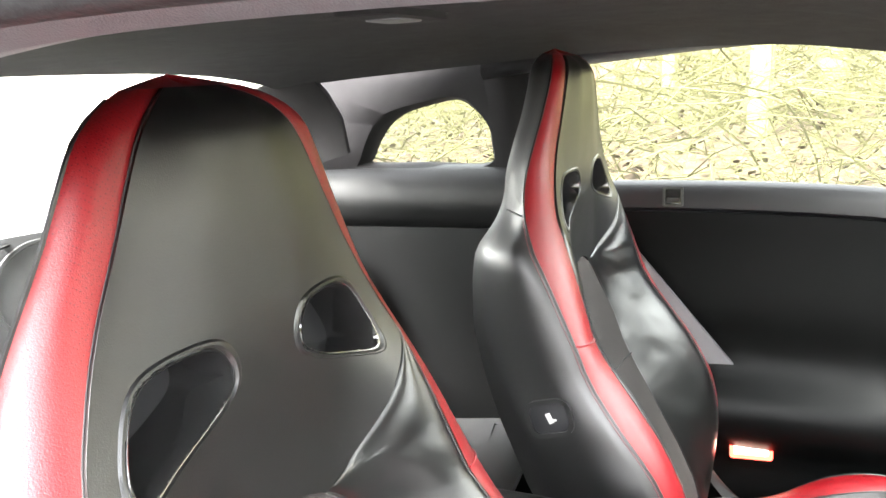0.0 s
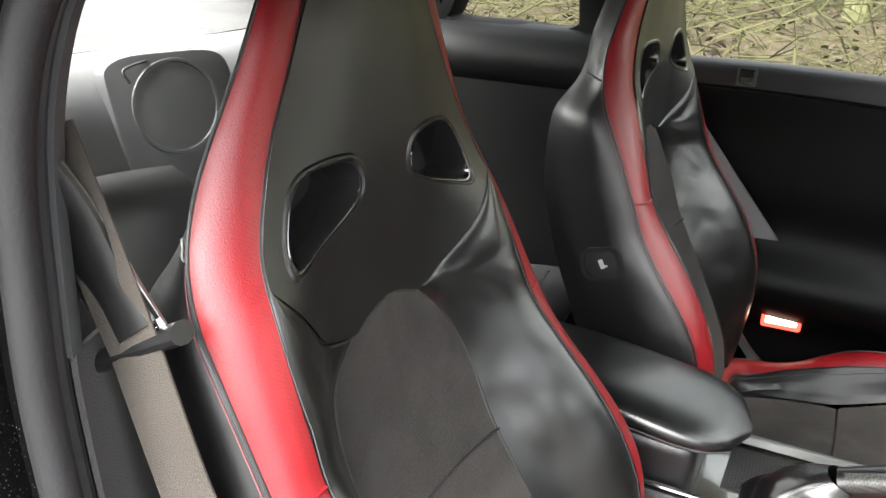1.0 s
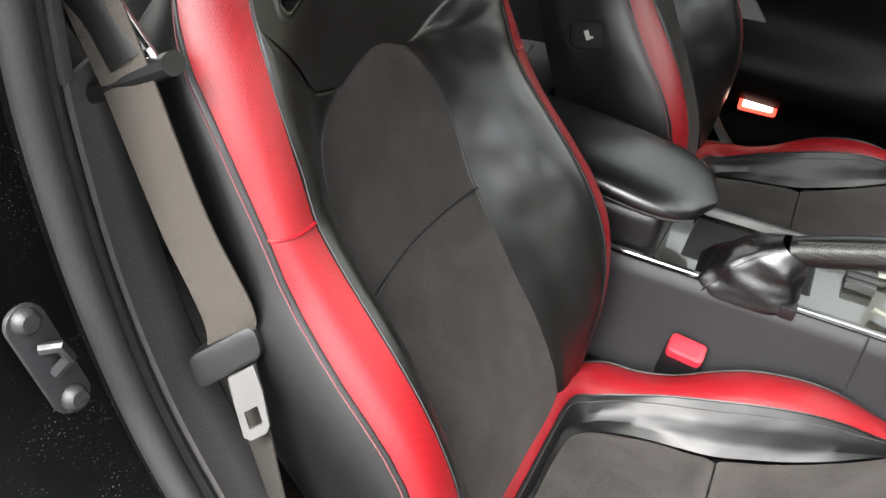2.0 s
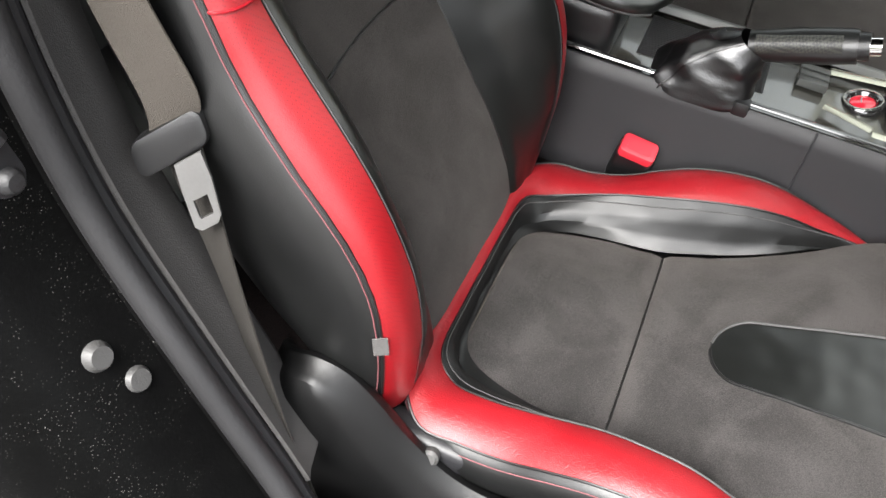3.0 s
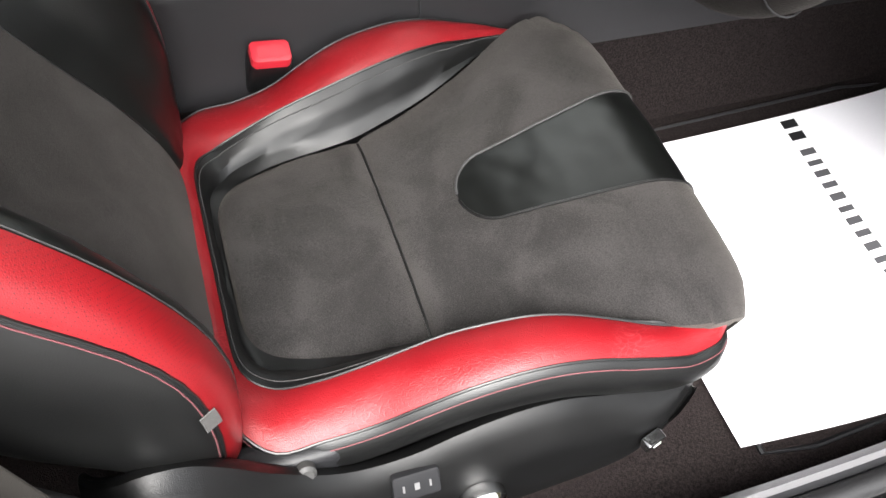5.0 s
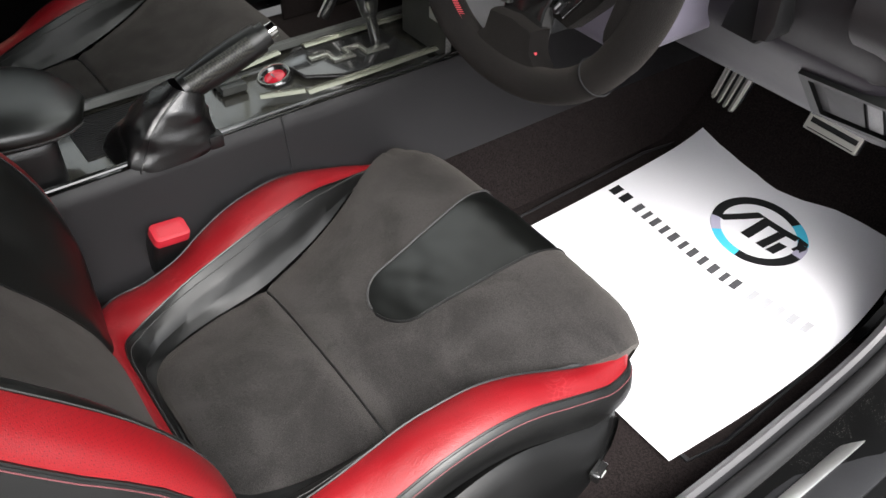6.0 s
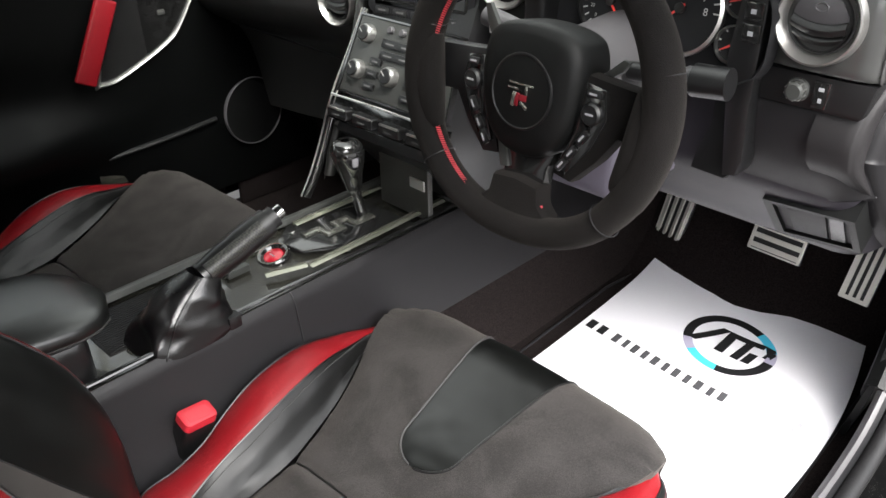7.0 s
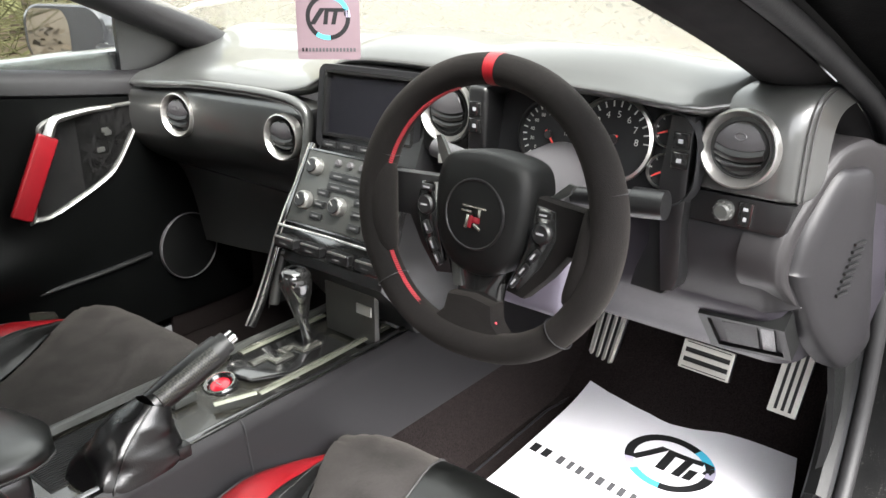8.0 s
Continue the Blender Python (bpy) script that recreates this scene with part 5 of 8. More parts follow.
        # woven tag in the outer seam
        sec = [q for q in secs if 0.516 < q[0] < 0.562]
        rows = [[p + Vector((side * 0.002, 0.0015, 0.001)) for p in (flank(q, 1)[1], band(q, 1)[9], band(q, 1)[8])] for q in sec]
        part("woven_tag", thick(clean(grid(rows)), 0.001), TAG, thing, "small grey woven tag")
    else:
        # walk-in switch in the inner shoulder
        sec = min(secs, key=lambda q: abs(q[0] - 0.715))
        p = flank(sec, -1)[6]
        m = facing(p + Vector((0.003, 0, 0)), (1, -0.10, 0.05), (0, -0.25, 1))
        outer, inner = ring(0.064, 0.050, 0.018, 0.006)
        sw = part("switch_surround", frame_bm(outer, inner, 0.006, m @ pose(0, 0, 0.006)), LEATHER, thing, "black switch surround")
        part("switch", slab(rounded(0.054, 0.040, 0.012), 0.004, m @ pose(0, 0, 0.003), 0.001), INK, sw)
        part("mark", slab(rounded(0.007, 0.014, 0.001), 0.0006, m @ pose(0, 0, 0.0038, 0, 0, 15), 0), WHITE_MARK, sw)
        part("mark", slab(rounded(0.010, 0.003, 0.001), 0.0006, m @ pose(0.004, -0.003, 0.0038), 0), WHITE_MARK, sw)
    return thing


seat("driver_seat", 0.380, 0.0, 1, 0, "black and red leather sports seat with dark suede centre")
seat("passenger_seat", -0.395, 0.008, -1, 5.2, "red-banded black leather sports seat beside the centre console")


# ---------------------------------------------------------------- centre console
GATE = mat("polished_gate", (0.40, 0.40, 0.36), 0.22, metal=0.9, var=0.1, scale=40, bump=0.0)


def console():
    con = root("centre_console", (0.0, 0.4, 0.235), "black centre console with carbon and silver top", "console")
    keys = [(-0.30, 0.545), (0.1, 0.532), (0.5, 0.531), (0.84, 0.530), (0.95, 0.540)]
    for s in (1, -1):
        rows = []
        for k in range(51):
            y = -0.30 + 1.78 * k / 50
            z = cr(keys, y)
            x = 0.100 + 0.012 * max(0, y - 0.75)
            rows.append([Vector((s * a, y, h)) for a, h in ((x - 0.014, z - 0.003), (x - 0.006, z), (x, z - 0.006), (x + 0.004, z - 0.02), (x + 0.012, z - 0.07), (x + 0.028, 0.41), (x + 0.034, 0.38))])
        part("side_panel", thick(clean(grid(rows)), 0.004), CONSOLE_SIDE, con, "soft black console side")
        part("edge_trim", tube([Vector((s * 0.085, 0.12 + 0.80 * k / 30, cr(keys, 0.12 + 0.80 * k / 30) + 0.003)) for k in range(31)], 0.0045, 8, flat=0.6), GUNMETAL if s < 0 else PIANO, con)
        if s > 0:
            part("seam", tube([Vector((a, 0.497, h)) for a, h in ((0.0955, 0.5325), (0.1015, 0.526), (0.105, 0.51), (0.113, 0.46), (0.128, 0.41))], 0.0014, 6), RUBBER, con)
    rows = [[Vector((x, y, cr(keys, y) - 0.012 + 0.0)) for x in [-0.088 + 0.176 * j / 8 for j in range(9)]] for y in [-0.28 + 1.22 * k / 20 for k in range(21)]]
    part("top_panel", thick(clean(grid(rows)), 0.006), CARBON, con, "glossy carbon weave top panel")
    # silver side runner towards the passenger, ribbed tray behind the boot
    part("runner", thick(clean(grid([[Vector((x, y, cr(keys, y) + dz)) for x, dz in ((-0.094, -0.002), (-0.090, 0.004), (-0.080, 0.004), (-0.076, -0.004))] for y in [0.12 + 0.72 * k / 20 for k in range(21)]])), 0.004), GUNMETAL, con, "gunmetal side runner")
    part("tray_mat", box(-0.072, 0.030, 0.255, 0.425, 0.5185, 0.5205, 0.0005), RUBBER_GREY, con, "ribbed grey tray mat")
    for k in range(21):
        part("tray_rib", box(-0.070 + 0.0048 * k, -0.0678 + 0.0048 * k, 0.258, 0.422, 0.520, 0.5222, 0.0006), RUBBER_GREY, con)
    # gear surround: dark gloss plate with pale bevels and the stepped gate
    m = facing((-0.006, 0.655, 0.5275), (0, 0, 1), (0, 1, 0))
    gp = part("gear_plate", slab([(-0.062, -0.045), (-0.030, -0.085), (0.022, -0.075), (0.052, -0.02), (0.056, 0.10), (-0.066, 0.10), (-0.070, 0.0)], 0.006, m @ pose(0, 0, 0.004), 0.003), PIANO, con, "gloss black gear plate")
    gate = [(0.018, 0.070), (0.018, 0.035), (-0.006, 0.035), (-0.006, 0.010), (0.014, 0.010), (0.014, -0.018), (-0.010, -0.018), (-0.010, -0.050)]
    part("gate_bezel", tube([m @ Vector((x, y, 0.006)) for x, y in gate], 0.0085, 8, flat=0.5, up=(0, 0, 1)), GATE, gp, "stepped silver gear gate")
    part("gate_slot", tube([m @ Vector((x, y, 0.0085)) for x, y in gate], 0.0038, 6, flat=0.4, up=(0, 0, 1)), INK, gp)
    for pts in ([(-0.060, 0.62, 0.533), (-0.058, 0.70, 0.534), (-0.055, 0.80, 0.536)], [(0.058, 0.56, 0.531), (0.060, 0.68, 0.532), (0.062, 0.84, 0.536)], [(-0.055, 0.50, 0.530), (-0.066, 0.58, 0.532)], [(0.030, 0.50, 0.530), (0.052, 0.56, 0.531)]):
        part("bevel", tube(spline(pts, 14), 0.0085, 8, flat=0.22, up=(0, 0, 1)), BEVEL, con, "polished grey bevel")
    for k in range(3):
        part("window_switch", box(-0.020 - 0.016 * k, -0.008 - 0.016 * k, 0.462, 0.500, 0.522, 0.5335, 0.002), GUNMETAL, con)
    # start button
    m = facing((-0.018, 0.548, 0.5225), (0, -0.25, 1), (0, 1, 0))
    bz = part("button_bezel", lathe([(0.028, -0.006), (0.027, 0.002), (0.024, 0.005), (0.020, 0.004), (0.0175, 0.0)], m, 36), PIANO, con, "gloss black start button ring")
    part("ring_edge", lathe([(0.0245, 0.0045), (0.0242, 0.0058), (0.0230, 0.0058), (0.0227, 0.0045)], m, 36), GATE, bz, "thin chrome ring")
    part("start_button", lathe([(0.0, 0.003), (0.012, 0.0026), (0.0155, 0.001), (0.0168, -0.003)], m, 32), START_RED, bz, "round red start button")
    part("mark", slab(rounded(0.012, 0.002, 0.0008), 0.0005, m @ pose(0, -0.002, 0.0036), 0), PINK_CARD, bz)
    # gear lever
    gl = root("gear_lever", (-0.006, 0.71, 0.535), "gloss black gear lever with a chrome capped knob", "gear lever")
    part("stem", tube(spline([(-0.004, 0.718, 0.530), (-0.006, 0.712, 0.565), (-0.008, 0.708, 0.59)], 8), 0.009, 10), PIANO, gl)
    c = Vector((-0.008, 0.704, 0.622))
    rows = []
    for k in range(15):
        a = math.pi * k / 14
        z = 0.048 * math.cos(a)
        r = cr([(-0.048, 0.0135), (-0.02, 0.0165), (0.01, 0.0225), (0.03, 0.0270), (0.048, 0.0262)], z) * max(0.02, math.sin(a)) ** 0.35
        rows.append([c + Vector((r * math.cos(t) * (0.85 if z < 0 else 1), r * 1.15 * math.sin(t) - 0.12 * z, z)) for t in [2 * math.pi * j / 20 for j in range(20)]])
    part("knob", clean(grid(rows, True)), PIANO, gl)
    part("cap", tube(spline([(-0.026, 0.686, 0.646), (-0.010, 0.680, 0.656), (0.010, 0.686, 0.648)], 10), 0.006, 8), CHROME, gl, "chrome cap")
    # handbrake and its leather boot
    hb = root("handbrake", (0.062, 0.40, 0.53), "handbrake with black leather boot and grip", "handbrake")
    rows = []
    for k in range(26):
        v = k / 25
        cpt = Vector((0.053, 0.346, 0.520)).lerp(Vector((0.065, 0.388, 0.602)), v) + Vector((0, -0.006 * math.sin(math.pi * v), 0.004 * math.sin(math.pi * v)))
        w, d, tilt = cr([(0, 0.052, 0.064, 0.0), (0.15, 0.050, 0.062, 4.0), (0.5, 0.040, 0.050, 16.0), (0.8, 0.030, 0.036, 28.0), (1, 0.022, 0.024, 36.0)], v)
        u = Vector((0, math.cos(radians(tilt)), -math.sin(radians(tilt)) * 0.6))
        row = []
        for j in range(40):
            t = 2 * math.pi * j / 40
            c_, s_ = math.cos(t), math.sin(t)
            f = 1 + (0.12 * noise.noise(Vector((c_ * 1.8, s_ * 1.8, v * 3.2))) + 0.09 * abs(noise.noise(Vector((c_ * 3.5, s_ * 3.5, v * 5)))) - 0.05 * math.sin(9 * v + 3 * c_) ** 2) * math.sin(math.pi * min(1, 0.25 + 0.75 * v)) ** 0.7
            row.append(cpt + Vector((w * math.copysign(abs(c_) ** (0.5 + 0.4 * v), c_) * f, 0, 0)) + u * (d * math.copysign(abs(s_) ** (0.5 + 0.4 * v), s_) * f))
        rows.append(row)
    part("boot", clean(grid(rows, True)), BOOT, hb, "creased black leather boot")
    part("boot_stitch", tube([row[36] + Vector((0.0012, -0.0006, 0)) for row in rows], 0.0013, 6), LEATHER, hb)
    p0, p1 = Vector((0.065, 0.384, 0.597)), Vector((0.069, 0.494, 0.638))
    part("grip", tube([p0.lerp(p1, k / 14) for k in range(15)], 0.0190, 16, taper=lambda t: 0.95 + 0.16 * math.sin(math.pi * t * 0.8)), LEATHER, hb, "black leather grip")
    part("grip_inlay", tube([p0.lerp(p1, 0.08 + 0.8 * k / 10) + Vector((0.010, -0.004, 0.006)) for k in range(11)], 0.012, 10), CARBON_MATT, hb, "knurled black grip inlay")
    d = (p1 - p0).normalized()
    part("collar", tube([p1, p1 + d * 0.012], 0.016, 14), PLASTIC, hb)
    part("release_button", tube([p1 + d * 0.012, p1 + d * 0.024], 0.0105, 14), CHROME, hb, "chrome release button")
    part("clip", box(0.086, 0.104, 0.392, 0.412, 0.522, 0.542, 0.004), PLASTIC, hb)
    # armrest lid
    ar = root("armrest", (0.0, 0.05, 0.53), "padded black leather armrest on the console", "armrest")
    rows = []
    for k in range(29):
        v = k / 28
        y = -0.26 + 0.538 * v
        w = cr([(0, 0.070), (0.5, 0.086), (0.85, 0.090), (0.93, 0.078), (0.98, 0.050), (1.0, 0.012)], v)
        zt = cr([(0, 0.655), (0.5, 0.650), (0.85, 0.626), (0.95, 0.612), (1.0, 0.596)], v)
        zb = cr([(0, 0.600), (0.6, 0.592), (0.9, 0.580), (1.0, 0.588)], v)
        row = []
        for j in range(28):
            t = 2 * math.pi * j / 28
            cz, sz = (zt + zb) / 2, (zt - zb) / 2
            c_, s_ = math.cos(t), math.sin(t)
            row.append(Vector((-0.004 + w * math.copysign(abs(c_) ** 0.6, c_), y, cz + sz * math.copysign(abs(s_) ** 0.75, s_))))
        rows.append(row)
    part("lid", clean(grid(rows, True, caps=True)), LEATHER_WORN, ar, "scuffed black leather lid")
    part("lid_seam", tube([max(row, key=lambda p: p.x) + Vector((-0.001, 0, -0.006)) for row in rows[:-1]] + [min(row, key=lambda p: p.x) + Vector((0.001, 0, -0.006)) for row in reversed(rows[:-1])], 0.0016, 6), THREAD, ar)
    part("bin", box(-0.078, 0.074, -0.26, 0.225, 0.51, 0.594, 0.02, 3), PLASTIC, ar, "black plastic bin")


console()


# ---------------------------------------------------------------- dashboard
def air_vent(at, way, r, parent, roll=0):
    """A round vent: a broad brushed ring, a drum with a shutter leaf, fins and a thumb dimple."""
    m = facing(at, way) @ pose(0, 0, 0, 0, 0, roll)
    v = part("vent_ring", lathe([(r * 1.16, -0.012), (r * 1.16, 0.002), (r * 1.13, 0.006), (r * 1.08, 0.0065), (r * 0.96, -0.001), (r * 0.88, -0.008), (r * 0.86, -0.020)], m, 56), VENT_RING, parent, "satin silver vent ring")
    part("bowl", lathe([(r * 0.88, -0.012), (r * 0.6, -0.030), (0.0, -0.034)], m, 32), INK, v)
    part("barrel", lathe([(r * 0.86, -0.010), (r * 0.80, -0.003), (r * 0.765, -0.003), (r * 0.75, -0.014)], m, 48), PLASTIC, v)

    def sweep(h, u, sag=0.16):
        return (h - sag * (1 - u * u)) * r

    def leaf(h0, h1, z, name, material):
        """A curved blade between two sagging lines inside the drum."""
        rows = []
        for j in range(19):
            u = -1 + 2 * j / 18
            pts = []
            for k in range(5):
                h = h0 + (h1 - h0) * k / 4
                half = math.sqrt(max(0.04, 1 - h * h)) * 0.73
                pts.append(m @ Vector((u * half * r, min(sweep(h, u), math.sqrt(max(0, 0.54 - (u * half) ** 2)) * r), z + 0.003 * math.sin(math.pi * k / 4))))
            rows.append(pts)
        part(name, thick(clean(grid(rows)), 0.002), material, v)

    # the upper leaf's paler grey stands in for the light it reflects
    leaf(0.86, 0.10, 0.0, "upper_shutter", PLASTIC_GREY)
    leaf(0.05, -0.20, -0.002, "fin", PLASTIC)
    leaf(-0.25, -0.46, -0.004, "fin", PLASTIC)
    part("tab", lathe([(r * 0.20, 0.0022), (r * 0.17, 0.0036), (r * 0.10, 0.0022), (0.0, 0.0014)], m @ Matrix.Diagonal((1.0, 0.62, 1.0, 1.0)) @ pose(0, r * 0.56, 0), 24), PLASTIC_GREY, v, "thumb dimple")
    return v


def dashboard():
    da = root("dashboard", (0, 1.0, 0.6), "black dashboard with stitched top and round vents", "dashboard")
    # top pad: from the screen's foot to the rolled edge over the fascia
    rows = []
    for k in range(57):
        x = -0.70 + 1.375 * k / 56
        lift = 0.052 * math.exp(-((x - 0.40) / 0.175) ** 4)
        mid = 0.030 * math.exp(-((x - 0.03) / 0.13) ** 4)
        lip = cr([(-0.70, 0.860), (-0.45, 0.846), (-0.20, 0.850), (-0.10, 0.862), (0.05, 0.868), (0.16, 0.862), (0.24, 0.838), (0.40, 0.805), (0.56, 0.815), (0.595, 0.85), (0.62, 0.90), (0.66, 0.93), (0.70, 0.95)], x)
        zl = cr([(-0.70, 0.866), (-0.56, 0.884), (-0.425, 0.900), (-0.305, 0.906), (-0.20, 0.910), (-0.13, 0.926), (-0.085, 0.956), (-0.05, 0.974), (0.02, 0.982), (0.2, 0.986), (0.40, 0.995), (0.48, 0.994), (0.54, 0.988), (0.58, 0.984), (0.62, 0.988), (0.66, 0.984), (0.70, 0.97)], x)
        back = min(1.012, max(zl + 0.030 + mid * 0.1, 0.955 - 0.02 * (x / 0.7) ** 2))
        rows.append([Vector((x, y, z)) for y, z in ((lip + 0.03, zl - 0.016), (lip + 0.010, zl - 0.010), (lip + 0.002, zl - 0.003), (lip + 0.009, zl + 0.005), (lip + 0.035, zl + 0.018 + 0.2 * lift), (lip + 0.09, zl + 0.030 + 0.2 * lift), (lip + 0.20, back), (1.18, 0.962 + 0.016 * (1 - (x / 0.7) ** 2)), (1.28, 0.950 + 0.008 * (1 - (x / 0.7) ** 2)), (1.42 - 0.16 * (x / 0.7) ** 2, 0.922))])
    rows = [spline(r, 30) for r in rows]
    part("top_pad", thick(clean(grid(rows)), 0.006), DASH_SKIN, da, "stitched black dash top")
    part("top_stitch", tube([r[6] + Vector((0, 0, 0.001)) for r in rows], 0.0014, 6), THREAD, da)
    # fascia before the passenger
    rows = []
    for k in range(31):
        x = -0.70 + 0.585 * k / 30
        y0 = cr([(-0.70, 0.850), (-0.45, 0.838), (-0.22, 0.848), (-0.115, 0.852)], x)
        z0 = cr([(-0.70, 0.864), (-0.56, 0.880), (-0.425, 0.896), (-0.305, 0.901), (-0.20, 0.903), (-0.115, 0.895)], x)
        rows.append([Vector((x, y0 + dy, z0 + dz)) for dy, dz in ((0.035, -0.006), (0.012, -0.014), (0.004, -0.04), (0.002, -0.08), (0.012, -0.12), (0.05, -0.16), (0.11, -0.20), (0.14, -0.28), (0.16, -0.40))])
    part("passenger_fascia", thick(clean(grid([spline(r, 24) for r in rows])), 0.006), DASH_SKIN, da, "soft black passenger fascia")
    # padded edge of the fascia, along its top and down beside the centre stack
    edge = spline([(-0.66, 0.858, 0.868), (-0.56, 0.846, 0.880), (-0.425, 0.838, 0.895), (-0.305, 0.838, 0.901), (-0.20, 0.839, 0.902), (-0.138, 0.841, 0.894), (-0.113, 0.840, 0.868), (-0.112, 0.826, 0.80), (-0.120, 0.798, 0.71), (-0.130, 0.772, 0.62), (-0.134, 0.755, 0.55)], 70)
    part("fascia_edge", tube(edge, 0.010, 12, flat=0.8), DASH_SKIN, da, "padded leather edge of the fascia")
    part("edge_stitch", tube([p + Vector((-0.004, -0.0085, -0.006)) for p in edge], 0.0009, 5), THREAD, da)
    rows = [[Vector((x, y, p.z)) for x, y in ((p.x + 0.004, p.y), (p.x + 0.006, p.y + 0.06), (p.x + 0.02, p.y + 0.16))] for p in edge[38:]]
    part("fascia_return", thick(clean(grid(rows)), 0.004), PLASTIC, da)
    air_vent((-0.487, 0.834, 0.828), (0.12, -1, 0.05), 0.038, da)
    air_vent((-0.174, 0.832, 0.832), (0.05, -1, 0.05), 0.036, da)
    part("glovebox_line", tube([Vector((-0.66 + 0.50 * k / 12, 0.918, 0.69)) for k in range(13)], 0.002, 6), RUBBER, da)
    # centre stack body
    rows = []
    for z, y, w0, w1 in ((0.972, 0.880, -0.056, 0.148), (0.966, 0.866, -0.062, 0.152), (0.88, 0.842, -0.068, 0.150), (0.848, 0.828, -0.072, 0.150), (0.80, 0.806, -0.080, 0.150), (0.70, 0.766, -0.096, 0.145), (0.65, 0.750, -0.102, 0.140), (0.60, 0.80, -0.10, 0.13), (0.53, 0.86, -0.10, 0.12)):
        rows.append([Vector((x, yy, z)) for x, yy in ((w0 - 0.004, 1.0), (w0, y + 0.02), (w0 + 0.008, y), (w0 + 0.06, y), (w1 - 0.06, y), (w1 - 0.008, y), (w1, y + 0.02), (w1 + 0.004, 1.0))])
    part("centre_fascia", thick(clean(grid(rows)), 0.004), PLASTIC, da, "gloss black centre fascia")
    line = spline([(-0.066, 0.812, 0.842), (-0.078, 0.790, 0.785), (-0.094, 0.756, 0.705), (-0.108, 0.735, 0.63), (-0.119, 0.715, 0.57), (-0.124, 0.695, 0.532)], 40)
    part("side_bow", tube(line, 0.009, 10, flat=0.7), PIANO, da, "gloss black side bow")
    part("bow_trim", tube([p + Vector((-0.005, -0.008, 0.002)) for p in line], 0.0018, 8), SATIN, da, "thin silver edge")
    part("bow_trim", tube([p + Vector((0.006, -0.008, 0.002)) for p in line[:30]], 0.0010, 8), SATIN, da, "thin silver edge")
    # screen
    m = facing((0.036, 0.838, 0.905), (0.14, -1, 0.16))
    sc = part("screen_frame", frame_bm(*ring(0.200, 0.134, 0.014, 0.013), 0.03, m @ pose(0, 0, 0.008)), INK, da, "black screen surround")
    part("screen_bezel", frame_bm(*ring(0.176, 0.106, 0.006, 0.005), 0.010, m @ pose(0, 0.006, 0.0095)), PIANO, sc)
    part("screen", slab(rounded(0.170, 0.100, 0.002), 0.002, m @ pose(0, 0.006, 0.003), 0), SMOKE, sc, "dark display glass")
    for k in range(5):
        part("key", slab(rounded(0.028, 0.010, 0.002), 0.006, m @ pose(-0.070 + 0.035 * k, -0.061, 0.0105), 0.001), PLASTIC, sc)
        part("mark", slab(rounded(0.014, 0.0025, 0.0008), 0.0004, m @ pose(-0.070 + 0.035 * k, -0.061, 0.0110), 0), MARK_DIM, sc)
    # radio and climate panel
    m = facing((0.036, 0.788, 0.775), (0.03, -1, 0.42))
    pn = part("control_panel", slab([(-0.101, 0.061), (0.108, 0.061), (0.116, -0.061), (-0.117, -0.061)], 0.01, m @ pose(0, 0, 0.012), 0.004), GUNMETAL, da, "gunmetal radio and climate panel")
    part("panel_edge", frame_bm([(-0.104, 0.064), (0.111, 0.064), (0.119, -0.064), (-0.120, -0.064)], [(-0.101, 0.061), (0.108, 0.061), (0.116, -0.061), (-0.117, -0.061)], 0.012, m @ pose(0, 0, 0.013)), PIANO, pn)

    def knob(x, y, r):
        kb = part("knob", lathe([(r, 0.0), (r, 0.010), (r * 0.9, 0.014), (r * 0.82, 0.015), (r * 0.78, 0.013), (0, 0.012)], m @ pose(x, y, 0.012), 28), RIM, pn, "silver-rimmed knob")
        part("knob_face", lathe([(r * 0.80, 0.0145), (r * 0.70, 0.0165), (0.0, 0.0165)], m @ pose(x, y, 0.012), 24), PLASTIC, kb)
        part("mark", slab(rounded(0.0014, r * 0.6, 0.0005), 0.0006, m @ pose(x - r * 0.3, y + r * 0.2, 0.0292, 0, 0, 50), 0), WHITE_MARK, kb)

    knob(-0.075, 0.035, 0.0145)
    knob(-0.082, -0.022, 0.0150)
    knob(-0.008, -0.020, 0.0150)
    knob(0.080, 0.035, 0.0145)
    knob(0.078, -0.020, 0.0150)

    def key(x, y, w, h, material=PLASTIC_GREY, mark=True):
        ky = part("button", slab(rounded(w, h, min(w, h) * 0.25), 0.004, m @ pose(x, y, 0.016), 0.0012), material, pn)
        if mark:
            part("mark", slab(rounded(w * 0.5, h * 0.2, 0.0005), 0.0004, m @ pose(x, y, 0.0164), 0), MARK_DIM, ky)

    for k in range(4):
        part("round_button", lathe([(0.0060, 0.0), (0.0058, 0.004), (0.0045, 0.0062), (0, 0.0066)], m @ pose(-0.030 + 0.026 * k, 0.048, 0.012), 14), PLASTIC_GREY, pn)
    for y in (0.027, 0.009):
        part("slot_key", slab(rounded(0.104, 0.013, 0.003), 0.004, m @ pose(0.010, y, 0.0155), 0.0012), PLASTIC, pn)
        for k in range(3):
            part("mark", slab(rounded(0.018, 0.0024, 0.0005), 0.0004, m @ pose(-0.024 + 0.034 * k, y, 0.0160), 0), MARK_DIM, pn)
    for x, y in ((-0.047, -0.004), (-0.050, -0.023), (-0.052, -0.043), (0.034, -0.006), (0.034, -0.025), (0.032, -0.046)):
        key(x, y, 0.026, 0.011, PLASTIC)
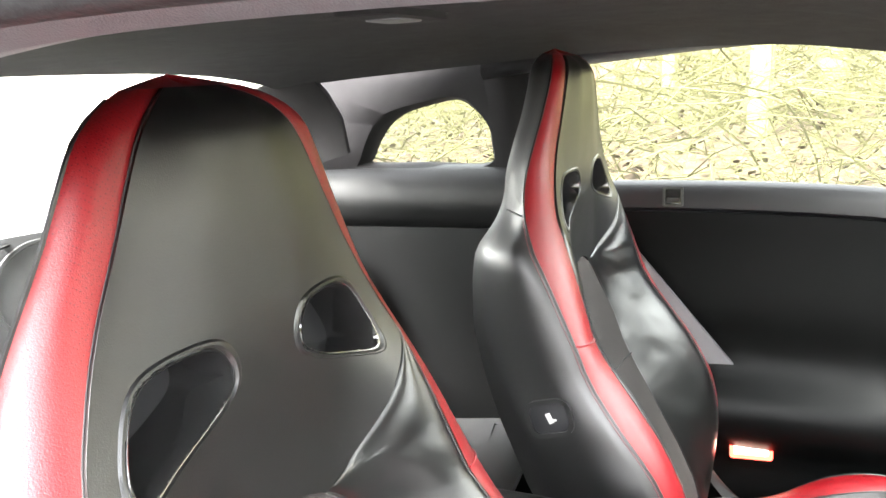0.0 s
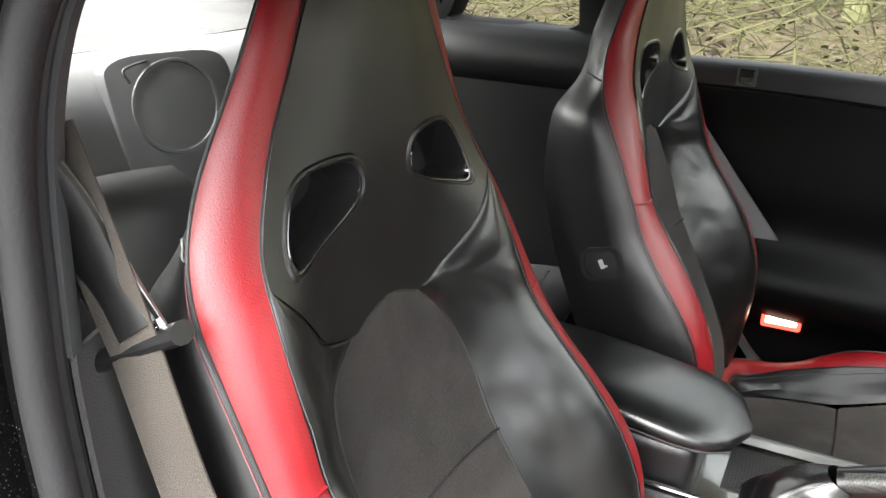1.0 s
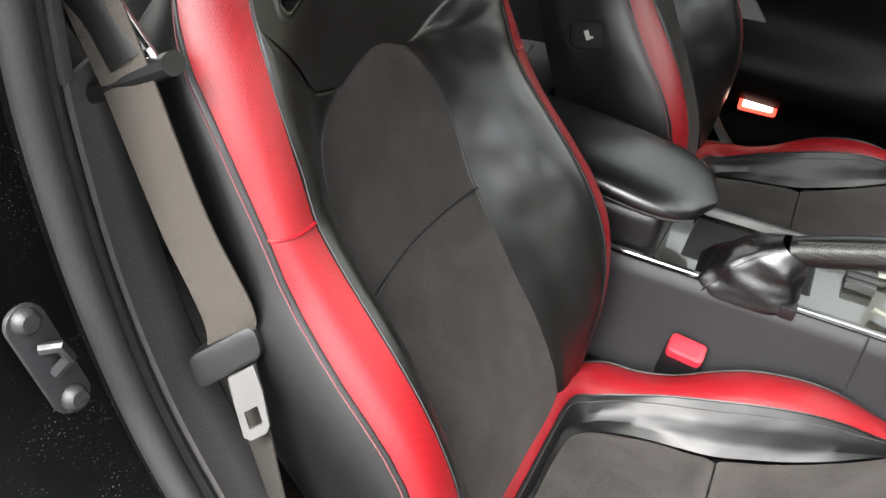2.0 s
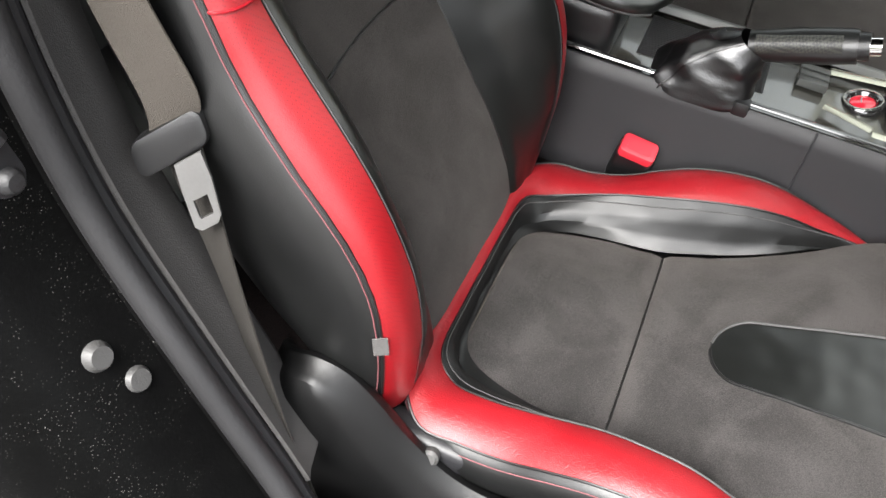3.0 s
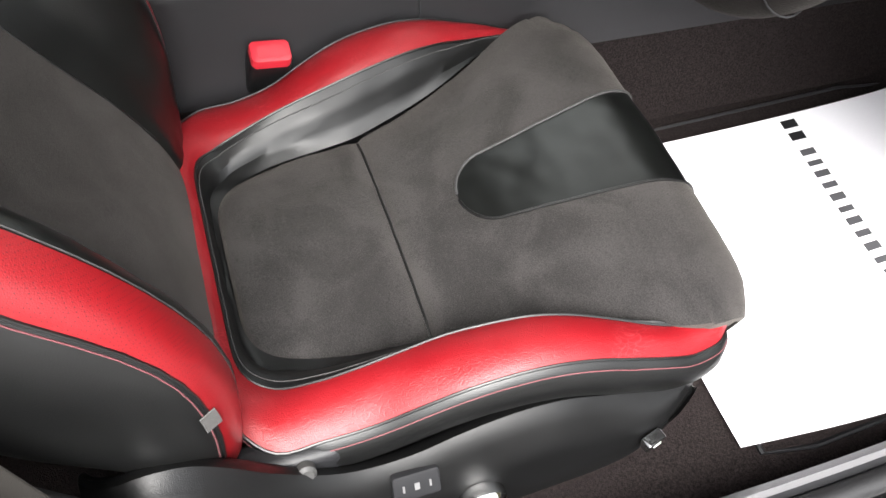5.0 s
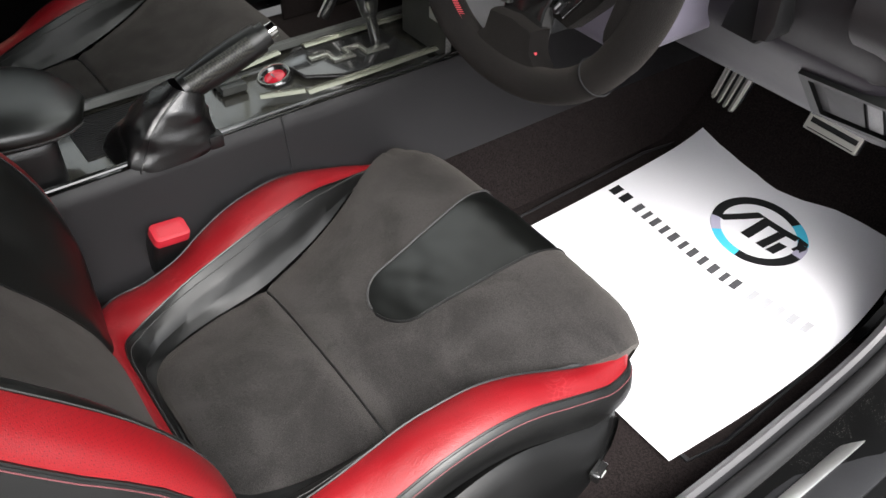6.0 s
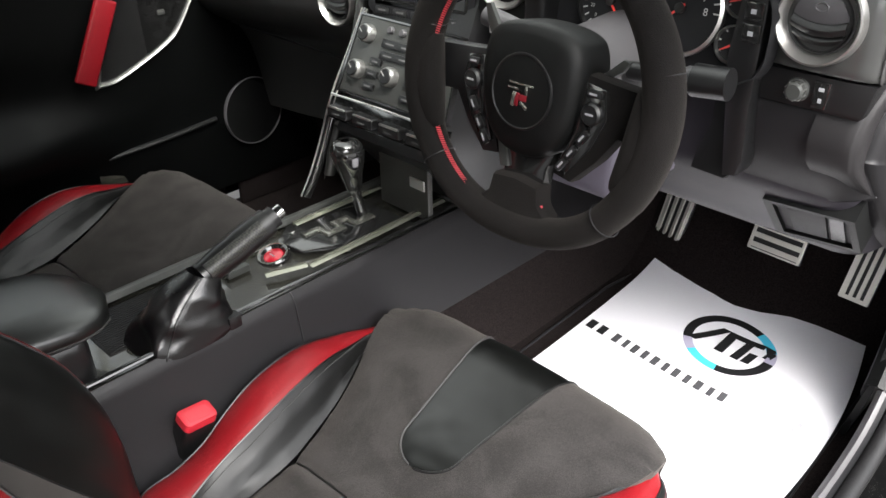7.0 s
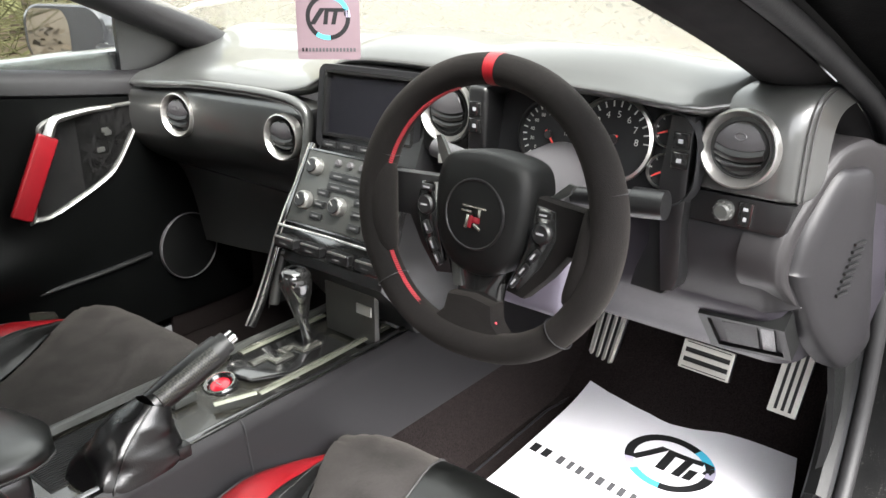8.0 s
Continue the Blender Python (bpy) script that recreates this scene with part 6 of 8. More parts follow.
    # row of toggle switches below, under a silver ledge
    m2 = facing((0.022, 0.752, 0.690), (0.03, -1, 0.35))
    rw = part("switch_bar", slab([(-0.118, 0.020), (0.128, 0.020), (0.128, -0.020), (-0.124, -0.020)], 0.02, m2 @ pose(0, 0, 0.006), 0.003), PIANO, da, "gloss black switch row")
    part("row_edge", tube([m2 @ Vector((-0.118, 0.020, 0.009)), m2 @ Vector((0.0, 0.0225, 0.013)), m2 @ Vector((0.128, 0.020, 0.009))], 0.0022, 8), SATIN, rw)
    for k in range(4):
        x = -0.088 + 0.060 * k
        tg = part("toggle", slab(rounded(0.046, 0.018, 0.004), 0.016, m2 @ pose(x, -0.006, 0.020, 14), 0.004), PLASTIC, rw)
        part("toggle_edge", slab(rounded(0.040, 0.0035, 0.001), 0.003, m2 @ pose(x, 0.001, 0.0225, 14), 0.001), SATIN, tg)
        part("mark", slab(rounded(0.016, 0.002, 0.0005), 0.0004, m2 @ pose(x, -0.008, 0.0206, 14), 0), MARK_DIM, tg)
    # recess behind the gear lever with its carbon face
    part("cubby", thick(clean(grid([[Vector((x, y, z)) for x in (-0.11, -0.04, 0.04, 0.12)] for y, z in ((0.752, 0.655), (0.86, 0.645), (0.88, 0.60), (0.88, 0.53))])), 0.004), CARBON_MATT, da, "dark carbon cubby face")
    bd = part("cubby_panel", box(-0.030, 0.086, 0.783, 0.795, 0.525, 0.652, 0.003), CARBON_MATT, da, "carbon side panel")
    part("label", box(0.046, 0.080, 0.7805, 0.7835, 0.578, 0.596, 0.001), SATIN, bd, "small silver plate")
    # driver's side: binnacle, vents, lower panels
    bn = part("binnacle", thick(clean(grid([[Vector((0.41 + 0.168 * math.copysign(abs(math.cos(t)) ** 0.5, math.cos(t)) * g, y, 0.915 + h * math.copysign(abs(math.sin(t)) ** 0.6, math.sin(t)))) for t in [2 * math.pi * j / 48 for j in range(49)]] for g, y, h in ((1.0, 0.846, 0.072), (0.985, 0.838, 0.070), (0.965, 0.846, 0.066), (0.94, 0.88, 0.062))])), 0.003), INK, da, "hooded instrument binnacle")
    part("cluster_face", slab(rounded(0.315, 0.125, 0.03), 0.006, facing((0.41, 0.866, 0.915), (0, -1, 0.18)), 0.002), INK, bn)

    def gauge(x, z, r, a0, a1, n, needle, ringed, figures=None, every=2):
        m3 = facing((x, 0.856 + (z - 0.915) * 0.18, z), (0, -1, 0.18))
        gg = part("gauge_ring", lathe([(r * 1.06, 0), (r * 1.05, 0.006), (r * 0.98, 0.008), (r * 0.95, 0.001)], m3, 40), SATIN if ringed else PLASTIC, bn, "round gauge")
        part("dial", lathe([(r * 0.96, 0.001), (0, 0.001)], m3, 32), INK, gg)
        for k in range(n):
            a = math.radians(a0 + (a1 - a0) * k / (n - 1))
            part("tick", slab([(-0.0009, 0), (0.0009, 0), (0.0009, r * 0.14), (-0.0009, r * 0.14)], 0.0004, m3 @ pose(math.cos(a) * r * 0.78, math.sin(a) * r * 0.78, 0.002, 0, 0, math.degrees(a) - 90), 0), WHITE_MARK, gg)
            if figures and k % every == 0:
                lettering("figure", str(figures[0] + figures[1] * (k // every)), r * 0.19 * figures[2], m3 @ pose(math.cos(a) * r * 0.60, math.sin(a) * r * 0.60, 0.0022), WHITE_MARK, gg)
        a = math.radians(needle)
        part("needle", slab([(-0.0016, -r * 0.15), (0.0016, -r * 0.15), (0.0007, r * 0.78), (-0.0007, r * 0.78)], 0.001, m3 @ pose(0, 0, 0.005, 0, 0, needle - 90), 0), RED_MARK, gg)
        part("boss", lathe([(r * 0.12, 0.002), (r * 0.12, 0.006), (0, 0.007)], m3, 16), PLASTIC, gg)

    gauge(0.356, 0.914, 0.046, 225, -45, 21, -50, False, (0, 20, 0.75))
    gauge(0.452, 0.922, 0.054, 225, 0, 17, 222, True, (0, 1, 1.2))
    gauge(0.527, 0.944, 0.021, 210, -30, 7, 200, True)
    gauge(0.527, 0.894, 0.021, 210, -30, 7, 210, True)
    # pillar pods beside the gauges with small switches
    def upright(poly, y, depth, bevel):
        """A plate seen from the seat, given by x and z, from y backwards."""
        return slab([(px - 0.5, pz - 0.85) for px, pz in poly], depth, facing((0.5, y, 0.85), (0, -1, 0)), bevel)

    pod = part("switch_pod", box(0.236, 0.268, 0.826, 0.90, 0.845, 0.972, 0.008, 3), PLASTIC, da)
    outer = part("switch_pod", upright([(0.536, 0.970), (0.567, 0.972), (0.566, 0.88), (0.565, 0.83), (0.568, 0.765), (0.562, 0.745), (0.545, 0.740), (0.538, 0.80), (0.528, 0.885)], 0.834, 0.06, 0.006), PLASTIC, da, "black upright beside the gauges")
    for ob, px, py in ((pod, 0.252, 0.826), (outer, 0.5535, 0.834)):
        for k in range(2):
            part("switch", box(px - 0.0105, px + 0.0105, py - 0.004, py + 0.006, 0.930 - 0.024 * k, 0.951 - 0.024 * k, 0.002), PIANO, ob)
            part("mark", box(px - 0.003, px + 0.003, py - 0.0046, py - 0.0042, 0.938 - 0.024 * k, 0.943 - 0.024 * k, 0), INK_GREY, ob)
    # inner and outer vents with their housings
    part("vent_housing", slab(rounded(0.100, 0.120, 0.02), 0.10, facing((0.192, 0.842, 0.918), (0.0, -1, 0.1)), 0.008), PLASTIC_SOFT, da)
    air_vent((0.190, 0.838, 0.926), (0.02, -1, 0.1), 0.040, da)
    rows = []
    for x, d, cut in [(0.563, 0.040, 0.036), (0.565, 0.014, 0.034), (0.569, 0.004, 0.030), (0.577, 0.0, 0.018), (0.589, -0.002, 0.008), (0.605, -0.003, 0.002), (0.64, -0.004, 0.0), (0.665, -0.003, 0.0), (0.680, 0.0, 0.001), (0.688, 0.006, 0.003), (0.692, 0.015, 0.006), (0.6945, 0.030, 0.012), (0.697, 0.05, 0.020), (0.700, 0.07, 0.030)]:
        rows.append([Vector((x, y + d, z - cut * max(0.0, (z - 0.90) / 0.11))) for y, z in ((1.10, 0.985), (0.99, 1.004), (0.93, 1.010), (0.885, 1.006), (0.862, 0.992), (0.852, 0.965), (0.849, 0.930), (0.849, 0.905), (0.850, 0.886), (0.862, 0.881))])
    rows = [spline(q, 34) for q in rows]
    part("outer_vent_housing", thick(clean(grid(rows)), 0.005), DASH_SKIN, da, "stitched black housing of the outer vent")
    for k in (9, 10):
        part("housing_stitch", tube([rows[k][j] + Vector((0.0012, -0.0012, 0)) for j in range(8, 33)], 0.0009, 6), THREAD, da)
    air_vent((0.620, 0.842, 0.940), (-0.05, -1, 0.12), 0.0405, da)
    sp = part("switch_strip", upright([(0.565, 0.880), (0.690, 0.881), (0.683, 0.846), (0.678, 0.841), (0.566, 0.841)], 0.851, 0.04, 0.003), PLASTIC, da, "black switch strip under the vent")
    m4 = facing((0.609, 0.851, 0.861), (0, -1, 0))
    dm = part("dimmer", lathe([(0.0135, 0), (0.0130, 0.003), (0.0105, 0.004), (0.0105, 0.011), (0.008, 0.013), (0, 0.013)], m4, 30), GUNMETAL, sp, "knurled silver dimmer wheel")
    for k in range(10):
        part("rib", box(-0.0008, 0.0008, 0.0098, 0.0114, 0.004, 0.011, 0.0003, m=m4 @ pose(0, 0, 0, 0, 0, 36 * k)), RIM, dm)
    part("rocker", upright([(0.627, 0.876), (0.645, 0.876), (0.643, 0.846), (0.627, 0.846)], 0.846, 0.008, 0.002), PIANO, sp)
    part("mark", upright([(0.633, 0.870), (0.639, 0.870), (0.639, 0.866), (0.633, 0.866)], 0.8456, 0.0004, 0), INK_GREY, sp)
    part("mark", upright([(0.634, 0.858), (0.638, 0.858), (0.638, 0.853), (0.634, 0.853)], 0.8456, 0.0004, 0), INK_GREY, sp)
    # knee panel over a set-back lower panel that runs on as the underside
    rows = []
    for k in range(30):
        x = 0.548 + 0.138 * k / 29
        d = 0.022 * max(0.0, (x - 0.655) / 0.031) ** 2
        low = 0.010 * max(0.0, (x - 0.655) / 0.031)
        rows.append([Vector((x + 0.016 * t * max(0, x - 0.64) / 0.046, y + d, z + low * t)) for y, z, t in ((0.875, 0.842, 0), (0.861, 0.8405, 0), (0.856, 0.834, 0.0), (0.857, 0.80, 0.1), (0.866, 0.765, 0.4), (0.880, 0.736, 0.8), (0.885, 0.727, 1), (0.894, 0.728, 1))])
    part("knee_panel", thick(clean(grid([spline(q, 30) for q in rows])), 0.004), CONSOLE_SIDE, da, "dark grey plastic knee panel")
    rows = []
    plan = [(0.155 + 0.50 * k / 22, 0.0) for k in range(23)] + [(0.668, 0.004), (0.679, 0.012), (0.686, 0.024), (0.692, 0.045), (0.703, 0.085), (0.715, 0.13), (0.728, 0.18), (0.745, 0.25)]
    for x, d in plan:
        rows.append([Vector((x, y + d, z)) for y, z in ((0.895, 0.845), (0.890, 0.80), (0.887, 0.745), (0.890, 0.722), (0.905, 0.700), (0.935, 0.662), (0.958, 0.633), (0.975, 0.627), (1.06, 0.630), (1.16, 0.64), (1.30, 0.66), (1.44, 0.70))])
    # KNEE's colour carries the paper's bounced light
    part("lower_panel", thick(clean(grid([spline(r, 40) for r in rows])), 0.005), KNEE, da, "grey lower dash panel and underside, tinted for light off the paper")
    m5 = facing((0.636, 0.920, 0.678), (0, -0.785, -0.62))
    brow, hollow = [(-0.058, 0.034), (-0.052, -0.053), (0.060, -0.030), (0.057, 0.050)], [(-0.046, 0.028), (-0.040, -0.043), (0.050, -0.024), (0.048, 0.043)]
    pk = part("pocket", frame_bm(brow, hollow, 0.03, m5 @ pose(0, 0, 0.009)), PLASTIC_SOFT, da, "small open dash pocket")
    part("pocket_back", slab(hollow, 0.004, m5 @ pose(0, 0, 0.0035), 0), INK, pk)
    part("pocket_lid", slab([(-0.028, 0.024), (-0.026, -0.034), (0.018, -0.026), (0.020, 0.034)], 0.003, m5 @ pose(0, 0, 0.0065), 0.001), PLASTIC_SOFT, pk)
    part("pocket_lid", slab([(0.024, 0.035), (0.022, -0.026), (0.040, -0.022), (0.042, 0.038)], 0.003, m5 @ pose(0, 0, 0.006), 0.001), PLASTIC, pk)
    # end cap by the door with a louvre, and the smooth flange that runs round it
    out = [(0.943, 0.902), (0.975, 0.902), (1.026, 0.888), (1.052, 0.798), (1.091, 0.670), (1.100, 0.622), (1.039, 0.607), (0.945, 0.689), (0.883, 0.778), (0.881, 0.793), (0.891, 0.834), (0.911, 0.866)]
    pts = spline([(0, y, z) for y, z in out], 60, True)
    cen = Vector((0, 0.985, 0.765))

    def side(y, h=0.0):
        return 0.690 + (y - 0.88) * 0.25 + h

    rows = [[Vector((side(q.y, h), q.y, q.z)) for q in (cen + (p - cen) * g for p in pts)] for g, h in ((1.02, -0.02), (1.02, 0.000), (1.0, 0.005), (0.96, 0.009), (0.80, 0.012), (0.4, 0.013), (0.01, 0.013))]
    ec = part("end_cap", clean(grid(rows, True)), CONSOLE_SIDE, da, "grey dashboard end cap with a small louvre")
    rim = spline([(0, 1.12, 0.905), (0, 1.053, 0.919), (0, 1.009, 0.934), (0, 0.958, 0.931), (0, 0.927, 0.912), (0, 0.909, 0.894), (0, 0.868, 0.854), (0, 0.853, 0.821), (0, 0.853, 0.793), (0, 0.868, 0.767), (0, 0.932, 0.713)], 50)
    inner = spline([(0, 1.12, 0.80), (0, 1.06, 0.83), (0, 1.015, 0.86), (0, 0.975, 0.88), (0, 0.945, 0.88), (0, 0.925, 0.86), (0, 0.905, 0.83), (0, 0.898, 0.80), (0, 0.898, 0.785), (0, 0.905, 0.765), (0, 0.958, 0.695)], 50)
    rows = [[Vector((side(q.y, h), q.y, q.z)) for q, h in ((a + (a - b).normalized() * 0.003, -0.05), (a + (a - b).normalized() * 0.003, -0.008), (a, -0.002), (a.lerp(b, 0.12), 0.002), (a.lerp(b, 0.4), 0.001), (a.lerp(b, 0.7), -0.004), (b, -0.008))] for a, b in zip(rim, inner)]
    part("side_flange", clean(grid([spline(q, 16) for q in rows])), FLANGE, da, "grey moulded flange round the end cap")
    for k in range(8):
        part("louvre", box(-0.003, 0.003, -0.013, 0.013, -0.0022, 0.0022, 0.001, m=Matrix.Translation((0.7290 + 0.0008 * k, 0.979 + 0.0034 * k, 0.740 + 0.0092 * k)) @ Matrix.Rotation(radians(-14), 4, "Z")), PLASTIC, ec)


dashboard()


# ---------------------------------------------------------------- steering
RED_EMBLEM = mat("dark_red_enamel", (0.16, 0.008, 0.014), 0.3, var=0.1, bump=0.0)
WC = Vector((0.386, 0.658, 0.858))
WHEEL = facing(WC, (0, -1, 0.16))


def steering():
    st = root("steering_wheel", WC, "black suede steering wheel with red stitching", "steering wheel")
    R, r = 0.170, 0.0195

    def rim(a, b, grow=1.0, material=SUEDE_BLACK, nm="rim", lab="", n=40):
        rows = []
        for k in range(n + 1):
            t = math.radians(a + (b - a) * k / n)
            flat = 1.0 - 0.045 * max(0.0, -math.sin(t)) ** 6
            fat = r * grow * (1.0 + 0.14 * max(0, math.cos(2 * t)) * (1 if math.sin(t) > -0.5 else 0.3))
            c = Vector((R * math.cos(t), R * math.sin(t) * flat, 0))
            rad = Vector((math.cos(t), math.sin(t), 0))
            rows.append([WHEEL @ (c + rad * (fat * 0.95 * math.cos(u)) + Vector((0, 0, fat * 1.08 * math.sin(u)))) for u in [2 * math.pi * j / 20 for j in range(20)]])
        return part(nm, clean(grid(rows, True)), material, st, lab)

    rim(92.4, 447.6, n=116)
    for s in (0, 180):
        line = [math.radians(s + (1 if s == 0 else -1) * (-30 + 44 * k / 16)) for k in range(17)]
        part("thumb_grip", tube([WHEEL @ Vector(((R - 0.016) * math.cos(t), (R - 0.016) * math.sin(t), 0.002)) for t in line], 0.019, 14, taper=lambda t: 0.45 + 0.55 * math.sin(math.pi * t) ** 0.6), SUEDE_BLACK, st)
    rim(87.5, 92.5, 1.03, RED_PLAIN, "top_mark", "red leather centre mark", 6)
    for a in (18, 162, 222, 318):
        t = math.radians(a)
        part("rim_seam", tube([WHEEL @ (Vector((R * math.cos(t), R * math.sin(t), 0)) + Vector((math.cos(t), math.sin(t), 0)) * (0.0204 * math.cos(u)) + Vector((0, 0, 0.0222 * math.sin(u)))) for u in [2 * math.pi * j / 20 for j in range(20)]], 0.0008, 5, True), RUBBER, st)
    # red stitching on the inner side, between the spokes
    for a, b in ((108, 172), (196, 246)):
        n = int((b - a) / 1.1)
        bm = bmesh.new()
        for k in range(n):
            t = math.radians(a + (b - a) * k / n)
            p = Vector(((R - 0.0192) * math.cos(t), (R - 0.0192) * math.sin(t), 0.008))
            q = Vector(((R - 0.0202) * math.cos(t + 0.012), (R - 0.0202) * math.sin(t + 0.012), 0.002))
            tube([WHEEL @ p, WHEEL @ q], 0.0008, 5, bm=bm)
        tagged(part("stitching", bm, THREAD_RED, st, "red cross stitching"), kind="stuff")
    # hub cushion
    hub = [(-0.064, 0.056), (-0.044, 0.070), (0.0, 0.075), (0.044, 0.070), (0.064, 0.056), (0.070, 0.02), (0.062, -0.032), (0.040, -0.066), (0.0, -0.078), (-0.040, -0.066), (-0.062, -0.032), (-0.070, 0.02)]
    pts = spline([(x, y, 0) for x, y in hub], 60, True)
    rows = [[WHEEL @ Vector((p.x * g, p.y * g, z)) for p in pts] for g, z in ((0.99, -0.05), (1.0, -0.012), (0.985, -0.003), (0.94, 0.004), (0.82, 0.010), (0.5, 0.014), (0.02, 0.015))]
    hb = part("hub", clean(grid(rows, True)), PLASTIC_SOFT, st, "padded black hub")
    part("hub_ring", lathe([(0.0435, 0.013), (0.043, 0.0146), (0.0415, 0.0152), (0.040, 0.0142)], WHEEL, 48), PLASTIC, hb)
    # emblem as plain shapes
    for x, y, w, h, a, mt in ((-0.009, 0.009, 0.015, 0.0028, 0, GATE), (-0.010, 0.003, 0.015, 0.0028, 0, GATE), (0.009, 0.009, 0.019, 0.0028, 0, GATE), (0.009, 0.003, 0.004, 0.010, 0, GATE),
                              (-0.008, -0.009, 0.005, 0.017, -8, GATE), (-0.003, -0.009, 0.005, 0.015, -8, RED_EMBLEM), (0.005, -0.006, 0.010, 0.007, 0, RED_EMBLEM), (0.007, -0.014, 0.012, 0.004, -30, GATE)):
        part("emblem_bar", slab(rounded(w, h, 0.001), 0.0016, WHEEL @ pose(x, y, 0.0168, 0, 0, a), 0.0005), mt, hb)
    # side spokes with switch pods, lower double spoke
    for s in (1, -1):
        out = [(s * 0.058, 0.034), (s * 0.100, 0.030), (s * 0.156, 0.026), (s * 0.160, -0.030), (s * 0.118, -0.028), (s * 0.096, -0.060), (s * 0.066, -0.092), (s * 0.040, -0.088), (s * 0.054, -0.05)]
        sk = part("spoke", slab(out, 0.022, WHEEL @ pose(0, 0, -0.010), 0.006), SUEDE_BLACK if s > 0 else PLASTIC, st)
        pod = [(s * 0.070, 0.026), (s * 0.098, 0.022), (s * 0.104, -0.010), (s * 0.090, -0.045), (s * 0.062, -0.082), (s * 0.050, -0.072), (s * 0.066, -0.03)]
        pd = part("switch_pod", slab(pod, 0.010, WHEEL @ pose(0, 0, -0.004), 0.003), PIANO, st, "gloss black switch pod")
        part("rocker", lathe([(0.0125, 0), (0.0125, 0.004), (0.010, 0.0065), (0, 0.006)], WHEEL @ pose(s * 0.086, -0.006, -0.004), 20), PLASTIC, pd)
        for x, y, a in ((0.086, 0.016, 0), (0.086, -0.006, 0), (0.080, -0.034, 55), (0.068, -0.054, 55), (0.058, -0.070, 55)):
            bt = part("button", slab(rounded(0.018, 0.008, 0.002), 0.004, WHEEL @ pose(s * x, y, 0.0005, 0, 0, s * a), 0.001), PLASTIC, pd) if y != -0.006 else pd
            part("mark", slab(rounded(0.010, 0.0022, 0.0006), 0.0004, WHEEL @ pose(s * x, y, 0.0016 if y != -0.006 else 0.0032, 0, 0, s * a), 0), INK_GREY, pd)
    out = [(-0.044, -0.056), (0.044, -0.056), (0.032, -0.088), (0.030, -0.120), (0.036, -0.158), (-0.036, -0.158), (-0.030, -0.120), (-0.032, -0.088)]
    part("lower_spoke", slab(out, 0.016, WHEEL @ pose(0, 0, -0.012), 0.004), PIANO, st, "gloss black lower spoke")
    part("spoke_plate", slab([(-0.046, -0.058), (-0.034, -0.062), (-0.022, -0.098), (-0.034, -0.100)], 0.004, WHEEL @ pose(0, 0, -0.008), 0.0015), GUNMETAL, st, "polished grey spoke plate")
    part("spoke_cover", slab([(-0.034, -0.106), (0.0, -0.102), (0.034, -0.106), (0.038, -0.128), (0.062, -0.150), (0.072, -0.162), (-0.072, -0.162), (-0.062, -0.150), (-0.038, -0.128)], 0.028, WHEEL @ pose(0, 0, 0.006), 0.009), SUEDE_BLACK, st)
    part("lower_mark", tube([WHEEL @ Vector(v) for v in ((0.037, -0.128, -0.004), (0.044, -0.142, -0.003), (0.058, -0.147, -0.002))], 0.0022, 6), THREAD_RED, st, "small red stitch line")
    # column with cowl, stalks and paddle
    col = root("steering_column", (0.386, 0.74, 0.84), "black steering column cowl with control stalks", "steering column")
    rows = []
    for k in range(13):
        y = 0.685 + 0.20 * k / 12
        rows.append([Vector((0.386 + 0.066 * math.cos(t), y, 0.845 + 0.006 * k / 12 + 0.058 * math.sin(t) - (0.02 if math.sin(t) < 0 else 0) * abs(math.sin(t)))) for t in [2 * math.pi * j / 28 for j in range(28)]])
    part("cowl", clean(grid(rows, True)), PLASTIC_GREY, col)
    # COWL's mauve is bounced light set as base colour
    part("lower_cowl", box(0.325, 0.452, 0.76, 0.98, 0.690, 0.800, 0.024, 4), COWL, col, "grey lower column cowl, tinted for light off the paper")
    part("column_panel", slab([(x - 0.53, z - 0.78) for x, z in ((0.517, 0.842), (0.556, 0.842), (0.564, 0.752), (0.545, 0.732), (0.498, 0.734), (0.503, 0.76), (0.517, 0.80))], 0.07, facing((0.53, 0.842, 0.78), (0, -1, 0)), 0.008), PLASTIC_SOFT, col)
    d = Vector((1, 0.05, 0.08))
    p = Vector((0.455, 0.755, 0.872))
    part("indicator_stalk", tube([p, p + d * 0.05, p + d * 0.075, p + d * 0.078, p + d * 0.118], 0.0125, 16, taper=lambda t: (0.85, 0.95, 1.05, 1.45, 1.40)[min(4, int(t * 4.01))]), PLASTIC, col, "black stalk with a round end")
    part("stalk_ring", tube([p + d * 0.070, p + d * 0.078], 0.0145, 16), PLASTIC_GREY, col)
    p = Vector((0.335, 0.75, 0.880))
    part("wiper_stalk", tube([p, p + Vector((-0.06, 0.0, 0.012)), p + Vector((-0.095, 0, 0.018))], 0.013, 14), PLASTIC_GREY, col, "grey stalk with printed marks")
    for k in range(3):
        part("mark", box(p.x - 0.050 - 0.014 * k, p.x - 0.044 - 0.014 * k, p.y - 0.0145, p.y - 0.0125, p.z + 0.002, p.z + 0.014, 0), WHITE_MARK, col)
    for s, top in ((1, 0.052), (-1, 0.080)):
        out = [(s * 0.080, 0.026), (s * 0.098, top * 0.75), (s * 0.104, top - 0.002), (s * 0.096, top), (s * 0.076, top * 0.65), (s * 0.064, 0.028)]
        part("paddle", slab(out, 0.006, WHEEL @ pose(0, 0, -0.030), 0.002), GUNMETAL, col, "grey shift paddle")


steering()


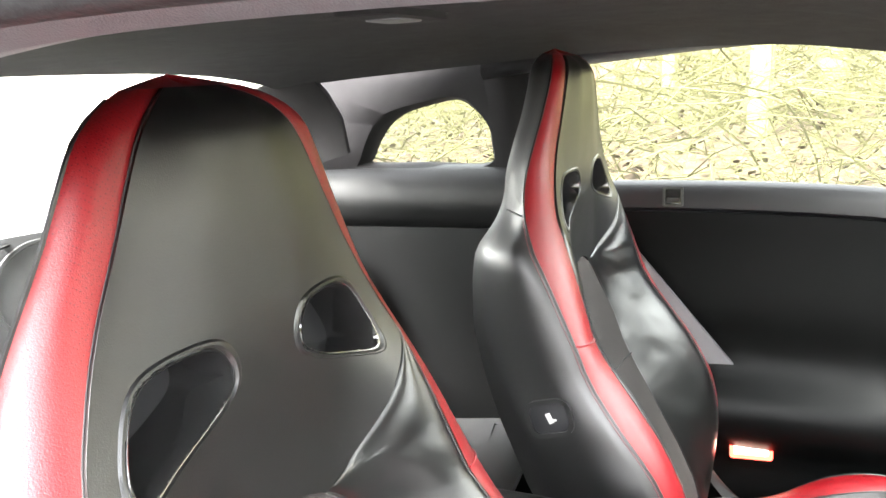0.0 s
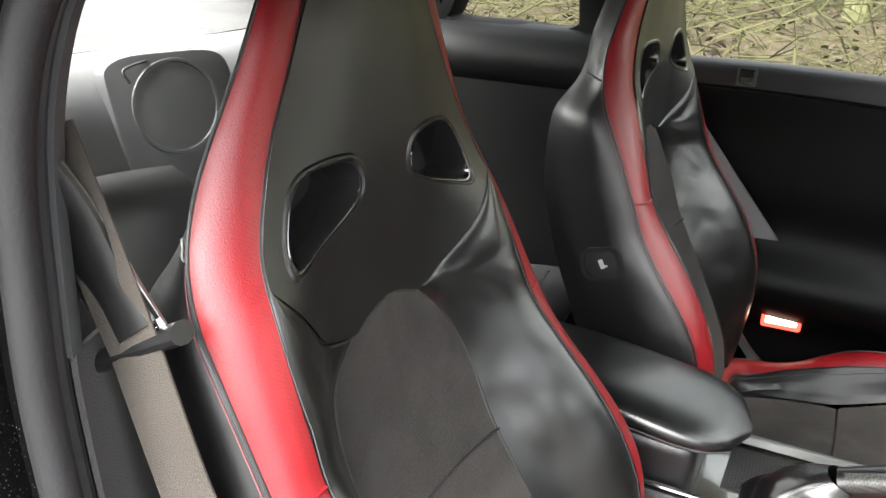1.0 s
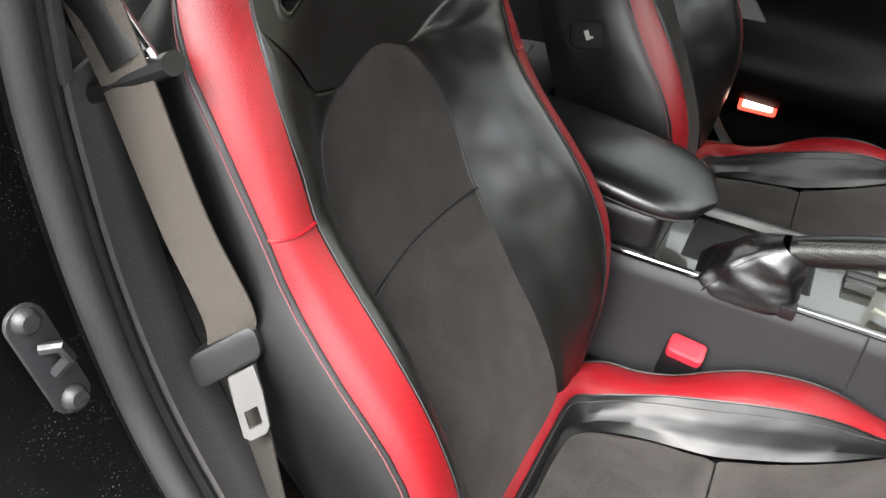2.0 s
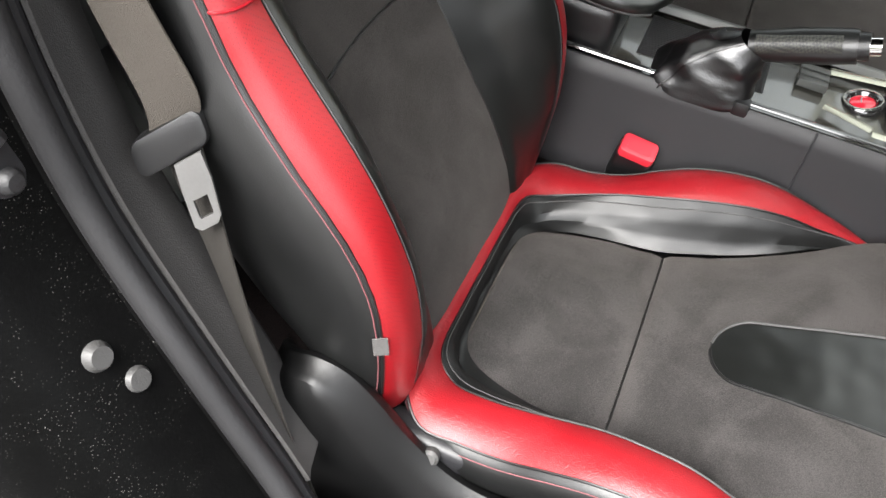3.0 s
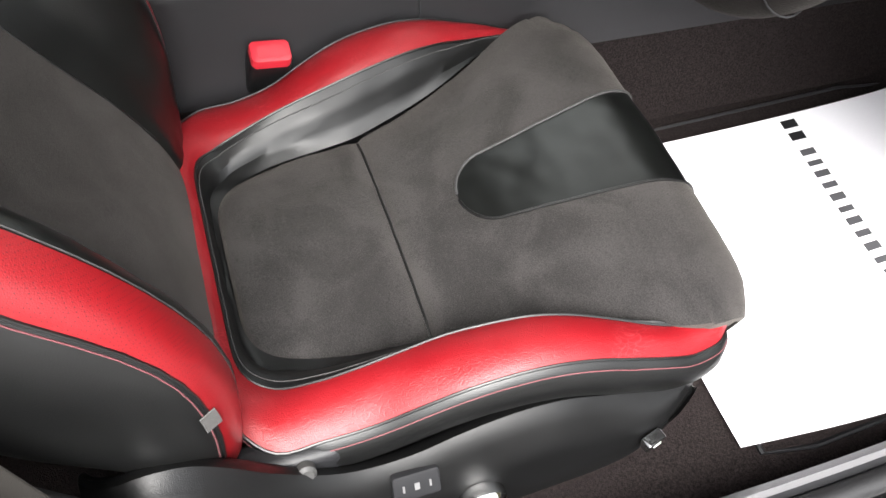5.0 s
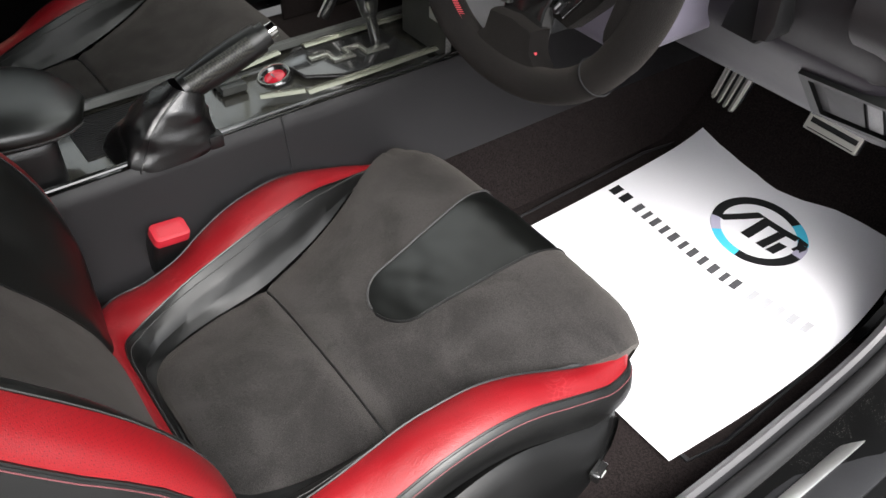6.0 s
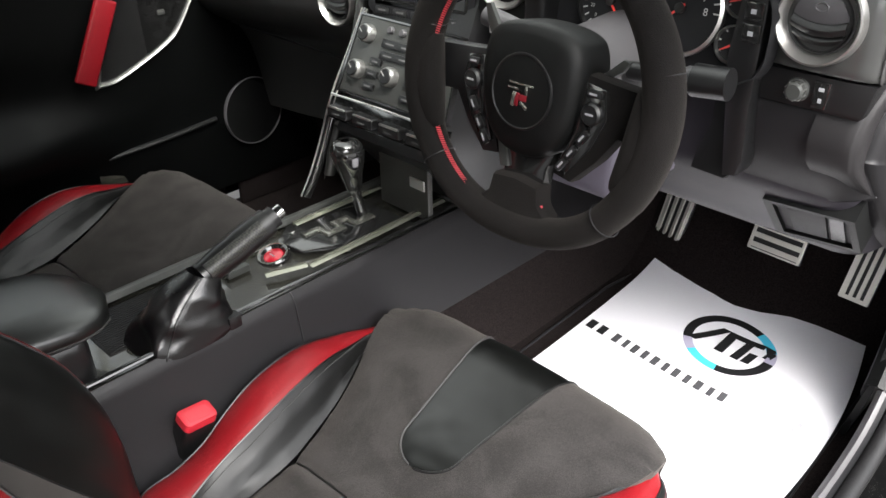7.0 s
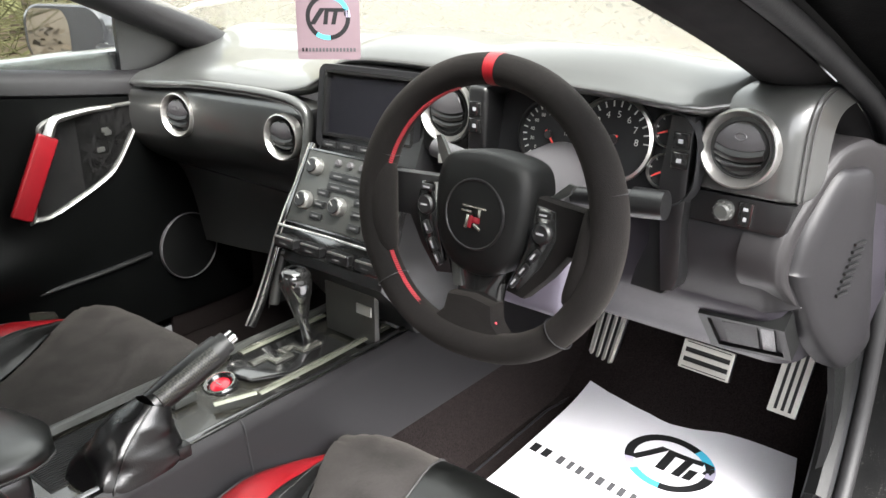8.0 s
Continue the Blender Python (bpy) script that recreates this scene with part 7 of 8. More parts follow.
# ---------------------------------------------------------------- footwell and loose things
def pedal(name, corners, bars, lengthwise, label):
    """A plate between four corners: a dark pad with pale metal bars."""
    a, b, c, d = (Vector(p) for p in corners)
    n = (b - a).cross(d - a).normalized()
    if n.y > 0:
        n = -n
    pd = root(name, (a + c) / 2, label, "pedal", "pedals")

    def at(u, v, h):
        return (a * (1 - u) + b * u) * (1 - v) + (d * (1 - u) + c * u) * v + n * h

    def block(u0, u1, v0, v1, h0, h1):
        bm = bmesh.new()
        vs = [bm.verts.new(at(u, v, h)) for h in (h0, h1) for u, v in ((u0, v0), (u1, v0), (u1, v1), (u0, v1))]
        for f in ((0, 1, 2, 3), (4, 5, 6, 7), (0, 1, 5, 4), (1, 2, 6, 5), (2, 3, 7, 6), (3, 0, 4, 7)):
            bm.faces.new([vs[i] for i in f])
        bmesh.ops.recalc_face_normals(bm, faces=bm.faces)
        bmesh.ops.bevel(bm, geom=list(bm.edges), offset=0.0012, segments=2, affect="EDGES")
        return bm

    part("pad", block(0, 1, 0, 1, -0.014, 0.0), RUBBER, pd)
    w = 0.5 / bars
    for k in range(bars):
        t = (k + 0.5) / bars
        u = (t - w / 2, t + w / 2, 0.02, 0.98) if lengthwise else (0.02, 0.98, t - w / 2, t + w / 2)
        part("bar", block(*u, -0.002, 0.004), STEEL_BRIGHT, pd)
    for u in ((0, 0.06, 0, 1), (0.94, 1, 0, 1), (0, 1, 0, 0.05), (0, 1, 0.95, 1)):
        part("edge", block(*u, -0.008, 0.003), STEEL_BRIGHT, pd)
    part("arm", tube([at(0.5, 0.8, -0.012), at(0.5, 1.1, -0.05), at(0.5, 1.3, -0.06) + Vector((0, 0.08, 0.12))], 0.010, 8), RUBBER, pd)
    return pd


STEEL_BRIGHT = mat("bright_aluminium", (0.72, 0.70, 0.66), 0.32, metal=0.7, var=0.06, scale=40, bump=0.05)
pedal("brake_pedal", [(0.385, 1.352, 0.352), (0.490, 1.348, 0.352), (0.490, 1.372, 0.405), (0.385, 1.376, 0.405)], 3, False, "brake pedal with pale metal bars on rubber")
pedal("throttle_pedal", [(0.575, 1.325, 0.338), (0.628, 1.322, 0.338), (0.634, 1.385, 0.468), (0.581, 1.388, 0.468)], 4, True, "long throttle pedal with upright metal bars")
pedal("footrest", [(0.160, 1.385, 0.262), (0.222, 1.380, 0.262), (0.222, 1.475, 0.415), (0.150, 1.480, 0.415)], 4, True, "metal-barred footrest beside the tunnel")


def paper_mat():
    pm = root("paper_mat", (0.43, 1.05, 0.236), "white printed paper floor mat in the footwell", "paper mat")
    nl, nr, fr, fl = Vector((0.222, 0.715, 0)), Vector((0.677, 0.712, 0)), Vector((0.628, 1.384, 0)), Vector((0.194, 1.416, 0))

    def at(u, v, h=0.0):
        p = (nl * (1 - u) + nr * u) * (1 - v) + (fl * (1 - u) + fr * u) * v
        p.x += 0.010 * math.sin(math.pi * v) * (1 - u) + 0.040 * math.sin(math.pi * v) * u * u
        p.y -= 0.022 * math.sin(math.pi * u) * v * v
        rise = max(0.0, v - 0.72) / 0.28
        z = 0.2385 + 0.034 * rise**2 * (1 - 0.75 * u) + 0.004 * math.sin(5 * u + 3 * v) + 0.004 + 0.016 * max(0.0, u - 0.6) / 0.4 * math.sin(math.pi * v)
        return Vector((p.x, p.y, z + h))

    part("sheet", thick(clean(grid([[at(i / 30, j / 40) for i in range(31)] for j in range(41)])), 0.0008), PAPER, pm)

    def flat(outline, material, nm, label=""):
        """A printed shape, laid on the sheet. Outline in metres from the sheet's near left corner."""
        bm = bmesh.new()
        bm.faces.new([bm.verts.new((x, y, 0)) for x, y in outline])
        bmesh.ops.triangulate(bm, faces=bm.faces)
        bmesh.ops.subdivide_edges(bm, edges=bm.edges, cuts=1)
        for v in bm.verts:
            v.co = at(v.co.x / 0.455, v.co.y / 0.68, 0.0011)
        for f in bm.faces:
            f.normal_update()
            if f.normal.z < 0:
                f.normal_flip()
        part(nm, bm, material, pm, label)

    c = (0.246, 0.480)

    def arc(a0, a1, r0, r1, material):
        n = 18
        ang = [math.radians(a0 + (a1 - a0) * k / n) for k in range(n + 1)]
        for k in range(n):
            flat([(c[0] + r0 * math.cos(ang[k]), c[1] + r0 * math.sin(ang[k])), (c[0] + r1 * math.cos(ang[k]), c[1] + r1 * math.sin(ang[k])),
                  (c[0] + r1 * math.cos(ang[k + 1]), c[1] + r1 * math.sin(ang[k + 1])), (c[0] + r0 * math.cos(ang[k + 1]), c[1] + r0 * math.sin(ang[k + 1]))], material, "print_arc")

    arc(60, 205, 0.068, 0.086, INK)
    arc(205, 230, 0.068, 0.086, INK_MAUVE)
    arc(230, 275, 0.068, 0.086, INK_CYAN)
    arc(275, 355, 0.068, 0.086, INK)
    arc(-5, 20, 0.068, 0.086, INK_MAUVE)
    arc(20, 60, 0.068, 0.086, INK_CYAN)
    for bar in ([(-0.066, -0.024), (-0.050, -0.024), (-0.008, 0.034), (-0.024, 0.034)], [(-0.010, 0.034), (0.006, 0.034), (0.000, -0.024), (-0.016, -0.024)], 
                [(0.004, 0.034), (0.054, 0.034), (0.052, 0.022), (0.004, 0.022)], [(0.022, 0.022), (0.036, 0.022), (0.026, -0.024), (0.012, -0.024)], [(0.052, 0.034), (0.070, 0.030), (0.074, 0.016), (0.060, 0.014)],
                [(0.060, 0.016), (0.074, 0.018), (0.068, 0.000), (0.056, 0.004)], [(0.036, 0.004), (0.050, 0.004), (0.044, -0.024), (0.030, -0.024)]):
        flat([(c[0] + 1.1 * x, c[1] + 1.25 * y) for x, y in bar], INK, "print_bar")
    x = 0.012
    for k in range(18):
        w = (0.020, 0.019)[k % 2] if k < 2 else (0.016, 0.014, 0.017, 0.013)[k % 4]
        if k in (2, 13):
            x += 0.010
        h = 0.026
        flat([(x, 0.324), (x + w * (0.85 if k < 2 else 0.72), 0.324), (x + w * (0.85 if k < 2 else 0.72), 0.324 + h), (x, 0.324 + h)], INK if k < 2 else (INK_SOFT if k < 13 else INK_GREY), "print_bar")
        x += w + 0.0065


INK_SOFT = mat("soft_black_ink", (0.06, 0.06, 0.065), 0.6, var=0.1, bump=0.0)
paper_mat()


def over_mat():
    om = root("floor_mat", (0.43, 1.0, 0.233), "black carpet floor mat with a bound edge", "floor mat")
    out = [(0.190, 0.735), (0.690, 0.735), (0.700, 0.80), (0.690, 1.0), (0.680, 1.28), (0.62, 1.30), (0.19, 1.31), (0.175, 1.2)]
    m = facing((0, 0, 0.2350), (0, 0, 1), (0, 1, 0))
    part("mat_body", slab(out, 0.005, m, 0.001), CARPET, om)
    part("binding", tube([Vector((x, y, 0.2345)) for x, y in out], 0.0035, 6, True), RUBBER, om)
    bd = root("badge_tab", (0.675, 0.89, 0.24), "small red and silver mat badge", "badge")
    part("plate", box(0.655, 0.690, 0.872, 0.912, 0.2385, 0.2415, 0.001), GUNMETAL, bd)
    part("bar", box(0.660, 0.686, 0.878, 0.886, 0.2412, 0.2425, 0), RED_MARK, bd)
    part("bar", box(0.660, 0.686, 0.894, 0.900, 0.2412, 0.2425, 0), INK, bd)


over_mat()


STEEL_BLADE = mat("tongue_steel", (0.2040, 0.2010, 0.1980), 0.38, metal=0.8, var=0.15, scale=40, bump=0.05)


def seat_belt():
    sb = root("seat_belt", (0.69, 0.0, 0.34), "taupe driver's seat belt hanging by the pillar", "seat belt")

    def web(line, w, ways):
        pts = spline(line, 36)
        dirs = spline(ways, 36)
        rows = []
        for p, d in zip(pts, dirs):
            d = d.normalized()
            rows.append([p + d * (w * (j / 6 - 0.5)) for j in range(7)])
        return thick(clean(grid(rows)), 0.0015)

    guide, clip, foot = Vector((0.650, -0.062, 0.925)), Vector((0.645, -0.004, 0.706)), Vector((0.702, 0.150, 0.335))
    part("upper_webbing", web([(0.655, -0.11, 1.06), (0.652, -0.085, 0.99), guide], 0.046, [(-0.2, 1, 0.45), (-0.15, 1, 0.5), (-0.1, 1, 0.52)]), WEBBING, sb)
    part("webbing", web([guide, (0.648, -0.03, 0.82), (0.645, 0.0, 0.745), clip], 0.046, [(-0.1, 1, 0.52), (-0.15, 1, 0.52), (-0.3, 0.95, 0.55), (-0.5, 0.85, 0.68)]), WEBBING, sb, "taupe upper webbing")
    part("lap_webbing", web([clip + Vector((-0.004, 0.0, 0.01)), (0.660, 0.04, 0.60), (0.684, 0.095, 0.46), foot], 0.036, [(-0.2, 1, 0.35), (0.30, 0.8, 0.35), (0.42, 0.7, 0.35), (0.45, 0.7, 0.4)]), WEBBING_SHADED, sb, "taupe lower webbing, its shadow put into the colour")
    # guide bracket on an arm
    m = facing(guide + Vector((-0.004, 0, 0)), (-1, 0.1, 0.1))
    part("guide_arm", tube(spline([(0.672, -0.112, 1.05), (0.655, -0.100, 1.01), (0.646, -0.088, 0.965), (0.644, -0.064, 0.932)], 18), 0.026, 14, flat=0.30, up=(1, 0, 0)), LEATHER, sb, "black plastic guide arm")
    part("arm_edge", tube(spline([(0.666, -0.090, 1.05), (0.650, -0.078, 1.01), (0.641, -0.064, 0.968), (0.640, -0.044, 0.940)], 14), 0.0032, 6), RIM, sb)
    part("guide_bar", tube([guide + Vector((-0.004, -0.050, -0.030)), guide + Vector((-0.009, -0.010, -0.008)), guide + Vector((-0.010, 0.034, 0.015))], 0.0105, 12, flat=0.75), PLASTIC, sb, "black guide loop")
    part("guide_pin", lathe([(0.010, 0), (0.010, 0.008), (0.006, 0.012), (0, 0.013)], m @ pose(0, 0.006, 0.006), 16), CHROME, sb)
    # tongue: moulded grip and steel blade
    d = (foot - clip).normalized()
    w = Vector((-0.5, 0.85, 0.68)).normalized()
    n = d.cross(w).normalized()
    if n.x < 0:
        n, w = -n, -w
    mt = Matrix.Translation(clip) @ Matrix((w, d, n)).transposed().to_4x4()
    part("tongue_grip", slab(rounded(0.066, 0.030, 0.010), 0.016, mt @ pose(0, 0.0, 0.010), 0.004), PLASTIC, sb, "dark grey tongue grip")
    side = 0.012 if w.y > 0 else -0.012
    blade = [(-0.010, 0.014), (0.014, 0.014), (0.015, 0.036), (0.012, 0.066), (0.007, 0.071), (-0.008, 0.071), (-0.013, 0.066), (-0.012, 0.036)]
    hole = [(-0.006, 0.046), (0.007, 0.046), (0.007, 0.046), (0.007, 0.060), (0.006, 0.062), (-0.005, 0.062), (-0.006, 0.060), (-0.006, 0.046)]
    part("blade", clean(grid([[mt @ Vector((x + side, y, z + 0.014)) for x, y in o] for o, z in ((blade, 0.0), (blade, 0.003), (hole, 0.003), (hole, 0.0), (blade, 0.0))], True)), STEEL_BLADE, sb, "steel tongue blade")
    part("anchor_tag", box(0.698, 0.710, 0.145, 0.168, 0.322, 0.334, 0.001), PAPER, sb, "white paper tag")
    # buckle stalk on the inner side of the seat
    bk = root("seat_buckle", (0.12, 0.29, 0.36), "seat belt buckle with a red release button", "buckle")
    m = facing((0.138, 0.305, 0.452), (0.35, 0.15, 1), (0, 1, 0))
    part("body", slab(rounded(0.030, 0.050, 0.007), 0.080, m @ pose(0, 0, -0.006), 0.003), PLASTIC, bk)
    bt = part("release_button", slab(rounded(0.030, 0.048, 0.007), 0.014, m @ pose(0, 0, 0.006), 0.004), BUCKLE_RED, bk, "red release button")
    part("slot", slab(rounded(0.016, 0.032, 0.003), 0.001, m @ pose(0.002, 0, 0.0066), 0), BUCKLE_RED, bt)
    part("stalk", tube(spline([(0.128, 0.285, 0.385), (0.125, 0.25, 0.33), (0.13, 0.20, 0.28)], 10), 0.011, 8), RUBBER, bk)
    part("cable", tube(spline([(0.122, 0.24, 0.40), (0.118, 0.215, 0.415), (0.120, 0.185, 0.395), (0.128, 0.16, 0.35)], 14), 0.006, 8), RUBBER, bk)


seat_belt()


def mirror_card():
    # interior mirror, out of sight above, from which the card hangs
    rv = root("interior_mirror", (0.0, 0.60, 1.12), "black interior mirror on the windscreen", "mirror")
    m = facing((0.0, 0.60, 1.135), (0.25, -1, -0.1))
    part("housing", slab(rounded(0.22, 0.062, 0.02), 0.03, m, 0.006), PLASTIC, rv)
    part("glass", slab(rounded(0.208, 0.050, 0.015), 0.001, m @ pose(0, 0, 0.001), 0), MIRROR, rv)
    part("stem", tube([(0.0, 0.62, 1.15), (0.0, 0.66, 1.165)], 0.010, 8), PLASTIC, rv)
    cd = root("hanging_card", (0.06, 0.72, 0.99), "pale pink hanging card with a round logo", "card")
    w = Vector((0.78, 0.62, 0.0)).normalized()
    m = facing((0.070, 0.722, 1.066), (0.64, -0.77, 0.0))
    part("card", slab(rounded(0.088, 0.128, 0.004), 0.0012, m, 0), PINK_CARD, cd)
    c = (0.0, -0.006)

    def arc(a0, a1, material):
        n = 12
        for k in range(n):
            p, q = math.radians(a0 + (a1 - a0) * k / n), math.radians(a0 + (a1 - a0) * (k + 1) / n)
            part("print_arc", slab([(c[0] + r * math.cos(a), c[1] + r * math.sin(a)) for r, a in ((0.025, p), (0.031, p), (0.031, q), (0.025, q))], 0.0003, m @ pose(0, 0, 0.0004), 0), material, cd)

    arc(90, 235, INK)
    arc(235, 275, INK_CYAN)
    arc(275, 360, INK)
    arc(0, 20, INK_MAUVE)
    arc(20, 90, INK_CYAN)
    for bar in ([(-0.026, -0.010), (-0.018, -0.010), (-0.003, 0.012), (-0.011, 0.012)], [(-0.004, 0.012), (0.002, 0.012), (-0.001, -0.010), (-0.007, -0.010)], [(0.001, 0.012), (0.022, 0.012), (0.021, 0.007), (0.001, 0.007)], [(0.008, 0.007), (0.014, 0.007), (0.010, -0.010), (0.004, -0.010)], [(0.021, 0.012), (0.029, 0.010), (0.028, 0.000), (0.023, 0.002)]):
        part("print_bar", slab([(c[0] + x, c[1] + y) for x, y in bar], 0.0003, m @ pose(0, 0, 0.0004), 0), INK, cd)
    x = -0.038
    for k in range(16):
        part("print_bar", slab([(x, -0.053), (x + 0.003, -0.053), (x + 0.003, -0.048), (x, -0.048)], 0.0003, m @ pose(0, 0, 0.0004), 0), INK if k < 2 else INK_SOFT, cd)
        x += 0.0048
    part("cord", tube([m @ Vector((0, 0.062, 0)), Vector((0.03, 0.64, 1.130))], 0.0008, 5), INK_GREY, cd)


mirror_card()


# ---------------------------------------------------------------- outside
def outside():
    rng = random.Random(7)
    # one sheet: hard standing under the car, a bank of leaf litter on the passenger's side, level ground to the horizon
    xs = [-600, -150, -60, -34, -26, -20, -16, -13, -11, -9.5, -8, -7, -6, -5.2, -4.6, -4, -3.5, -3, -2.6, -2.2, -1.8, -1.2, 0, 2, 5, 12, 40, 150, 600]
    ys = [-600, -150, -60, -30, -20, -14, -10, -8, -6.5, -5, -4, -3, -2, -1, 0, 1, 2, 3, 4, 5, 6, 7, 8.5, 10, 13, 17, 24, 40, 100, 600]

    def height(x, y):
        bank = max(0.0, min(1.0, (-2.4 - x) / 7.0))
        front = max(0.0, min(1.0, (y - 5.0) / 7.0)) * max(0.0, min(1.0, (6 - x) / 6))
        k = max(bank, front)
        return 0.50 * k * k * (3 - 2 * k) + (0.10 * noise.noise(Vector((x * 0.6, y * 0.6, 0))) if k > 0.02 and abs(x) < 60 and abs(y) < 60 else 0) + (0.9 if k >= 1 and x < -20 else 0)

    g = grid([[Vector((x, y, height(x, y) - 0.02)) for y in ys] for x in xs])
    me = solo("ground", clean(g), TARMAC, "dark wet tarmac running into a bank of fallen leaves", "ground", "structure").data
    me.materials.append(LITTER)
    for f in me.polygons:
        if f.center.x < -2.4 or f.center.y > 5.5:
            f.material_index = 1

    def quad_leaf(verts, faces, p, s):
        a, t = rng.uniform(0, 6.28), rng.uniform(-0.7, 0.7)
        u = Vector((math.cos(a), math.sin(a), t)) * s
        v = Vector((-math.sin(a), math.cos(a), rng.uniform(-0.5, 0.5))) * s * 0.6
        i = len(verts)
        verts += [p - u, p + v, p + u, p - v]
        faces.append((i, i + 1, i + 2, i + 3))

    verts, faces = [], []
    for _ in range(11000):
        x, y = -2.5 - 9 * rng.random() ** 1.3, rng.uniform(-7, 8)
        quad_leaf(verts, faces, Vector((x, y, height(x, y) + rng.uniform(0.0, 0.05))), rng.uniform(0.03, 0.07))
    for _ in range(4000):
        x, y = rng.uniform(-6, 4), rng.uniform(6, 13)
        quad_leaf(verts, faces, Vector((x, y, height(x, y) + rng.uniform(0.0, 0.05))), rng.uniform(0.03, 0.08))
    me = bpy.data.meshes.new("fallen_leaves")
    me.from_pydata(verts, [], faces)
    me.materials.append(LEAF)
    tagged(new("fallen_leaves", me), "brown and straw coloured fallen leaves", "leaf litter", kind="stuff")

    # mossy brambles and hazel rods: arching twigs in thickets
    def rods(name, n, region, length, thick_, label, droop, material, sub):
        bm_v, bm_f = [], []

        def rod(pts, r):
            base = len(bm_v)
            m = len(pts)
            for i, p in enumerate(pts):
                t = (pts[min(i + 1, m - 1)] - pts[max(i - 1, 0)]).normalized()
                x = t.cross(Vector((0.3, 0.2, 0.9))).normalized()
                y = t.cross(x)
                k = r * (1 - 0.75 * i / (m - 1))
                bm_v.extend([p + x * k, p - x * k * 0.5 + y * k * 0.87, p - x * k * 0.5 - y * k * 0.87])
            for i in range(m - 1):
                for j in range(3):
                    a, b = base + 3 * i + j, base + 3 * i + (j + 1) % 3
                    bm_f.append((a, b, b + 3, a + 3))

        for _ in range(n):
            x, y = rng.uniform(*region[0]), rng.uniform(*region[1])
            a, l = rng.uniform(0, 6.28), rng.uniform(*length)
            d = Vector((math.cos(a), math.sin(a), 0))
            rise = rng.uniform(0.25, 1.2)
            pts = []
            for i in range(9):
                t = i / 8
                pts.append(Vector((x, y, height(x, y))) + d * (l * t * rng.uniform(0.93, 1.07)) + Vector((rng.gauss(0, 0.03) * l, rng.gauss(0, 0.03) * l, l * rise * (t - droop * t * t) + rng.gauss(0, 0.02) * l)))
            r = rng.uniform(*thick_)
            rod(pts, r)
            for _ in range(sub):
                i = rng.randint(2, 7)
                q = Vector((rng.gauss(0, 1), rng.gauss(0, 1), rng.gauss(0.2, 0.7))).normalized() * l * rng.uniform(0.15, 0.4)
                rod([pts[i], pts[i] + q * 0.5 + Vector((0, 0, 0.03)), pts[i] + q], r * 0.55)
        mesh = bpy.data.meshes.new(name)
        mesh.from_pydata(bm_v, [], bm_f)
        mesh.materials.append(material)
        tagged(new(name, mesh), label, "undergrowth", kind="stuff")

    rods("bramble_thicket", 1050, ((-10, -3.8), (-7, 9)), (0.9, 3.0), (0.004, 0.010), "arching mossy yellow-green bramble stems", 0.75, MOSS, 5)
    rods("far_thicket", 850, ((-20, -8), (-11, 18)), (1.5, 4.2), (0.006, 0.017), "tangled pale winter twigs in the wood", 0.35, MOSS, 6)
    rods("front_thicket", 200, ((-9, 7), (11, 20)), (1.0, 3.0), (0.010, 0.024), "straw coloured scrub beyond the bonnet", 0.5, MOSS, 5)

    # trees: tapered trunks with limbs
    def tree(x, y, r, h, lean, material, label):
        tr = root("tree", (x, y, height(x, y)), label, "tree", "trees of the wood")
        z0 = height(x, y) - 0.1
        top = Vector((x + lean * h, y + rng.uniform(-0.05, 0.05) * h, z0 + h))
        pts = [Vector((x, y, z0)).lerp(top, t) + Vector((rng.gauss(0, 0.02), rng.gauss(0, 0.02), 0)) * h * 0.2 for t in [i / 9 for i in range(10)]]
        part("trunk", tube(pts, r, 9, taper=lambda t: 1.25 - 0.95 * t), material, tr)
        bm = bmesh.new()
        for _ in range(14):
            i = rng.randint(2, 8)
            q = Vector((rng.gauss(0, 1), rng.gauss(0, 1), rng.uniform(0.2, 1.2))).normalized() * rng.uniform(0.6, 1.8)
            mid = pts[i] + q * 0.5 + Vector((0, 0, rng.uniform(-0.1, 0.2)))
            tube([pts[i], mid, pts[i] + q], r * 0.28, 5, bm=bm, taper=lambda t: 1 - 0.8 * t)
            for _ in range(4):
                e = mid + Vector((rng.gauss(0, 1), rng.gauss(0, 1), rng.gauss(0.4, 0.6))).normalized() * rng.uniform(0.3, 0.8)
                tube([mid, e], r * 0.10, 4, bm=bm, taper=lambda t: 1 - 0.7 * t)
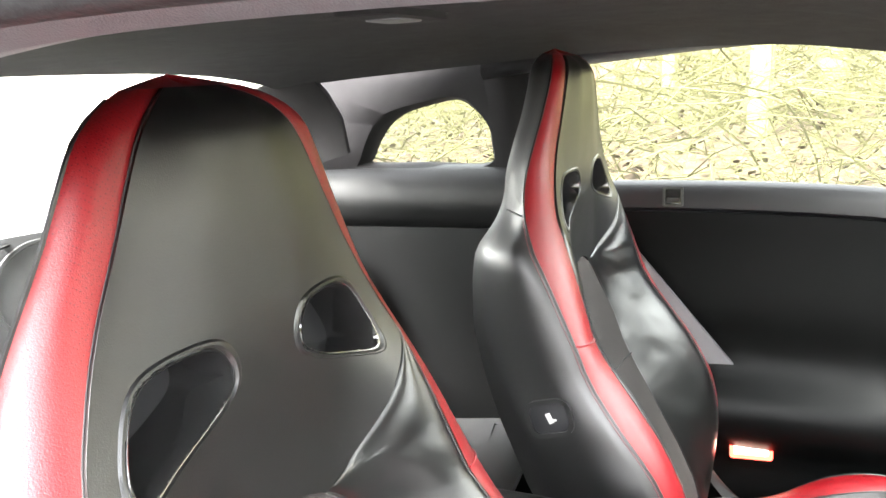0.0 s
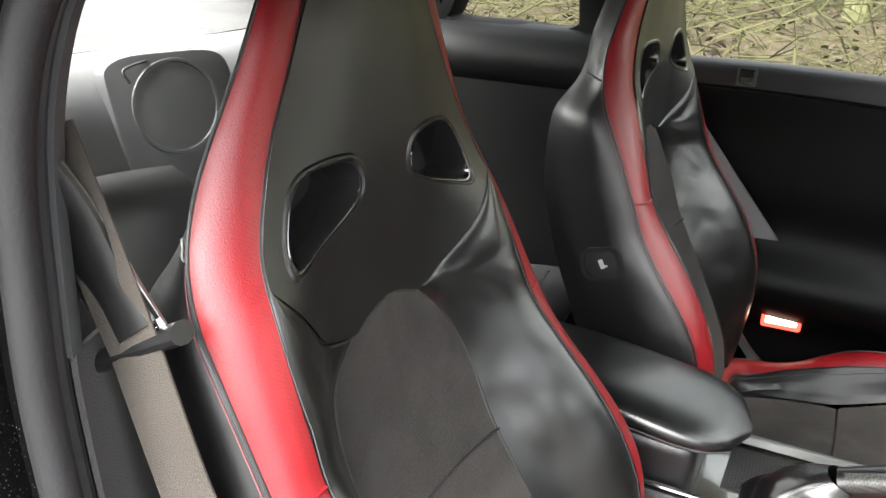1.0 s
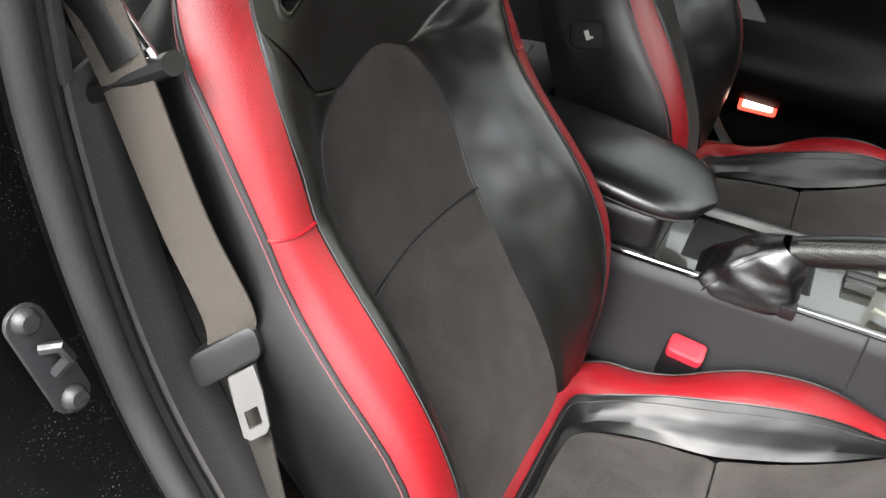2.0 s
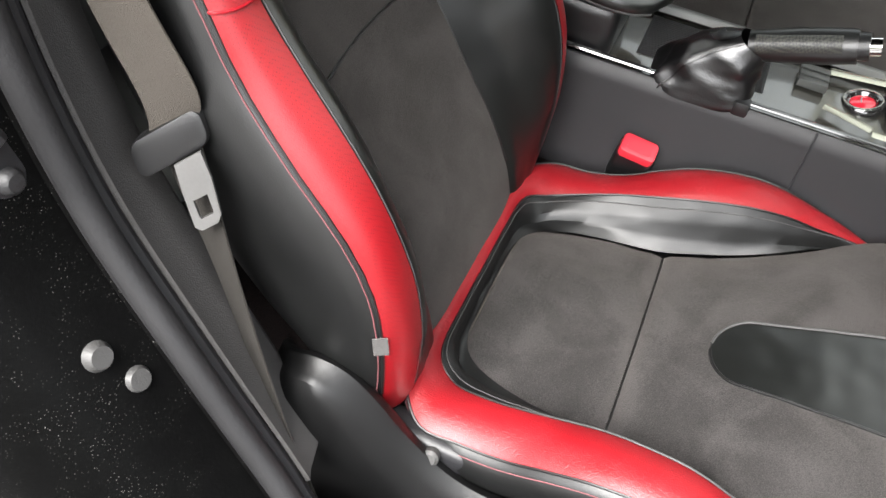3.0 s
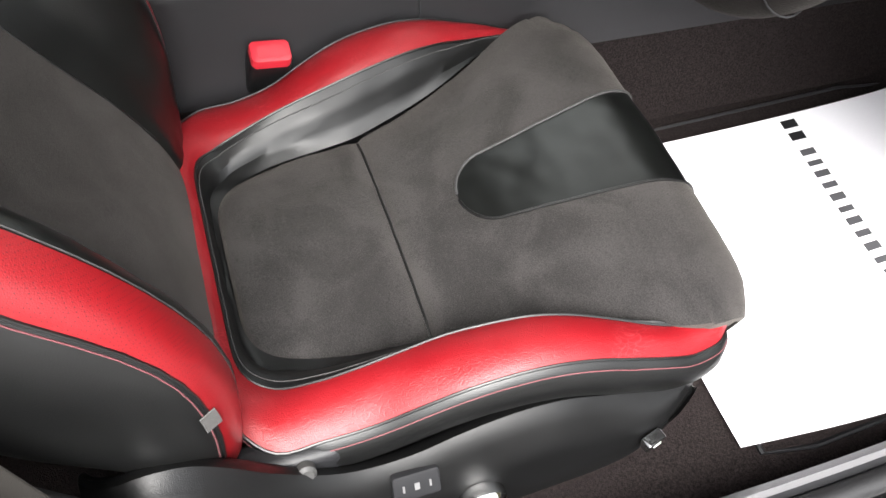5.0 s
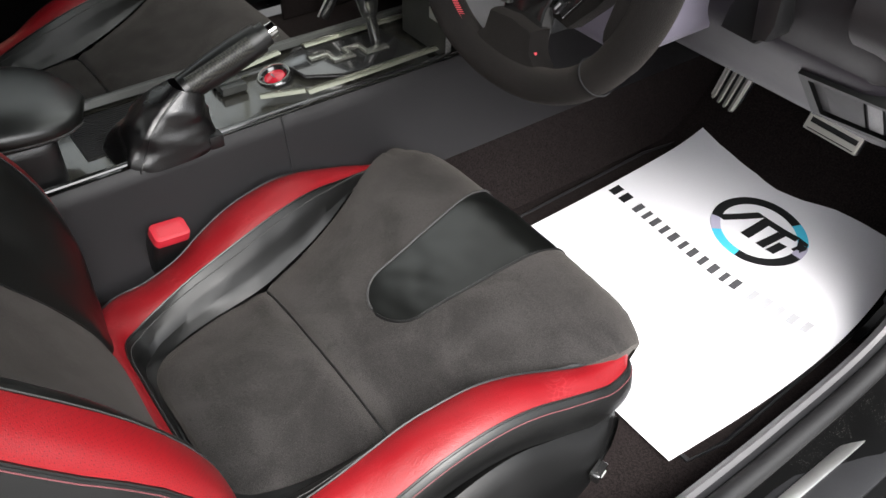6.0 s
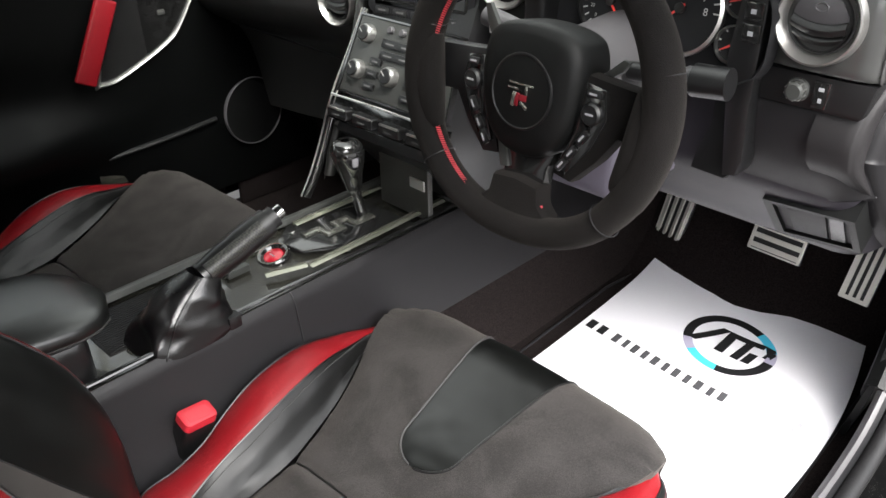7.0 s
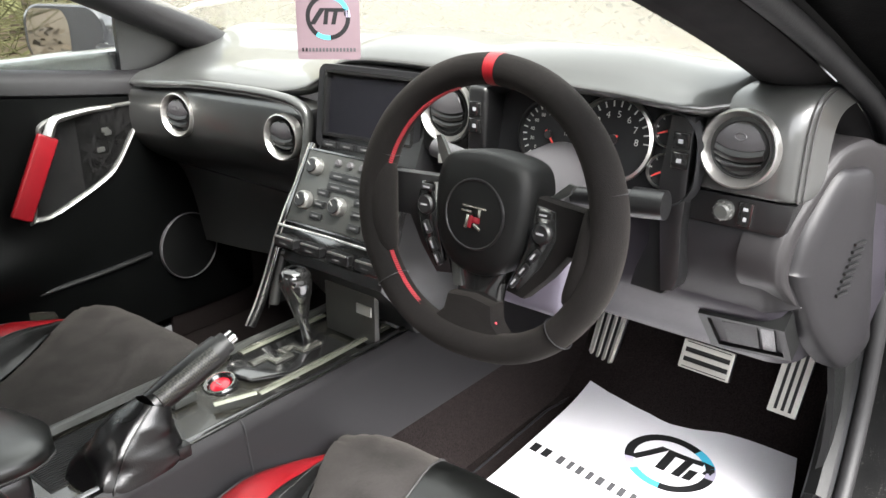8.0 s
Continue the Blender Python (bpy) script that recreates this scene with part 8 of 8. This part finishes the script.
        part("limbs", bm, MOSS, tr)

    for x, y, r, h, lean in ((-6.6, -1.6, 0.13, 7, 0.03), (-8.0, 0.1, 0.10, 7, -0.02), (-6.2, 1.9, 0.07, 5.5, 0.08), (-9.0, 2.4, 0.14, 8, 0.0), (-7.2, 3.6, 0.09, 6, -0.04), (-10.5, -3.4, 0.15, 8, 0.02), (-9.4, -0.9, 0.08, 7, 0.05),
                              (-11.5, 1.0, 0.16, 9, 0.0), (-12.5, 4.2, 0.15, 8, 0.03), (-8.5, 6.0, 0.12, 7, -0.03), (-13, -6.0, 0.16, 9, 0.0), (-7.4, -4.4, 0.10, 7, 0.03), (-5, 11, 0.14, 8, 0.02), (0.5, 13, 0.16, 8, 0.0), (4.5, 12, 0.13, 8, -0.02)):
        tree(x, y, r, h, lean, BARK, "slender bare tree with pale mossy bark")
    for x, y, l, a in ((-5.2, 2.9, 0.9, 0.9), (-4.8, 1.6, 0.7, 2.2), (-5.8, 4.1, 1.2, 0.3)):
        d = Vector((math.cos(a), math.sin(a), 0.25)) * l
        p = Vector((x, y, height(x, y) + 0.05))
        lg = root("fallen_branch", p, "pale fallen birch branch on the leaves", "branch", "fallen branches")
        part("stick", tube([p, p + d * 0.5 + Vector((0, 0, 0.05)), p + d], 0.035, 7, taper=lambda t: 1 - 0.5 * t), BARK_PALE, lg)

    # plain distance behind the wood; the unseen driver's side is added to darken reflections
    def crest(a):
        return cr([(-65, 6), (-30, 8), (40, 8), (65, 4), (80, 2.5), (105, 3.5), (125, 9), (212, 10)], math.degrees(a))

    rows = [[Vector((30 * math.cos(a), 34 * math.sin(a) + 2, -1 + (crest(a) + 1 + (0.6 * math.sin(a * 23) + 0.4 * math.sin(a * 57) if k == 3 else 0)) * k / 3)) for a in [math.radians(-65 + 262 * j / 120) for j in range(121)]] for k in range(4)]
    solo("backdrop", grid(rows), WOODS, "dim distant woodland edge, its unseen driver's side added to block low sky", "backdrop", "structure")


BARK_PALE = mat("birch_bark", (0.50, 0.47, 0.42), 0.85, var=0.3, scale=14, bump=0.5, fine=80)
outside()
